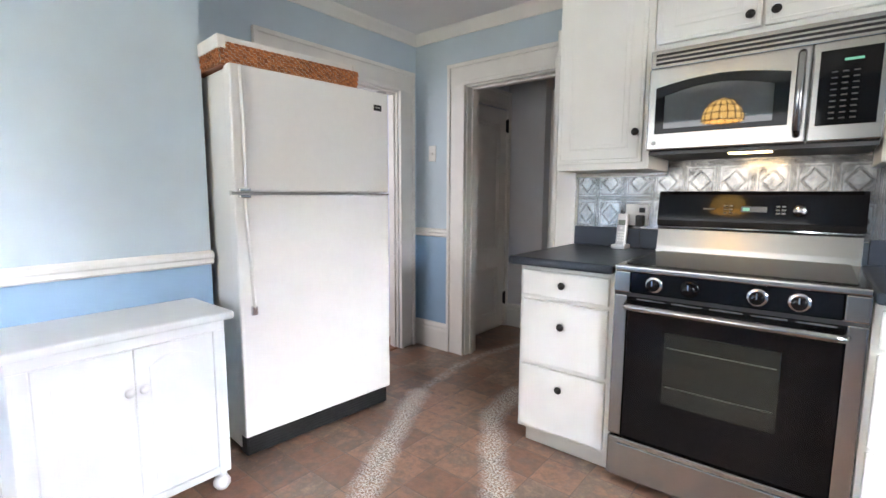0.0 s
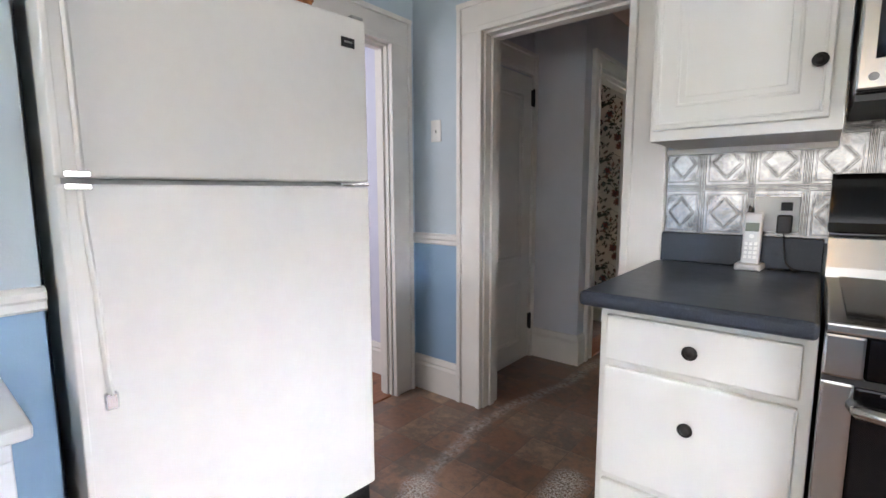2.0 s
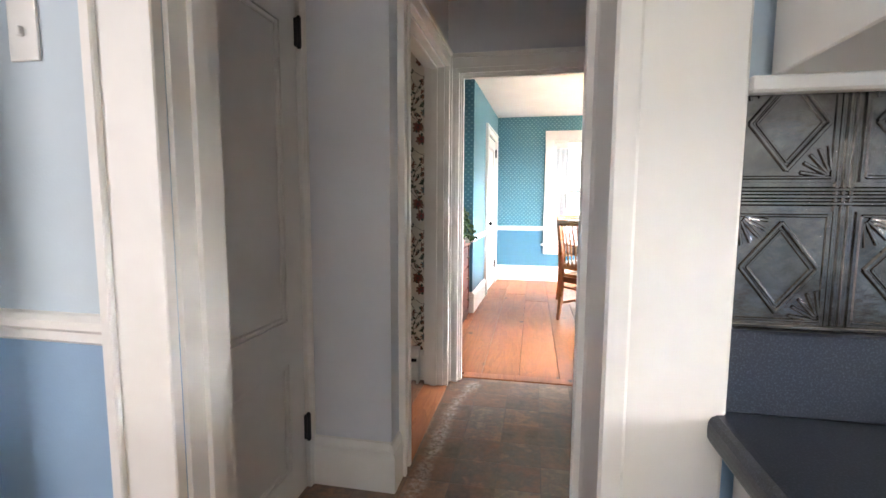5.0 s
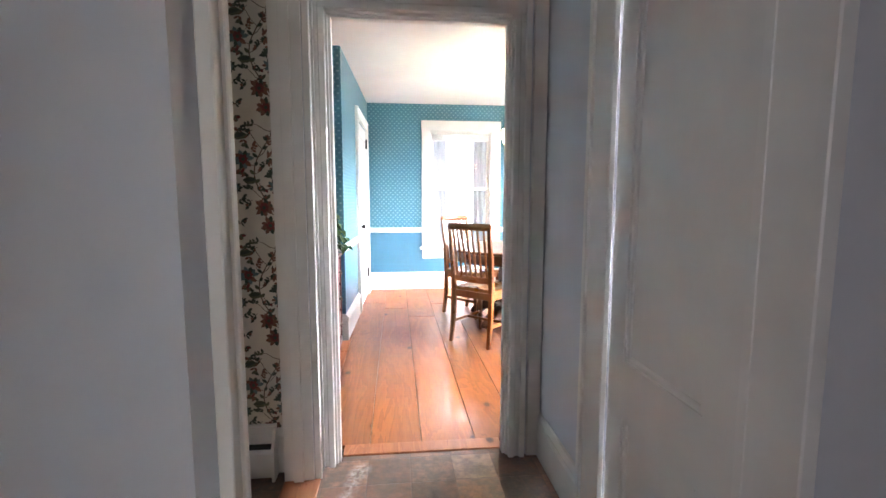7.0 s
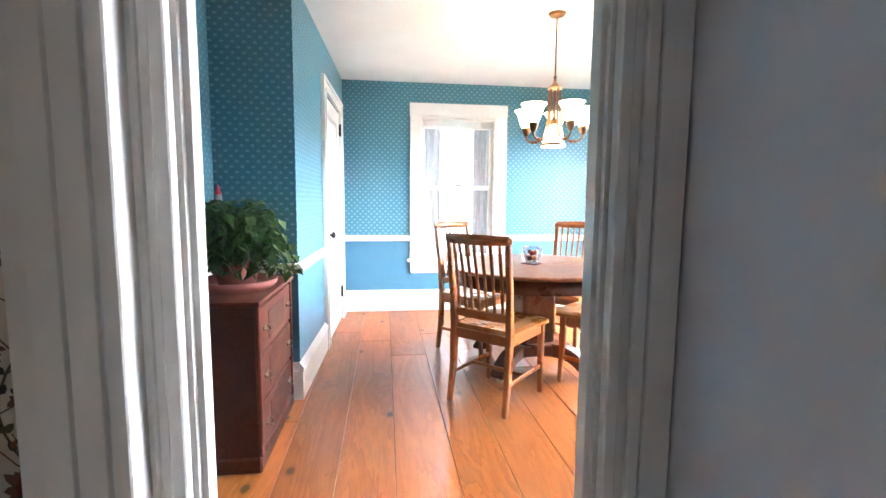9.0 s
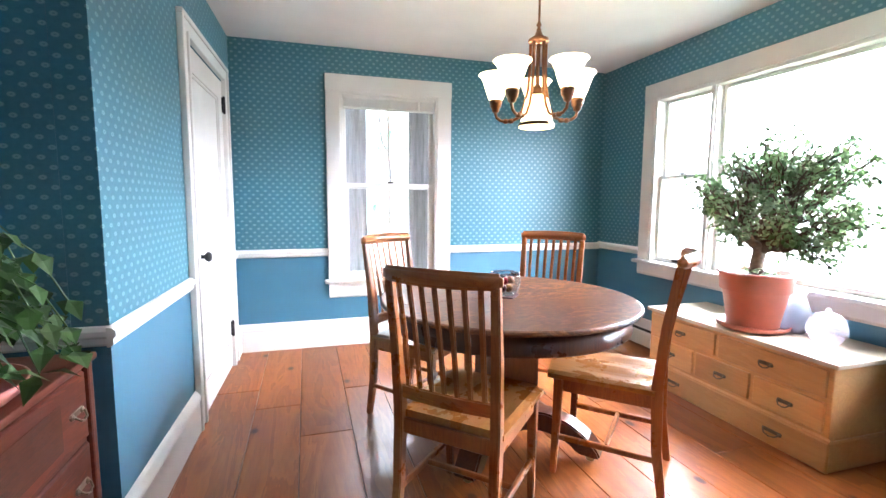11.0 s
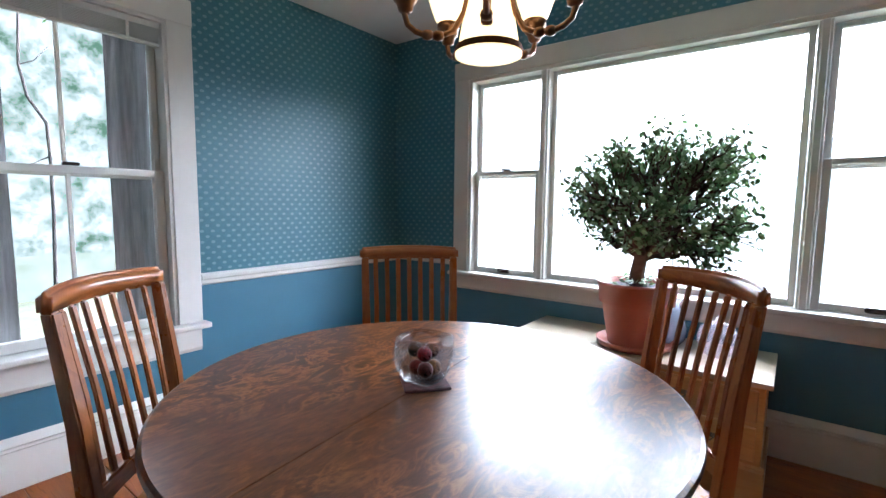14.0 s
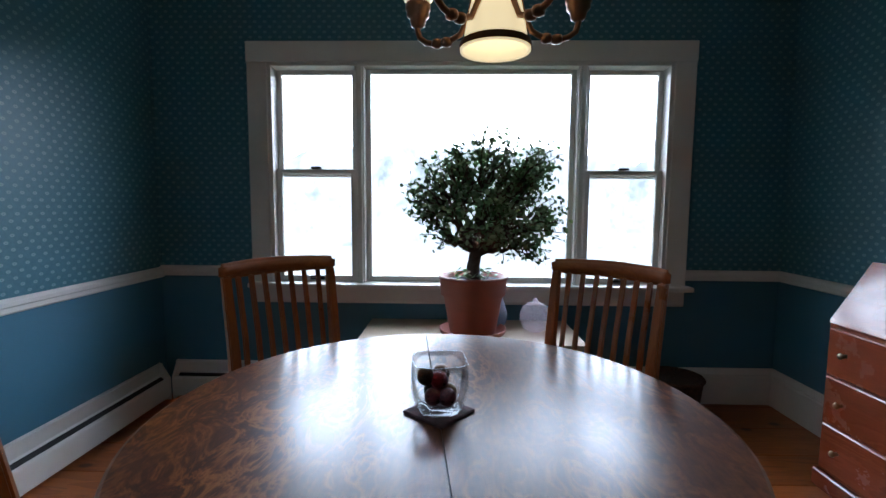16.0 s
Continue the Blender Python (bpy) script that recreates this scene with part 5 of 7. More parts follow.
part("cap", lathe([(0.0, 1.95), (0.012, 1.945), (0.02, 1.925), (0.044, 1.912), (0.048, 1.90), (0.04, 1.892), (0.0, 1.89)], 24), copper, lamp, "", True)
part("stem", lathe([(0.009, 1.70), (0.009, 1.89)], 10), copper, lamp)
part("centre_fitter", lathe([(0.022, 1.66), (0.026, 1.672), (0.022, 1.70), (0.01, 1.715)], 16), copper, lamp, "", True)
part("centre_shade", lathe([(0.028, 1.668), (0.05, 1.65), (0.062, 1.60), (0.07, 1.555), (0.078, 1.535), (0.078, 1.525), (0.072, 1.527), (0.065, 1.555), (0.056, 1.60), (0.04, 1.646)], 28, None, False), m_shade, lamp, "glowing frosted glass shade", True)
part("shade_band", lathe([(0.0745, 1.546), (0.078, 1.546), (0.0785, 1.538), (0.081, 1.538), (0.081, 1.53), (0.079, 1.53)], 28, None, False), copper, lamp)
for k in range(5):
    a = radians(210 + 72 * k)
    ca, sa = math.cos(a), math.sin(a)
    prof = [(0.036, 1.895), (0.036, 1.80), (0.042, 1.70), (0.06, 1.62), (0.085, 1.575), (0.115, 1.563), (0.15, 1.562), (0.172, 1.568), (0.191, 1.582), (0.198, 1.605), (0.196, 1.63)]
    arm = part("arm", tube([(r * ca, r * sa, z) for r, z in prof], 0.007, 8), copper, lamp, "", True)
    for r in (0.12, 0.145):
        part("collar", lathe([(0.0, -0.012), (0.012, -0.008), (0.014, 0.0), (0.012, 0.008), (0.0, 0.012)], 12, pose(r * ca, r * sa, 1.5625)), copper, arm, "", True)
    part("fitter", lathe([(0.008, 1.635), (0.016, 1.64), (0.02, 1.655), (0.027, 1.662), (0.027, 1.672), (0.03, 1.676), (0.03, 1.69), (0.026, 1.694), (0.0, 1.694)], 18, pose(0.196 * ca, 0.196 * sa, -0.03)), copper, arm, "", True)
    part("shade", lathe([(0.026, 1.69), (0.034, 1.70), (0.047, 1.735), (0.058, 1.77), (0.07, 1.796), (0.082, 1.806), (0.08, 1.809), (0.067, 1.799), (0.054, 1.772), (0.043, 1.737), (0.028, 1.704)], 28, pose(0.196 * ca, 0.196 * sa, -0.03), False), m_shade, lamp, "glowing frosted glass bell shade", True)
    d = bpy.data.lights.new("chandelier_bulb", "POINT")
    d.energy, d.color, d.shadow_soft_size = 1.4, (1.0, 0.80, 0.55), 0.03
    new("chandelier_bulb", d).location = (CX + 0.196 * ca, CY + 0.196 * sa, 1.76)

# ---- chest of drawers with plants, by the pier ----
cherry = wood("cherry_wood", (0.035, 0.007, 0.004), (0.105, 0.021, 0.008), "Y", 9.0, 0.48, 0.9, True, False, 0.0, gloss=0.25)
burl = wood("burl_panel", (0.03, 0.008, 0.004), (0.08, 0.02, 0.008), "Y", 20.0, 0.5, 1.0, True, False, 0.0, gloss=0.25)
QX, QY0, QY1, QH = -1.985, 5.50, 6.215, 0.748
drs = thing("chest_of_drawers", "antique reddish walnut chest of three drawers", "chest", pose(0, 0, 0))
part("carcass", box(DW2 + 0.03, QX - 0.012, QY0 + 0.02, QY1 - 0.015, 0.05, QH - 0.02, 0.004), cherry, drs)
part("top", box(DW2 + 0.025, QX + 0.012, QY0, QY1, QH - 0.022, QH, 0.007, 2), cherry, drs)
part("base", box(DW2 + 0.03, QX, QY0 + 0.01, QY1 - 0.005, 0.0, 0.07, 0.008), cherry, drs)
for yy in (QY0 + 0.02, QY1 - 0.05):
    part("corner_post", box(QX - 0.014, QX + 0.004, yy, yy + 0.035, 0.07, QH - 0.022, 0.008, 2), cherry, drs)
for k in range(3):
    z0 = 0.085 + k * 0.213
    dr = part("drawer", box(QX - 0.02, QX - 0.002, QY0 + 0.06, QY1 - 0.055, z0, z0 + 0.197, 0.004), cherry, drs)
    part("drawer_panel", box(QX - 0.006, QX - 0.0005, QY0 + 0.2, QY1 - 0.2, z0 + 0.03, z0 + 0.158, 0.001), burl, dr)
    for q in (0.18, 0.82):
        bail_pull(dr, QX + 0.0, QY0 + (QY1 - QY0) * q, z0 + 0.1, 0.055, "x+")

violet_leaf = leaf_mat("houseplant_leaves", (0.016, 0.045, 0.013), (0.055, 0.12, 0.03), 0.4)
pink_pot = paint("pink_tray_plastic", (0.40, 0.13, 0.11), 0.45, 0.05, 0.05, 12, False)


def trailing_plant(x, y, z, spread, height, count, seed, label):
    rng = random.Random(seed)
    p = thing("houseplant", label, "plant", pose(x, y, z))
    part("tray", lathe([(0.0, 0.0), (0.15, 0.0), (0.175, 0.02), (0.185, 0.045), (0.178, 0.046), (0.165, 0.02), (0.0, 0.01)], 32), pink_pot, p, "", True)
    part("pot", lathe([(0.0, 0.01), (0.08, 0.01), (0.105, 0.12), (0.11, 0.13), (0.1, 0.13), (0.09, 0.11), (0.0, 0.11)], 24), pink_pot, p, "", True)
    bm, st = bmesh.new(), bmesh.new()
    for _ in range(count):
        a = rng.uniform(0, 6.28)
        out, up = spread * rng.uniform(0.3, 1.0), height * rng.uniform(0.35, 1.0)
        pts = []
        for i in range(6):
            u = i / 5
            pts.append(Vector((math.cos(a) * out * u + rng.gauss(0, 0.006), math.sin(a) * out * u + rng.gauss(0, 0.006), 0.1 + up * math.sin(u * 2.4) * 1.1 - 0.12 * u * u * (out / spread))))
        tube(pts, 0.0022, 4, st)
        for q, w in zip(pts[1:], pts[2:] + [pts[-1] * 2 - pts[-2]]):
            for s in (-1, 1):
                d = (w - q).normalized()
                side = d.cross(Vector((0, 0, 1))).normalized() * s
                tip = (d * 0.5 + side * 0.8 + Vector((0, 0, rng.uniform(-0.5, 0.25)))).normalized()
                ln = rng.uniform(0.042, 0.078)
                wd = tip.cross(Vector((rng.gauss(0, 0.3), rng.gauss(0, 0.3), 1))).normalized() * ln * 0.36
                mid = q + tip * ln * 0.5 + Vector((0, 0, 0.008))
                v = [bm.verts.new(c) for c in (q, mid + wd, q + tip * ln - Vector((0, 0, 0.01)), mid - wd)]
                c0 = bm.verts.new(mid + Vector((0, 0, -0.005)))
                for i in range(4):
                    bm.faces.new((v[i], v[(i + 1) % 4], c0))
    tagged(part("stems", st, violet_leaf, p), kind="stuff")
    tagged(part("foliage", bm, violet_leaf, p, "arching green pointed leaves"), kind="stuff")


trailing_plant(-2.16, 5.84, QH, 0.275, 0.32, 135, 21, "bushy green houseplant in a pink tray on the chest")
gnome = lathe([(0.0, -0.2), (0.003, -0.2), (0.003, -0.002), (0.014, 0.0), (0.018, 0.03), (0.015, 0.05), (0.017, 0.06), (0.012, 0.072), (0.008, 0.09), (0.0, 0.115)], 14)
for f in gnome.faces:
    f.material_index = 0 if f.calc_center_median().z > 0.055 else 1
gn = mesh_ob("garden_figurine", smooth(gnome), [paint("figurine_red", (0.55, 0.04, 0.08), 0.5), paint("figurine_grey", (0.42, 0.45, 0.50), 0.5, 0.2)])
gn.matrix_world = pose(-2.25, 5.9, 1.13)
tagged(gn, "tiny red-capped garden figurine stuck in the plant", "figurine")


# ---- slant-front desk by the south wall ----
mahog = wood("red_mahogany", (0.16, 0.03, 0.012), (0.30, 0.075, 0.03), "X", 9.0, 0.26, 0.7, True, False, 0.4)
SX1, SY = 0.52, 5.085
desk = thing("slant_front_desk", "red mahogany slant-front desk with drawers", "desk", pose(0, 0, 0))
part("carcass", box(SX1 - 0.75, SX1, DS + 0.025, SY - 0.012, 0.06, 0.715, 0.004), mahog, desk)
bm = bmesh.new()
prof = [(DS + 0.03, 0.715), (SY - 0.01, 0.715), (SY - 0.015, 0.73), (DS + 0.2, 0.97), (DS + 0.03, 0.97)]
two = [[bm.verts.new((x, y, z)) for y, z in prof] for x in (SX1 - 0.75, SX1)]
for i in range(5):
    bm.faces.new((two[0][i], two[0][(i + 1) % 5], two[1][(i + 1) % 5], two[1][i]))
bm.faces.new(two[0])
bm.faces.new(list(reversed(two[1])))
bmesh.ops.recalc_face_normals(bm, faces=bm.faces[:])
part("slant_lid", bm, mahog, desk, "sloping writing lid catching window light")
for k in range(3):
    z0 = 0.09 + k * 0.205
    dr = part("drawer", box(SX1 - 0.735, SX1 - 0.015, SY - 0.014, SY, z0, z0 + 0.195, 0.005), mahog, desk)
    for q in (0.2, 0.86):
        part("pull", lathe([(0.0, 0), (0.008, 0), (0.007, 0.012), (0.014, 0.02), (0.01, 0.028), (0, 0.03)], 12, pose(SX1 - 0.75 + 0.75 * q, SY, z0 + 0.1, -90)), brass, dr, "small brass knob", True)
part("plinth", box(SX1 - 0.76, SX1 + 0.008, DS + 0.022, SY + 0.008, 0.0, 0.075, 0.006), mahog, desk)

wicker_dark = paint("dark_wicker", (0.09, 0.04, 0.02), 0.7, 0.4, 0.8, 60, False)
waste_basket = thing("wicker_basket", "dark brown round wicker basket on the floor", "basket", pose(1.14, 5.4, 0))
part("weave", lathe([(0.0, 0.0), (0.11, 0.0), (0.12, 0.02)] + [(0.122 + 0.02 * i / 10 + (0.003 if i % 2 else 0), 0.03 + i * 0.018) for i in range(11)] + [(0.15, 0.235), (0.14, 0.235), (0.11, 0.02), (0.0, 0.012)], 28), wicker_dark, waste_basket, "", True)
part("rim", lathe([(0.138, 0.228), (0.152, 0.226), (0.156, 0.236), (0.15, 0.245), (0.14, 0.243), (0.136, 0.235)], 28), wicker_dark, waste_basket, "thick rolled rim", True)

# ---- pine floor boards of the dining room ----
rng = random.Random(4)
fl = struct("floor_dining", box(DW2 - 0.05, DE + 0.1, 4.58, DN + 0.1, -0.03, -0.021), slot_black, "wide worn orange pine board floor", "floor")
edges = [DW2, -2.16, -1.92, -1.67, -1.42, -1.155, -0.92, -0.66]
while edges[-1] < DE:
    edges.append(min(DE + 0.02, edges[-1] + rng.uniform(0.22, 0.28)))
for x0, x1 in zip(edges, edges[1:]):
    cuts = [4.573, rng.uniform(5.6, 7.8), DN]
    for y0, y1 in zip(cuts, cuts[1:]):
        part("plank", box(x0 + 0.0012, x1 - 0.0012, y0 + 0.001, y1 - 0.001, -0.02, rng.uniform(-0.001, 0.001), 0.0022), pine, fl)

# ---- kitchen: refrigerator ----
fridge_white = paint("appliance_white", (0.80, 0.79, 0.76), 0.38, 0.008, 0.06, 30, False)
rubber = paint("black_rubber", (0.015, 0.015, 0.016), 0.6, 0.1, 0.1, 30, False)
chrome = paint("chrome", (0.7, 0.7, 0.7), 0.12, 0.02, 0.0, 20, False, 1.0)
gasket = paint("grey_gasket", (0.45, 0.45, 0.44), 0.6, 0.05, 0.0, 20, False)
fr = thing("refrigerator", "white top-freezer refrigerator with black toe grille", "refrigerator", pose(-1.918, 1.014, 0, 0, 0, -4.8))
part("cabinet", box(-0.55, -0.072, -0.405, 0.405, 0.03, 1.70, 0.006, 2), fridge_white, fr)
part("gasket", box(-0.073, -0.06, -0.395, 0.395, 0.11, 1.695), gasket, fr)
up = part("freezer_door", box(-0.061, 0, -0.412, 0.412, 1.192, 1.712, 0.012, 3), fridge_white, fr)
dn = part("refrigerator_door", box(-0.061, 0, -0.412, 0.412, 0.10, 1.178, 0.012, 3), fridge_white, fr)
part("toe_grille", box(-0.1, -0.02, -0.40, 0.40, 0.006, 0.092, 0.004), rubber, fr, "black ribbed toe grille")
for k in range(5):
    part("grille_rib", box(-0.022, -0.016, -0.39, 0.39, 0.018 + k * 0.014, 0.024 + k * 0.014), rubber, fr)
for dpart, z0, z1, tip, y0, y1 in ((up, 1.20, 1.705, 1.20, -0.368, -0.372), (dn, 0.69, 1.172, 1.172, -0.352, -0.372)):
    grip = bowed([(0.012, y0, z0), (0.016, y0 + (y1 - y0) * 0.25, z0 + 0.06), (0.018, (y0 + y1) / 2, (z0 + z1) / 2), (0.016, y1, z1 - 0.06), (0.012, y1, z1)], [0.018, 0.02, 0.022, 0.02, 0.018], 0.012)
    h = part("handle", grip, fridge_white, dpart, "slim white moulded grip", True)
    part("handle_cap", box(0.0, 0.026, -0.40, -0.352, tip - 0.006, tip + 0.006, 0.002), chrome, h)
    part("edge_trim", box(0.0, 0.007, -0.411, -0.398, min(z0, 1.2) if dpart is up else 0.11, z1, 0.003, 2), fridge_white, dpart)
part("handle_end", box(0.0, 0.016, -0.366, -0.338, 0.655, 0.697, 0.004), chrome, dn, "small chrome handle end plate")
part("centre_hinge", box(-0.03, 0.004, 0.30, 0.41, 1.1795, 1.1905, 0.002), chrome, fr, "chrome centre hinge")
part("top_hinge", box(-0.06, -0.005, 0.36, 0.408, 1.712, 1.722, 0.003), gasket, fr)
part("badge", box(0.0, 0.003, 0.315, 0.365, 1.615, 1.645, 0.001), rubber, up, "small black maker's plate")
part("badge_line", box(0.003, 0.0036, 0.325, 0.355, 1.628, 1.634), chrome, up)

# woven tray on the refrigerator
wick = bmesh.new()
rng = random.Random(9)
BW, BD = 0.33, 0.15
for r in range(8):
    z = 0.006 + r * 0.0105
    q = 1 + 0.0025 * r
    for i in range(44):
        u = i / 44
        for side in (0, 1):
            y = -BW + 2 * BW * u
            o = 0.004 if (i + r) % 2 else -0.001
            quad_box(wick, (BD + o) * q if not side else -(BD + o) * q - 0.005, ((BD + o) * q + 0.005) if not side else -(BD + o) * q, y * q, (y + 2 * BW / 44 - 0.001) * q, z, z + 0.0095)
    for i in range(20):
        u = i / 20
        x = -BD + 2 * BD * u
        o = 0.004 if (i + r) % 2 else -0.001
        for side in (-1, 1):
            y0 = side * (BW + o) * q
            quad_box(wick, x * q, (x + 2 * BD / 20 - 0.001) * q, min(y0, y0 + side * 0.005), max(y0, y0 + side * 0.005), z, z + 0.0095)
quad_box(wick, -BD, BD, -BW, BW, 0.0, 0.006)
m_w, t_w, b_w = nodes_of("rattan")
t_w.links.new(mixed(t_w, t_w.nodes.new("ShaderNodeNewGeometry").outputs["Random Per Island"], (0.23, 0.07, 0.02), (0.50, 0.19, 0.06)), b_w.inputs["Base Color"])
b_w.inputs["Roughness"].default_value = 0.5
bk = thing("woven_basket", "shallow orange-brown woven rattan basket on the refrigerator", "basket", pose(-2.105, 0.93, 1.705, 0, 0, -4.8))
part("weave", wick, m_w, bk)
bm = bmesh.new()
for s, (x0, x1, y0, y1) in enumerate(((-BD - 0.012, BD + 0.012, -BW - 0.016, -BW + 0.02), (-BD - 0.012, -BD + 0.015, -BW, BW), (BD - 0.02, BD - 0.004, -BW, BW), (-BD, BD, BW - 0.02, BW - 0.004))):
    quad_box(bm, x0, x1, y0, y1, 0.06 + 0.001 * s, 0.115 + 0.001 * s, 0.006, 2)
part("liner", bm, paint("cloth_liner", (0.76, 0.74, 0.70), 0.8, 0.04, 0.3, 20, False), bk, "white cloth liner folded over the rim")

# ---- white cupboard against the wall ----
cup_paint = paint("cool_white_cupboard_paint", (0.71, 0.735, 0.75), 0.42, 0.02, 0.05, 5)
cup = thing("white_cupboard", "white painted two-door cupboard on bun feet", "cabinet", pose(0, 0, 0))
X0, X1, Y0, Y1 = KB + 0.022, -1.83, -0.155, 0.475
part("body", box(X0, X1 - 0.004, Y0, Y1, 0.075, 0.70, 0.004), cup_paint, cup)
part("top", box(X0 - 0.0, X1 + 0.03, Y0 - 0.03, Y1 + 0.03, 0.70, 0.73, 0.01, 3), cup_paint, cup, "overhanging top with rounded edge")
part("face_frame", box(X1 - 0.006, X1 + 0.004, Y0, Y1, 0.66, 0.70, 0.002), cup_paint, cup)
for y0, y1 in ((Y0, Y0 + 0.05), (Y1 - 0.045, Y1)):
    part("stile", box(X1 - 0.006, X1 + 0.004, y0, y1, 0.075, 0.66, 0.002), cup_paint, cup)
part("bottom_rail", box(X1 - 0.006, X1 + 0.004, Y0 + 0.05, Y1 - 0.045, 0.075, 0.105, 0.002), cup_paint, cup)
mid = (Y0 + Y1) / 2 + 0.003
for y0, y1, ky in ((Y0 + 0.053, mid - 0.002, mid - 0.022), (mid + 0.002, Y1 - 0.048, mid + 0.022)):
    dr = part("door", box(X1 - 0.008, X1 + 0.0025, y0, y1, 0.108, 0.657, 0.002), cup_paint, cup)
    bm = bmesh.new()
    n = 10
    arch = [(y0 + 0.045 + (y1 - y0 - 0.09) * i / n, 0.585 + 0.03 * math.sin(math.pi * i / n)) for i in range(n + 1)]
    for (a, za), (b, zb) in zip(arch, arch[1:]):
        v = [bm.verts.new(c) for c in ((X1 + 0.0025, a, 0.165), (X1 + 0.0025, b, 0.165), (X1 + 0.0025, b, zb), (X1 + 0.0025, a, za))]
        bm.faces.new(v)
    bmesh.ops.remove_doubles(bm, verts=bm.verts, dist=1e-5)
    ext = bmesh.ops.extrude_face_region(bm, geom=bm.faces[:])
    for v in ext["geom"]:
        if isinstance(v, bmesh.types.BMVert):
            v.co.x += 0.0035
    bmesh.ops.recalc_face_normals(bm, faces=bm.faces[:])
    part("arched_panel", bm, cup_paint, dr)
    part("knob", lathe([(0.006, 0), (0.006, 0.01), (0.014, 0.016), (0.016, 0.024), (0.01, 0.031), (0, 0.033)], 16, pose(X1 + 0.002, ky, 0.515, 0, 90)), cup_paint, dr, "round white wooden knob", True)
for y in (Y0 + 0.035, Y1 - 0.03):
    for x in (X0 + 0.04, X1 - 0.02):
        part("foot", lathe([(0.0, 0), (0.02, 0.001), (0.032, 0.018), (0.033, 0.032), (0.024, 0.05), (0.016, 0.055), (0.02, 0.062), (0.02, 0.078)], 20, pose(x, y, 0)), cup_paint, cup, "turned bun foot", True)

# ---- base cabinet, worktop and backsplash ----
knob_black = paint("antique_knob", (0.035, 0.033, 0.03), 0.3, 0.25, 0.05, 60, False, 0.7)


def knob(parent, x, y, z):
    part("knob", lathe([(0.007, 0), (0.006, 0.01), (0.015, 0.014), (0.0165, 0.02), (0.014, 0.022), (0.011, 0.021), (0.0095, 0.025), (0.0, 0.028)], 20, pose(x, y, z, 90)), knob_black, parent, "dark ringed metal knob", True)


def drawer_unit(name, label, x0, x1, knobs=True):
    c = thing(name, label, "cabinet", pose(0, 0, 0))
    part("body", box(x0, x1, 1.512, 2.15, 0.095, 0.872, 0.002), white_cab, c)
    part("toe_kick", box(x0 + 0.01, x1, 1.575, 2.14, 0.0, 0.097, 0.002), white_cab, c)
    for z0, z1, kz in ((0.735, 0.852, 0.798), (0.428, 0.718, 0.616), (0.115, 0.41, 0.332)):
        d = part("drawer", box(x0 + 0.018, x1 - 0.022, 1.494, 1.514, z0, z1, 0.006, 2), white_cab, c)
        if knobs:
            knob(d, (x0 + x1) / 2 - 0.003, 1.494, kz)
    return c


drawer_unit("drawer_cabinet", "white painted three-drawer base cabinet with dark knobs", -1.105, -0.672)
drawer_unit("drawer_cabinet", "white painted base cabinet beyond the range", 0.085, 0.60)


def laminate(name, base_c, speck_c):
    m, t, b = nodes_of(name)
    v = coords(t)
    s = ramp(t, noisy(t, v, 420, 2, 0.7), [(0.5, (0, 0, 0)), (0.68, (1, 1, 1))])
    t.links.new(mixed(t, s, base_c, speck_c), b.inputs["Base Color"])
    t.links.new(calc(t, "MULTIPLY_ADD", noisy(t, v, 30, 2), 0.08, 0.3), b.inputs["Roughness"])
    b.inputs["Specular IOR Level"].default_value = 0.35
    return m


slate_lam = laminate("slate_blue_laminate", (0.022, 0.028, 0.040), (0.05, 0.06, 0.08))
for x0, x1 in ((-1.145, -0.672), (0.083, 0.60)):
    wt = thing("worktop", "slate-blue laminate worktop with rounded front edge", "worktop", pose(0, 0, 0))
    part("slab", box(x0, x1, 1.452, 2.152, 0.874, 0.912, 0.016, 4), slate_lam, wt)
    part("upstand", box(x0 + 0.018, x1, 2.136, 2.153, 0.9125, 1.014, 0.003), slate_lam, wt)

tin, t_tin, b_tin = nodes_of("pressed_tin")
b_tin.inputs["Metallic"].default_value = 1.0
vt = coords(t_tin)
t_tin.links.new(ramp(t_tin, noisy(t_tin, vt, 18, 5, 0.65), [(0.3, (0.16, 0.155, 0.15)), (0.65, (0.33, 0.32, 0.31))]), b_tin.inputs["Base Color"])
t_tin.links.new(calc(t_tin, "MULTIPLY_ADD", noisy(t_tin, vt, 30, 4), 0.18, 0.14), b_tin.inputs["Roughness"])
bumped(t_tin, b_tin, noisy(t_tin, vt, 70, 3), 0.15, 0.004)


def bead(bm, a, b, r, y=0.0):
    """A raised rib from a to b, (x, z) pairs, on the face y, three faces in section."""
    d = Vector((b[0] - a[0], 0, b[1] - a[1]))
    s = Vector((0, 1, 0)).cross(d).normalized() * r
    pts = [(Vector((p[0], y, p[1]))) for p in (a, b)]
    row = [[bm.verts.new(p + s), bm.verts.new(p + s * 0.4 + Vector((0, -r * 0.9, 0))), bm.verts.new(p - s * 0.4 + Vector((0, -r * 0.9, 0))), bm.verts.new(p - s)] for p in pts]
    for k in range(3):
        bm.faces.new((row[0][k], row[0][k + 1], row[1][k + 1], row[1][k]))


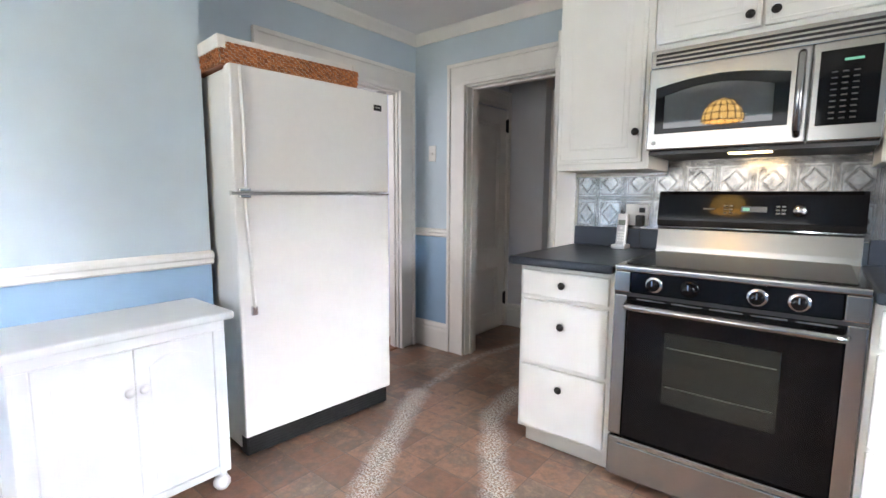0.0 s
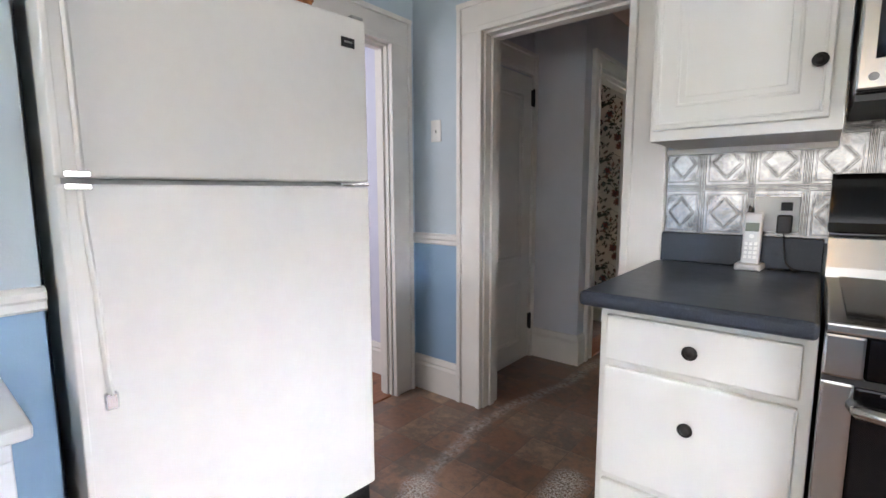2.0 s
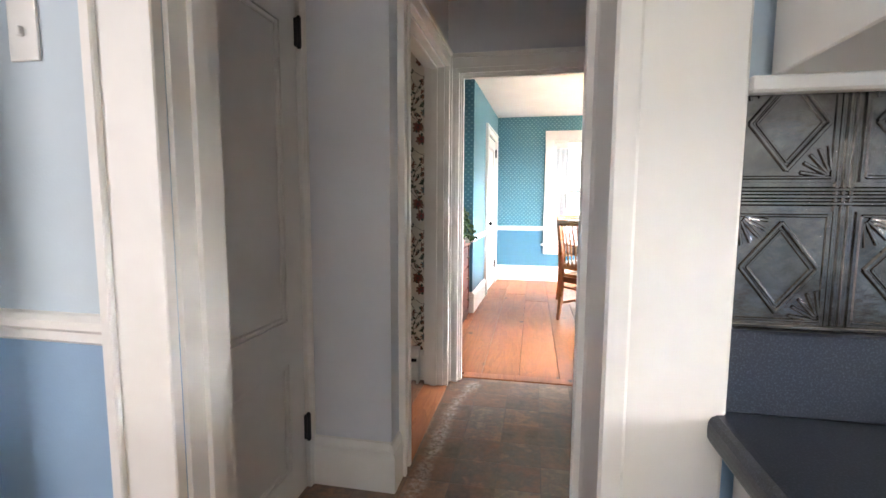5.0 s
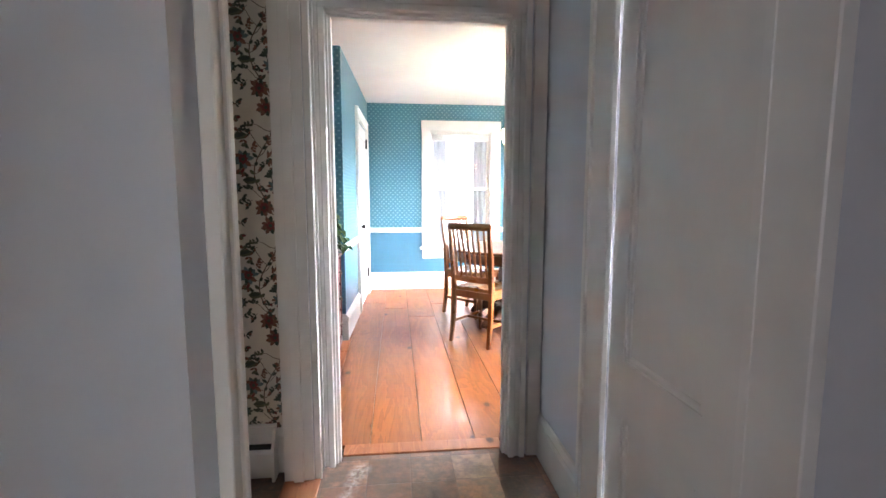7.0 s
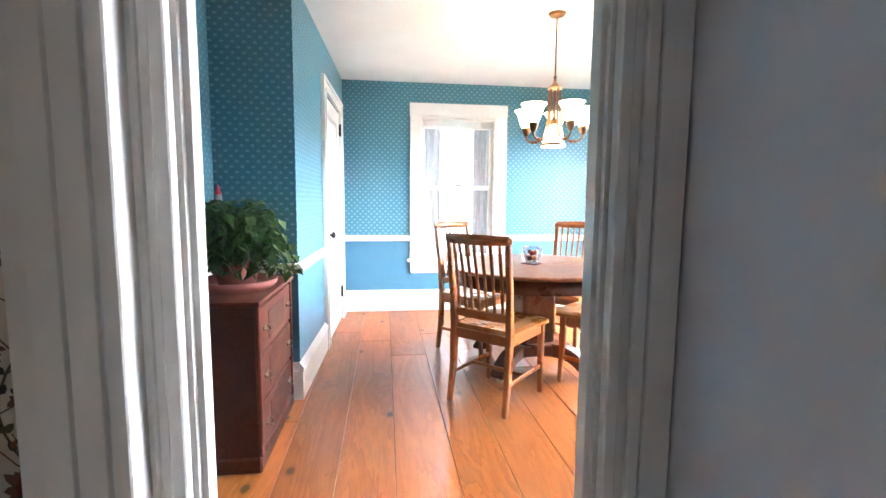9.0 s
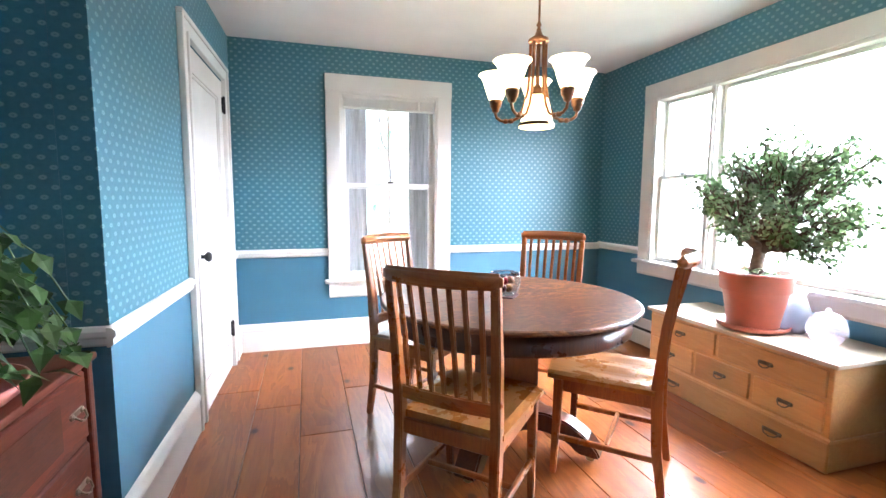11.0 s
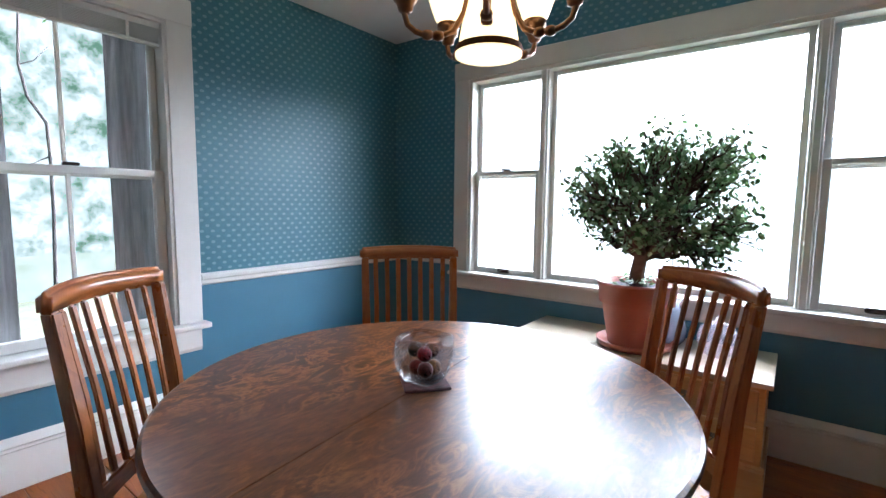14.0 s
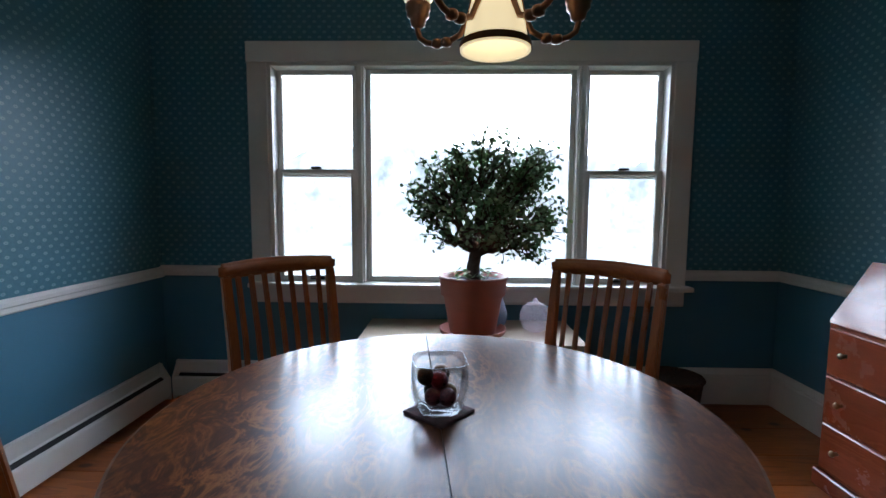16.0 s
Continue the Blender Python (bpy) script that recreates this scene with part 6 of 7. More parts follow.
def tin_tile(w, h, cut=None):
    """One pressed square: border ribs, a raised diamond and fans in two corners."""
    bm = bmesh.new()
    quad_box(bm, 0, w, 0.0, 0.002, 0, h)
    i = 0.005
    for a, b in (((i, i), (w - i, i)), ((w - i, i), (w - i, h - i)), ((w - i, h - i), (i, h - i)), ((i, h - i), (i, i))):
        bead(bm, a, b, 0.0022)
    cx, cz = w / 2, h / 2
    for k, q in ((0.40, 0.0032), (0.33, 0.002)):
        c = [(cx, cz - h * k), (cx + w * k, cz), (cx, cz + h * k), (cx - w * k, cz)]
        for a, b in zip(c, c[1:] + c[:1]):
            bead(bm, a, b, q)
    for ox, oz, sx, sz in ((i, h - i, 1, -1), (w - i, i, -1, 1)):
        for n in range(5):
            a = radians(9 + 18 * n)
            bead(bm, (ox + sx * 0.008 * math.cos(a), oz + sz * 0.008 * math.sin(a)), (ox + sx * 0.036 * math.cos(a), oz + sz * 0.036 * math.sin(a)), 0.0026)
    if cut:
        bmesh.ops.bisect_plane(bm, geom=bm.verts[:] + bm.edges[:] + bm.faces[:], plane_co=(0, 0, cut), plane_no=(0, 0, 1), clear_outer=True)
    d = bpy.data.meshes.new("tin_tile")
    bm.to_mesh(d)
    bm.free()
    d.materials.append(tin)
    return d


back = thing("tin_backsplash", "pressed tin backsplash tiles with raised diamonds", "backsplash", pose(0, 0, 0))
part("sheet", box(-0.66, 0.60, 2.160, 2.169, 1.0, 1.47), tin, back)
part("sheet", box(-1.124, -0.66, 2.160, 2.169, 1.0, 1.29), tin, back)
TW, TH = 0.113, 0.133
tile_mesh, cut_mesh = tin_tile(TW, TH), tin_tile(TW, TH, 0.104)
for c in range(12):
    for r in range(3):
        if c < 4 and r == 2:
            continue
        o = new("tile", cut_mesh if c < 4 and r == 1 else tile_mesh)
        o.parent = back
        o.location = (-1.137 + 0.1415 * c, 2.157, 1.019 + 0.1665 * r)
        if c == 0:
            o.scale = (0.9, 1, 1)
            o.location.x = -1.122
for c in range(12):
    bm = bmesh.new()
    for k in range(3):
        x = -1.137 + 0.1415 * c + TW + 0.0065 + k * 0.0075
        bead(bm, (x, 1.016), (x, 1.29 if c < 3 else 1.47), 0.003, 2.160)
    part("rib", bm, tin, back)
for r in range(2):
    bm = bmesh.new()
    for k in range(3):
        z = 1.019 + 0.1665 * r + TH + 0.009 + k * 0.008
        bead(bm, (-1.122 if r == 0 else -0.66, z), (0.6, z), 0.003, 2.159)
    part("rib", bm, tin, back)
part("edge_strip", box(-1.123, 0.6, 2.149, 2.16, 1.0145, 1.019, 0.001), tin, back)

# outlet, plug and telephone
plate_white = paint("plate_plastic", (0.72, 0.71, 0.68), 0.35, 0.02, 0.0, 10, False)
outlet = thing("outlet_plate", "white double wall plate with one dark socket", "outlet", pose(-0.795, 2.1565, 1.085, 0, 0, 0))
part("plate", box(-0.058, 0.058, -0.006, 0, -0.055, 0.055, 0.003, 2), plate_white, outlet)
part("socket", box(0.01, 0.04, -0.008, -0.005, 0.012, 0.038, 0.005, 2), rubber, outlet, "dark socket")
adapter = thing("power_adapter", "black plug-in power adapter with cord", "adapter", pose(-0.772, 2.149, 1.058))
part("housing", box(-0.019, 0.019, -0.04, 0, -0.03, 0.026, 0.006, 2), rubber, adapter)
part("cord", tube([(0, -0.02, -0.03), (0.004, -0.03, -0.07), (0.012, -0.045, -0.12), (0.035, -0.06, -0.142), (0.05, -0.04, -0.142), (0.02, -0.02, -0.142), (-0.03, -0.05, -0.142)], 0.0022, 6), rubber, adapter)
silver = paint("silver_plastic", (0.52, 0.52, 0.51), 0.35, 0.03, 0.02, 20, False, 0.3)
phone = thing("cordless_phone", "silver cordless telephone upright in its cradle", "telephone", pose(-0.85, 2.085, 0.912, 0, 0, -4))
part("cradle", box(-0.036, 0.036, -0.04, 0.04, 0, 0.022, 0.008, 3), silver, phone)
lean = pose(0, 0.0, 0.015, -8)
hs = part("handset", box(-0.025, 0.025, -0.012, 0.014, 0, 0.165, 0.008, 3, lean), silver, phone)
part("screen", box(-0.018, 0.018, -0.0135, -0.011, 0.105, 0.132, 0.001, 1, lean), paint("lcd", (0.16, 0.18, 0.15), 0.25, 0.02, 0), hs, "small grey display")
part("aerial", lathe([(0.005, 0.16), (0.005, 0.185), (0.0, 0.188)], 10, lean @ pose(-0.014, 0.004, 0)), rubber, hs)
for r in range(4):
    for c in range(3):
        part("key", box(-0.017 + c * 0.0125, -0.0075 + c * 0.0125, -0.0138, -0.011, 0.02 + r * 0.014, 0.03 + r * 0.014, 0.001, 1, lean), plate_white, hs)
part("round_key", lathe([(0.007, 0), (0.007, 0.003), (0, 0.003)], 12, lean @ pose(0, -0.0115, 0.09, 90)), plate_white, hs)
switch = thing("light_switch", "white wall plate with toggle switch", "switch", pose(-2.337, KN - 0.0005, 1.488))
part("plate", box(-0.035, 0.035, -0.006, 0, -0.058, 0.058, 0.003, 2), plate_white, switch)
part("toggle", box(-0.005, 0.005, -0.016, -0.005, -0.012, 0.006, 0.002), plate_white, switch)

# ---- range ----
ss = steel("brushed_steel", (0.36, 0.352, 0.34), 0.22, "X")
gloss_black = dark_glass("black_glass", (0.003, 0.003, 0.0035), 0.2, 0.06)
button_grey = paint("button_print", (0.12, 0.12, 0.12), 0.5, 0.05, 0.0)
rg = thing("range", "stainless steel electric range with black glass oven door", "range", pose(0, 0, 0))
RX0, RX1 = -0.665, 0.079
part("body", box(RX0 + 0.002, RX1 - 0.002, 1.515, 2.13, 0.045, 0.895, 0.004), paint("range_side_enamel", (0.05, 0.05, 0.05), 0.5), rg)
part("cooktop_frame", box(RX0, RX1, 1.458, 2.125, 0.895, 0.917, 0.006, 3), ss, rg, "steel cooktop rim")
part("cooktop", box(RX0 + 0.03, RX1 - 0.03, 1.51, 2.06, 0.9175, 0.921, 0.001), gloss_black, rg, "black ceramic glass cooktop")
pn = part("control_panel", box(RX0 + 0.06, RX1 - 0.06, 1.468, 1.52, 0.812, 0.894, 0.004), gloss_black, rg, "black glass knob panel")
for x0, x1 in ((RX0, RX0 + 0.0595), (RX1 - 0.0595, RX1)):
    part("panel_end", box(x0, x1, 1.463, 1.52, 0.812, 0.894, 0.005, 2), ss, rg)
for fx in (0.146, 0.265, 0.466, 0.576):
    x = RX0 + fx
    k = part("knob_ring", lathe([(0.031, 0), (0.031, 0.005), (0.026, 0.008), (0.0, 0.008)], 28, pose(x, 1.468, 0.853, 90)), chrome if fx != 0.265 else gloss_black, pn, "steel dial ring", True)
    part("knob", lathe([(0.0225, 0.0), (0.021, 0.022), (0.017, 0.026), (0, 0.026)], 24, pose(x, 1.461, 0.853, 90)), gloss_black, k, "", True)
    part("pointer", box(x - 0.002, x + 0.002, 1.4335, 1.436, 0.853, 0.872), chrome, k)
part("vent_gap", box(RX0, RX1, 1.475, 1.53, 0.797, 0.811), slot_black, rg)
dr = part("oven_door", box(RX0 + 0.05, RX1 - 0.05, 1.474, 1.515, 0.226, 0.796, 0.005, 2), gloss_black, rg, "black glass oven door")
for x0, x1 in ((RX0, RX0 + 0.05), (RX1 - 0.05, RX1)):
    part("door_side_trim", box(x0, x1, 1.469, 1.516, 0.226, 0.802, 0.006, 2), ss, dr)
part("oven_window", box(RX0 + 0.19, RX1 - 0.2, 1.4715, 1.475, 0.40, 0.68, 0.0015), dark_glass("oven_window_glass", (0.014, 0.015, 0.011), 0.5, 0.03), dr, "smoked oven window")
for z in (0.47, 0.62):
    part("oven_rack", box(RX0 + 0.2, RX1 - 0.21, 1.4705, 1.4718, z, z + 0.003), paint("rack_steel", (0.10, 0.10, 0.085), 0.4), dr)
for k in range(5):
    part("vent_slit", box(RX0 + 0.085 + k * 0.122, RX0 + 0.185 + k * 0.122, 1.4715, 1.476, 0.786, 0.792, 0.001), ss, dr, "thin bright vent slit")
hb = tube([(RX0 + 0.05, 1.478, 0.762), (RX0 + 0.058, 1.435, 0.764), (RX0 + 0.09, 1.43, 0.764), (RX1 - 0.09, 1.43, 0.764), (RX1 - 0.058, 1.435, 0.764), (RX1 - 0.05, 1.478, 0.762)], 0.014, 12)
part("door_handle", hb, ss, dr, "long steel bar handle", True)
dw = part("warming_drawer", box(RX0, RX1, 1.468, 1.515, 0.05, 0.217, 0.008, 3), ss, rg, "steel storage drawer front")
part("drawer_groove", box(RX0 + 0.04, RX1 - 0.04, 1.461, 1.469, 0.186, 0.196, 0.003, 2), ss, dw)
bg = part("backguard", strip([(0.0, 0.917), (0.075, 0.917), (0.07, 0.945), (0.052, 1.03), (0.052, 1.04), (0.0, 1.04)], "x", RX0, RX1, 2.115, -1), ss, rg, "sloped steel backguard")
part("backguard_lip", tube([(RX0, 2.058, 1.038), (RX1, 2.058, 1.038)], 0.011, 10), ss, bg, "", True)
ct = part("clock_panel", strip([(0.0, 1.045), (0.072, 1.045), (0.066, 1.07), (0.05, 1.19), (0.04, 1.205), (0.0, 1.205)], "x", RX0 - 0.004, RX1 + 0.004, 2.115, -1), gloss_black, rg, "black control panel with display")
m_led, t_led, b_led = nodes_of("green_display")
b_led.inputs["Base Color"].default_value = (0.01, 0.02, 0.015, 1)
b_led.inputs["Emission Color"].default_value = (0.3, 0.9, 0.6, 1)
b_led.inputs["Emission Strength"].default_value = 0.22
part("display", box(-0.33, -0.235, 2.048, 2.056, 1.115, 1.14, 0.001), paint("display_glass", (0.03, 0.035, 0.04), 0.15), ct)
part("digits", box(-0.323, -0.298, 2.0465, 2.0482, 1.121, 1.134), m_led, ct, "faint green clock digits")
part("name_bar", box(-0.475, -0.43, 2.0485, 2.0555, 1.123, 1.129), button_grey, ct)
for i in range(3):
    for j in range(2):
        part("button", box(-0.395 + j * 0.02, -0.382 + j * 0.02, 2.0485, 2.056, 1.108 + i * 0.015, 1.114 + i * 0.015), button_grey, ct)
        part("button", box(-0.205 + j * 0.02, -0.192 + j * 0.02, 2.0485, 2.056, 1.108 + i * 0.015, 1.114 + i * 0.015), button_grey, ct)
part("clock_dial", lathe([(0.025, 0), (0.025, 0.006), (0.02, 0.02), (0, 0.02)], 24, pose(-0.125, 2.056, 1.125, 90)), ss, ct, "steel timer dial", True)

# ---- microwave over the range ----
key_grey = paint("key_print", (0.05, 0.05, 0.05), 0.5, 0.05, 0.0)
mw = thing("microwave_oven", "stainless over-range microwave oven with black glass door", "microwave", pose(0, 0, 0))
MX0, MX1, MY = -0.652, 0.077, 1.745
part("case", box(MX0, MX1, MY + 0.03, 2.155, 1.368, 1.775, 0.004), ss, mw)
part("underside", box(MX0 + 0.004, MX1 - 0.004, MY + 0.02, 2.15, 1.355, 1.3685), paint("mw_under", (0.06, 0.06, 0.06), 0.5), mw)
gr = part("vent_panel", box(MX0, MX1, MY, MY + 0.031, 1.703, 1.775, 0.004, 2), ss, mw, "steel vent strip")
for k in range(3):
    part("vent_slot", box(MX0 + 0.02, MX1 - 0.02, MY - 0.0015, MY + 0.004, 1.716 + k * 0.017, 1.725 + k * 0.017), slot_black, gr)
door = part("door", box(MX0, MX0 + 0.53, MY - 0.012, MY + 0.029, 1.372, 1.70, 0.006, 2), ss, mw, "steel door frame")
bm = bmesh.new()
n, zb, zt = 12, 1.437, 1.622
xa, xb = MX0 + 0.03, MX0 + 0.475
ring = [(xa, zb), (xb, zb)] + [(xb + (xa - xb) * i / n, zt + 0.028 * math.sin(math.pi * i / n)) for i in range(n + 1)]
f = bm.faces.new([bm.verts.new((x, MY - 0.012, z)) for x, z in ring])
ext = bmesh.ops.extrude_face_region(bm, geom=[f])
for v in ext["geom"]:
    if isinstance(v, bmesh.types.BMVert):
        v.co.y -= 0.002
bmesh.ops.recalc_face_normals(bm, faces=bm.faces[:])
part("door_glass", bm, gloss_black, door, "black glass with arched window")
bm = bmesh.new()
ring = [(xa + 0.035, zb + 0.02), (xb - 0.045, zb + 0.02)] + [(xb - 0.045 + (xa - xb + 0.08) * i / n, zt - 0.035 + 0.03 * math.sin(math.pi * i / n)) for i in range(n + 1)]
f = bm.faces.new([bm.verts.new((x, MY - 0.0145, z)) for x, z in ring])
bmesh.ops.recalc_face_normals(bm, faces=bm.faces[:])
ext = bmesh.ops.extrude_face_region(bm, geom=[f])
for v in ext["geom"]:
    if isinstance(v, bmesh.types.BMVert):
        v.co.y -= 0.0008
bmesh.ops.recalc_face_normals(bm, faces=bm.faces[:])
part("window", bm, dark_glass("mw_window", (0.05, 0.05, 0.05), 0.8), door, "grey viewing window")
part("door_handle", tube([(MX0 + 0.503, MY - 0.01, 1.40), (MX0 + 0.503, MY - 0.045, 1.415), (MX0 + 0.503, MY - 0.05, 1.54), (MX0 + 0.503, MY - 0.045, 1.665), (MX0 + 0.503, MY - 0.01, 1.68)], 0.012, 10), ss, door, "vertical steel bar handle", True)
kp = part("keypad_panel", box(MX0 + 0.532, MX1, MY - 0.012, MY + 0.029, 1.372, 1.70, 0.006, 2), ss, mw)
part("keypad", box(MX0 + 0.552, MX1 - 0.02, MY - 0.0145, MY - 0.01, 1.425, 1.672, 0.002), gloss_black, kp, "black keypad")
part("clock", box(MX0 + 0.615, MX1 - 0.065, MY - 0.0153, MY - 0.0142, 1.632, 1.64), m_led, kp, "green clock digits")
for r in range(9):
    for c in range(3):
        part("key", box(MX0 + 0.585 + c * 0.028, MX0 + 0.601 + c * 0.028, MY - 0.0152, MY - 0.0143, 1.445 + r * 0.019, 1.4495 + r * 0.019), key_grey, kp)
part("emblem", lathe([(0.009, 0), (0.009, 0.002), (0, 0.002)], 16, pose(MX0 + 0.03, MY - 0.012, 1.40, 90)), gasket, mw)
m_lamp, t_lamp, b_lamp = nodes_of("hood_lamp")
b_lamp.inputs["Emission Color"].default_value = (1.0, 0.72, 0.38, 1)
b_lamp.inputs["Emission Strength"].default_value = 4.0
part("hood_lamp", box(-0.36, -0.22, 1.80, 1.86, 1.351, 1.3552), m_lamp, mw, "lit warm hood lamp")
d = bpy.data.lights.new("hood_light", "AREA")
d.shape, d.size, d.size_y, d.energy, d.color = "RECTANGLE", 0.14, 0.06, 0.8, (1.0, 0.70, 0.36)
new("hood_light", d).matrix_world = look((-0.29, 1.83, 1.348), (-0.29, 1.86, 0.9))

# ---- wall cabinets ----
def ring_frame(x0, x1, z0, z1, w, y0, y1):
    """A mitred moulding round a rectangle, its front narrower than its foot."""
    bm = bmesh.new()
    loops = []
    for o, y in ((0, y1), (w * 0.3, y0), (w * 0.7, y0), (w, y1)):
        loops.append([bm.verts.new(c) for c in ((x0 + o, y, z0 + o), (x1 - o, y, z0 + o), (x1 - o, y, z1 - o), (x0 + o, y, z1 - o))])
    for a, b in zip(loops, loops[1:]):
        for k in range(4):
            bm.faces.new((a[k], a[(k + 1) % 4], b[(k + 1) % 4], b[k]))
    bmesh.ops.recalc_face_normals(bm, faces=bm.faces[:])
    return bm


def wall_cabinet(label, x0, x1, z0, z1, doors, knob_at):
    c = thing("wall_cabinet", label, "cabinet", pose(0, 0, 0))
    part("body", box(x0, x1, 1.822, 2.155, z0, z1, 0.002), white_cab, c)
    for (a, b), kx in zip(doors, knob_at):
        d = part("door", box(a, b, 1.802, 1.823, z0 + 0.03, z1 - 0.03, 0.004, 2), white_cab, c)
        i = 0.058
        part("panel_moulding", ring_frame(a + i, b - i, z0 + 0.03 + i, z1 - 0.03 - i, 0.012, 1.8008, 1.8025), white_cab, d)
        part("raised_panel", box(a + i + 0.026, b - i - 0.026, 1.8002, 1.803, z0 + 0.056 + i, z1 - 0.056 - i, 0.0018), white_cab, d)
        part("edge_bead", ring_frame(a + 0.012, b - 0.012, z0 + 0.042, z1 - 0.042, 0.008, 1.8006, 1.8025), white_cab, d)
        knob(d, kx[0], 1.802, kx[1])
    return c


wall_cabinet("white painted wall cabinet with one raised-panel door", -1.095, -0.662, 1.302, 2.27, ((-1.085, -0.69),), ((-0.715, 1.462),))
wall_cabinet("white painted two-door cabinet above the microwave", -0.66, 0.083, 1.785, 2.27, ((-0.645, -0.285), (-0.275, 0.07)), ((-0.32, 1.86), (-0.24, 1.86)))
wall_cabinet("white painted wall cabinet beside the microwave", 0.085, 0.6, 1.302, 2.27, ((0.1, 0.585),), ((0.13, 1.462),))
struct("trim_under_cabinet", box(-1.122, -0.662, 2.135, 2.156, 1.283, 1.3015, 0.003), white_trim, "white wooden strip above the tin tiles", "trim")

# pendant lamp with a shell shade over the kitchen
shell_m, t_sh, b_sh = nodes_of("amber_shell")
b_sh.inputs["Base Color"].default_value = (0.8, 0.5, 0.15, 1)
b_sh.inputs["Emission Color"].default_value = (1.0, 0.60, 0.16, 1)
b_sh.inputs["Emission Strength"].default_value = 5.0
pend = thing("pendant_lamp", "amber capiz-shell dome pendant lamp, lit", "lamp", pose(-0.78, -0.9, 0))
part("canopy", lathe([(0.0, K_CEIL), (0.06, K_CEIL), (0.05, K_CEIL - 0.025), (0, K_CEIL - 0.03)], 20), brass, pend, "", True)
part("chain", tube([(0, 0, K_CEIL - 0.02), (0, 0, 2.02)], 0.006, 8), brass, pend)
prof = [(0.02, 2.03), (0.08, 2.0), (0.13, 1.95), (0.155, 1.89), (0.16, 1.83), (0.155, 1.83)]
sh = part("shade", lathe(prof, 16, None, False), shell_m, pend, "glowing amber shell panels")
bm = bmesh.new()
for k in range(16):
    a = 2 * math.pi * k / 16
    tube([(r * 1.01 * math.cos(a), r * 1.01 * math.sin(a), z) for r, z in prof[:5]], 0.005, 5, bm)
for r, z in ((0.08, 2.0), (0.13, 1.95), (0.155, 1.89), (0.161, 1.83)):
    tube([(r * 1.01 * math.cos(2 * math.pi * k / 24), r * 1.01 * math.sin(2 * math.pi * k / 24), z) for k in range(25)], 0.005, 5, bm)
part("cames", bm, brass, sh, "dark metal cames between the shells")

# ---- lavender room: hanging quilt and knob ----
def quilt_mat():
    m, t, b = nodes_of("zigzag_quilt")
    v = coords(t)
    sep = t.nodes.new("ShaderNodeSeparateXYZ")
    t.links.new(v, sep.inputs[0])
    tri = calc(t, "MULTIPLY", calc(t, "PINGPONG", sep.outputs[0], 0.052), 1.55)
    zz = calc(t, "DIVIDE", calc(t, "ADD", sep.outputs[2], tri), 0.205)
    band = calc(t, "LESS_THAN", calc(t, "FRACT", zz), 0.48)
    which = calc(t, "MODULO", calc(t, "FLOOR", zz), 2.0)
    v2 = t.nodes.new("ShaderNodeMapping")
    v2.inputs["Scale"].default_value = (1, 1, 9)
    t.links.new(v, v2.inputs[0])
    thread = noisy(t, v2.outputs[0], 60, 3, 0.7)
    dark = mixed(t, thread, (0.035, 0.04, 0.06), (0.12, 0.13, 0.16))
    grey = mixed(t, ramp(t, thread, [(0.42, (0, 0, 0)), (0.58, (1, 1, 1))]), (0.22, 0.25, 0.27), (0.66, 0.67, 0.68))
    col = mixed(t, calc(t, "MULTIPLY", band, 1.0), (0.76, 0.76, 0.77), mixed(t, which, dark, grey))
    t.links.new(col, b.inputs["Base Color"])
    b.inputs["Roughness"].default_value = 0.9
    bumped(t, b, noisy(t, v, 90, 3), 0.5, 0.004)
    return m


LY = 2.31
quilt = thing("hanging_quilt", "white quilt with navy and grey zigzag stripes", "quilt", pose(0, 0, 0))
bm = bmesh.new()
nx, nz = 24, 20
QX0, QX1, QZ0, QZ1 = -4.15, -3.24, 0.30, 1.95
g = [[bm.verts.new((QX0 + (QX1 - QX0) * i / nx, LY - 0.018 - 0.006 * math.sin(i * 0.9 + j * 0.15), QZ0 + (QZ1 - QZ0) * j / nz)) for i in range(nx + 1)] for j in range(nz + 1)]
for j in range(nz):
    for i in range(nx):
        bm.faces.new((g[j][i], g[j][i + 1], g[j + 1][i + 1], g[j + 1][i]))
ext = bmesh.ops.extrude_face_region(bm, geom=bm.faces[:])
for v in ext["geom"]:
    if isinstance(v, bmesh.types.BMVert):
        v.co.y += 0.01
bmesh.ops.recalc_face_normals(bm, faces=bm.faces[:])
part("cloth", bm, quilt_mat(), quilt)
part("binding", box(QX1 - 0.002, QX1 + 0.012, LY - 0.026, LY - 0.004, QZ0, QZ1, 0.003), paint("navy_binding", (0.04, 0.045, 0.065), 0.9), quilt, "dark navy edge binding")
bm = bmesh.new()
hub = bm.verts.new((0, 0, 0))
rim = [bm.verts.new((math.sin(math.pi * k / 8) * (0.15 if k % 2 == 0 else 0.065), 0, math.cos(math.pi * k / 8) * (0.15 if k % 2 == 0 else 0.065))) for k in range(16)]
for k in range(16):
    bm.faces.new((hub, rim[k], rim[(k + 1) % 16]))
ext = bmesh.ops.extrude_face_region(bm, geom=bm.faces[:])
for v in ext["geom"]:
    if isinstance(v, bmesh.types.BMVert):
        v.co.y += 0.004
bmesh.ops.recalc_face_normals(bm, faces=bm.faces[:])
bm.transform(pose(-3.42, LY - 0.031, 1.655))
part("star_patch", bm, paint("navy_patch", (0.05, 0.055, 0.075), 0.9, 0.3, 0.4, 60), quilt, "dark navy eight-pointed star patch")
kn = thing("rotary_dimmer", "round brushed metal dimmer on the lavender wall", "dimmer", pose(-2.965, LY, 1.33))
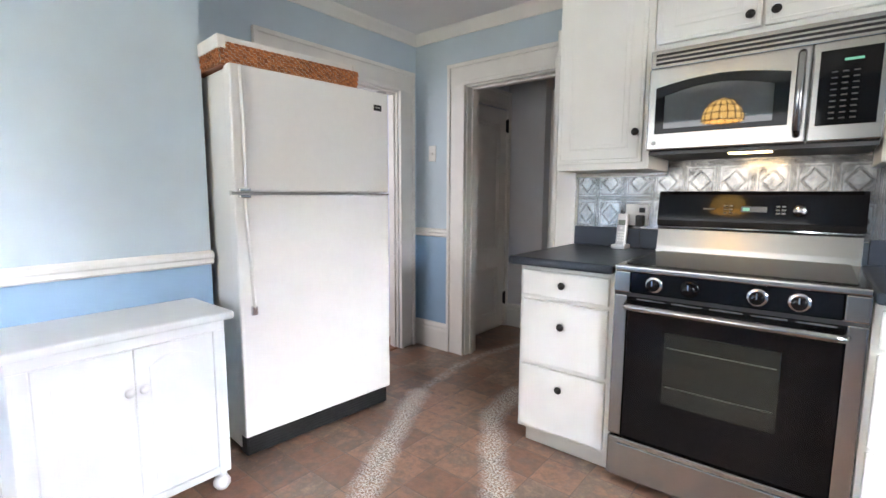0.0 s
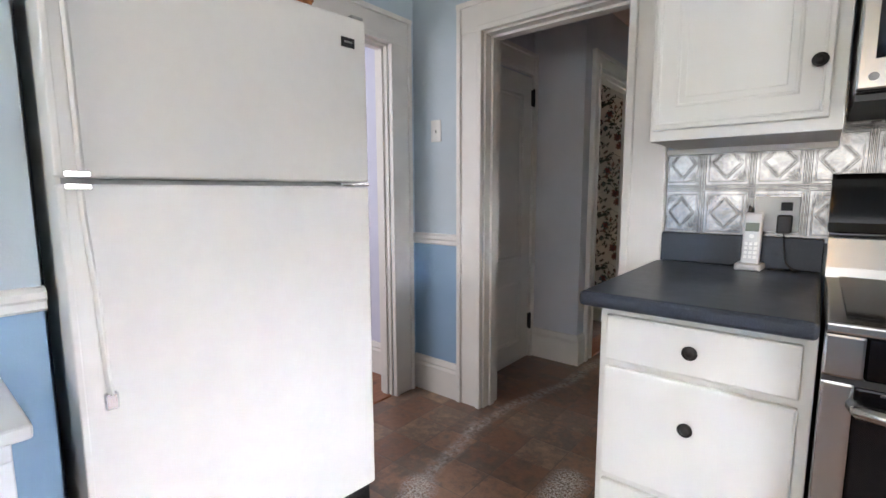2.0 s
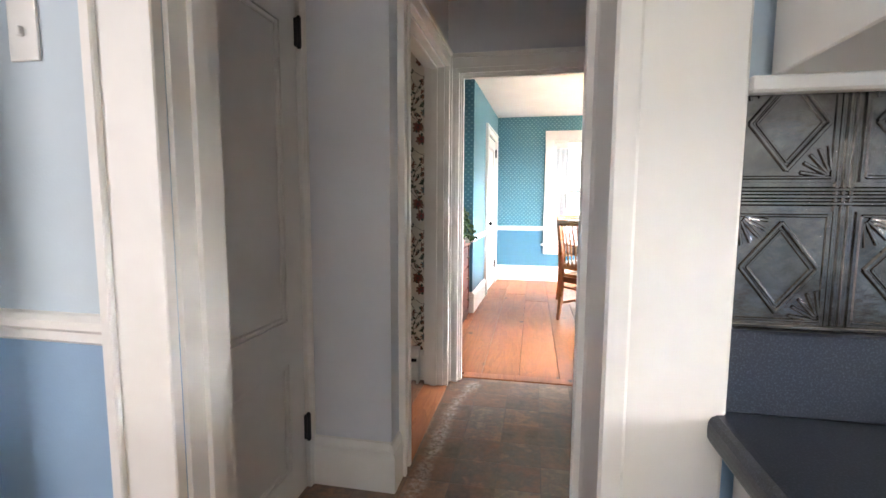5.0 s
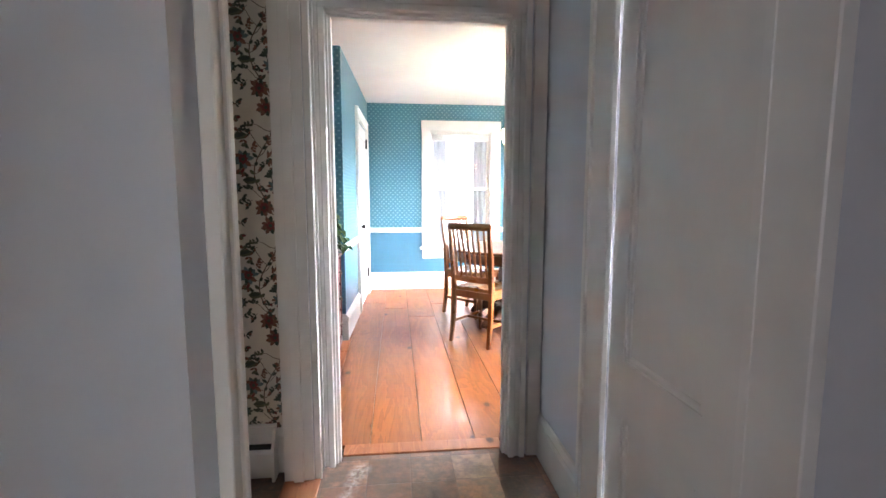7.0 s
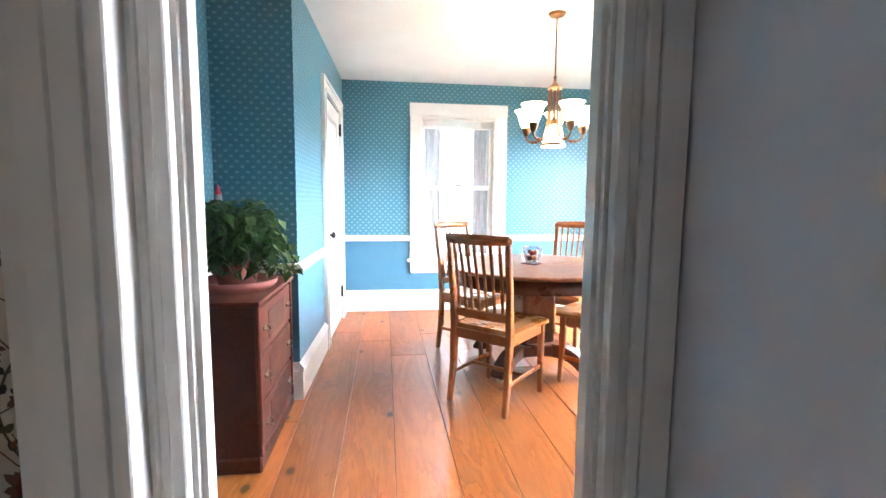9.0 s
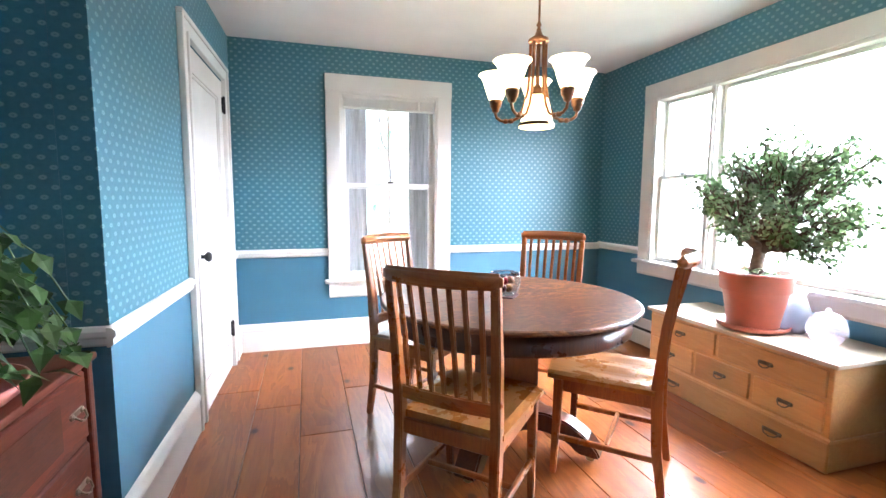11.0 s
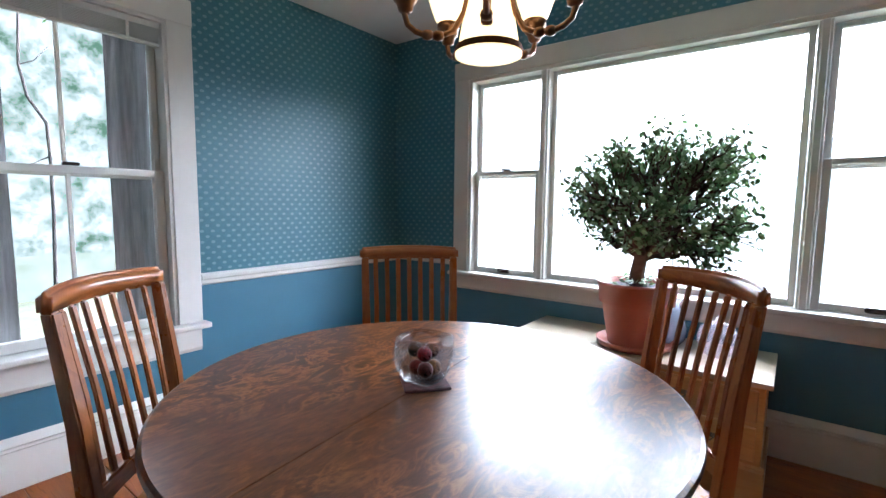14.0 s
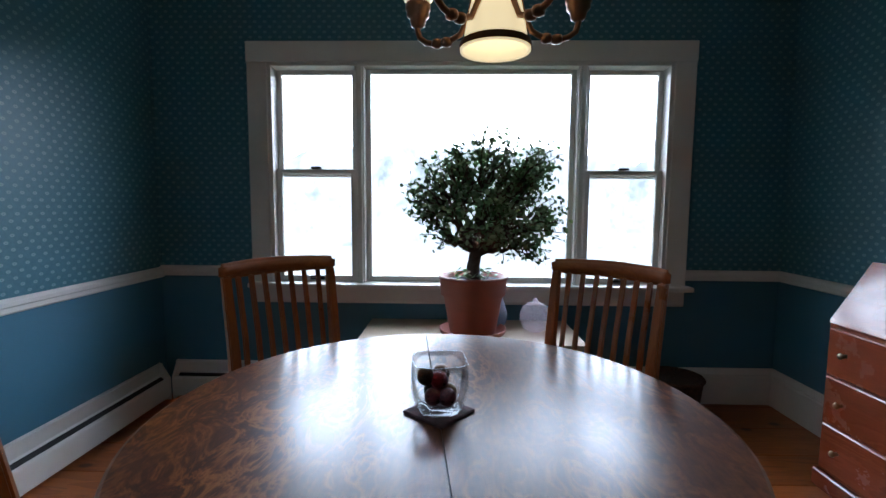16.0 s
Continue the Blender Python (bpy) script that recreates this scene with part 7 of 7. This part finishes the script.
part("rosette", lathe([(0.027, 0), (0.027, 0.004), (0.02, 0.007), (0, 0.007)], 20, pose(0, 0, 0, 90)), chrome, kn, "", True)
part("grip", lathe([(0.01, 0.005), (0.009, 0.02), (0.024, 0.03), (0.028, 0.042), (0.02, 0.054), (0, 0.057)], 20, pose(0, 0, 0, 90)), brass, kn, "", True)

# ---- printed flowers of the washroom wallpaper ----
INKS = [paint("ink_stem", (0.14, 0.085, 0.05), 0.6, 0.2, 0), paint("ink_leaf", (0.045, 0.06, 0.04), 0.6, 0.3, 0), paint("ink_red", (0.17, 0.03, 0.028), 0.6, 0.25, 0), paint("ink_teal", (0.12, 0.165, 0.165), 0.6, 0.25, 0), paint("ink_brown", (0.20, 0.085, 0.05), 0.6, 0.2, 0), paint("ink_olive", (0.10, 0.105, 0.06), 0.6, 0.25, 0)]
FACE = 4.3992
UNIT_W, UNIT_H = 0.435, 0.475


def print_unit(seed):
    """One repeat of the print: winding stems with blossoms, broad leaves and small sprigs."""
    rng = random.Random(seed)
    shapes = []

    def blade(x, z, a, ln, wd, ink):
        ca, sa = math.cos(a), math.sin(a)
        pts = [(0, 0), (0.3, 0.5), (0.7, 0.42), (1, 0), (0.7, -0.42), (0.3, -0.5)]
        shapes.append((ink, [(x + ln * u * ca - wd * v * sa, z + ln * u * sa + wd * v * ca) for u, v in pts]))

    def stem(pts, w):
        for (x0, z0), (x1, z1) in zip(pts, pts[1:]):
            d = math.hypot(x1 - x0, z1 - z0) or 1
            nx, nz = -(z1 - z0) / d * w, (x1 - x0) / d * w
            shapes.append((0, [(x0 + nx, z0 + nz), (x1 + nx, z1 + nz), (x1 - nx, z1 - nz), (x0 - nx, z0 - nz)]))

    def bloom(x, z, r, outer, inner):
        n = rng.choice((8, 9, 10))
        for k in range(n):
            a = 2 * math.pi * k / n + rng.uniform(-0.15, 0.15)
            blade(x + 0.25 * r * math.cos(a), z + 0.25 * r * math.sin(a), a, r * rng.uniform(0.75, 1.0), r * 0.5, (outer, outer, 1, outer, 4)[k % 5])
        for k in range(7):
            blade(x, z, 2 * math.pi * k / 7 + 0.2, r * rng.uniform(0.5, 0.66), r * 0.4, inner)
        for k in range(5):
            blade(x, z, 2 * math.pi * k / 5, r * 0.24, r * 0.2, 1)

    def sprig(x, z, a, ln):
        pts = [(x + ln * u * math.cos(a + 0.5 * u), z + ln * u * math.sin(a + 0.5 * u)) for u in (0, 0.35, 0.7, 1)]
        stem(pts, 0.0011)
        ink = rng.choice((1, 1, 5, 1, 4))
        for q, (px, pz) in enumerate(pts[1:]):
            for s in (-1, 1):
                blade(px, pz, a + s * rng.uniform(0.5, 1.1), rng.uniform(0.012, 0.022), rng.uniform(0.007, 0.012), ink if rng.random() < 0.65 else rng.choice((1, 4)))
        blade(pts[-1][0], pts[-1][1], a + 0.4, rng.uniform(0.014, 0.022), 0.011, rng.choice((2, 4, 1, 1)))

    heads = []
    for ox, ph in ((0.09, 0.0), (0.31, 2.4)):
        main = [(ox + 0.05 * math.sin(2 * math.pi * i / 14 + ph), UNIT_H * i / 14) for i in range(15)]
        stem(main, 0.0024)
        for i in range(14):
            x, z = main[i]
            s = 1 if i % 2 else -1
            a = (0.6 if s > 0 else math.pi - 0.6) + rng.uniform(-0.4, 0.4)
            ln = rng.uniform(0.045, 0.075)
            tip = (x + ln * math.cos(a), z + ln * math.sin(a))
            stem([(x, z), (x + 0.5 * ln * math.cos(a) , z + 0.5 * ln * math.sin(a) - 0.006), tip], 0.0014)
            if i % 3 == 0:
                heads.append((tip, i, s))
            else:
                sprig(tip[0], tip[1], a + rng.uniform(-0.3, 0.3), rng.uniform(0.03, 0.045))
            blade(x, z, a + s * 1.6, rng.uniform(0.02, 0.034), 0.014, rng.choice((1, 5, 1)))
    for _ in range(62):
        sprig(rng.uniform(0, UNIT_W), rng.uniform(0, UNIT_H), rng.uniform(0, 6.28), rng.uniform(0.022, 0.036))
    for k in range(5):
        x, z, a = rng.uniform(0, UNIT_W), rng.uniform(0, UNIT_H), rng.uniform(-0.4, 0.4)
        blade(x, z, a, 0.06, 0.032, 5)
        blade(x + 0.004, z, a + 0.1, 0.05, 0.016, 1)
    for (tip, i, s) in heads:
        big = i % 6 == 0
        bloom(tip[0], tip[1], 0.036 if big else 0.024, (3 if i % 4 else 4) if big else rng.choice((3, 1, 4)), 2 if big else rng.choice((2, 4, 3)))
    return shapes


bm = bmesh.new()
for cx in range(3):
    for cz in range(5):
        for k, (ink, pts) in enumerate(print_unit(31)):
            y = FACE - 0.000002 * k
            f = bm.faces.new([bm.verts.new((-1.93 - UNIT_W * (cx + 1) + px, y, 0.16 + UNIT_H * cz + pz)) for px, pz in pts])
            f.material_index = ink
bmesh.ops.delete(bm, geom=[v for v in bm.verts if v.co.z > 2.35 or v.co.x > -2.012], context="VERTS")
bmesh.ops.recalc_face_normals(bm, faces=bm.faces[:])
pr = mesh_ob("printed_flowers", bm, INKS)
pr.parent = WASH
tagged(pr, "printed vines, red blossoms and dark leaves", kind="stuff")
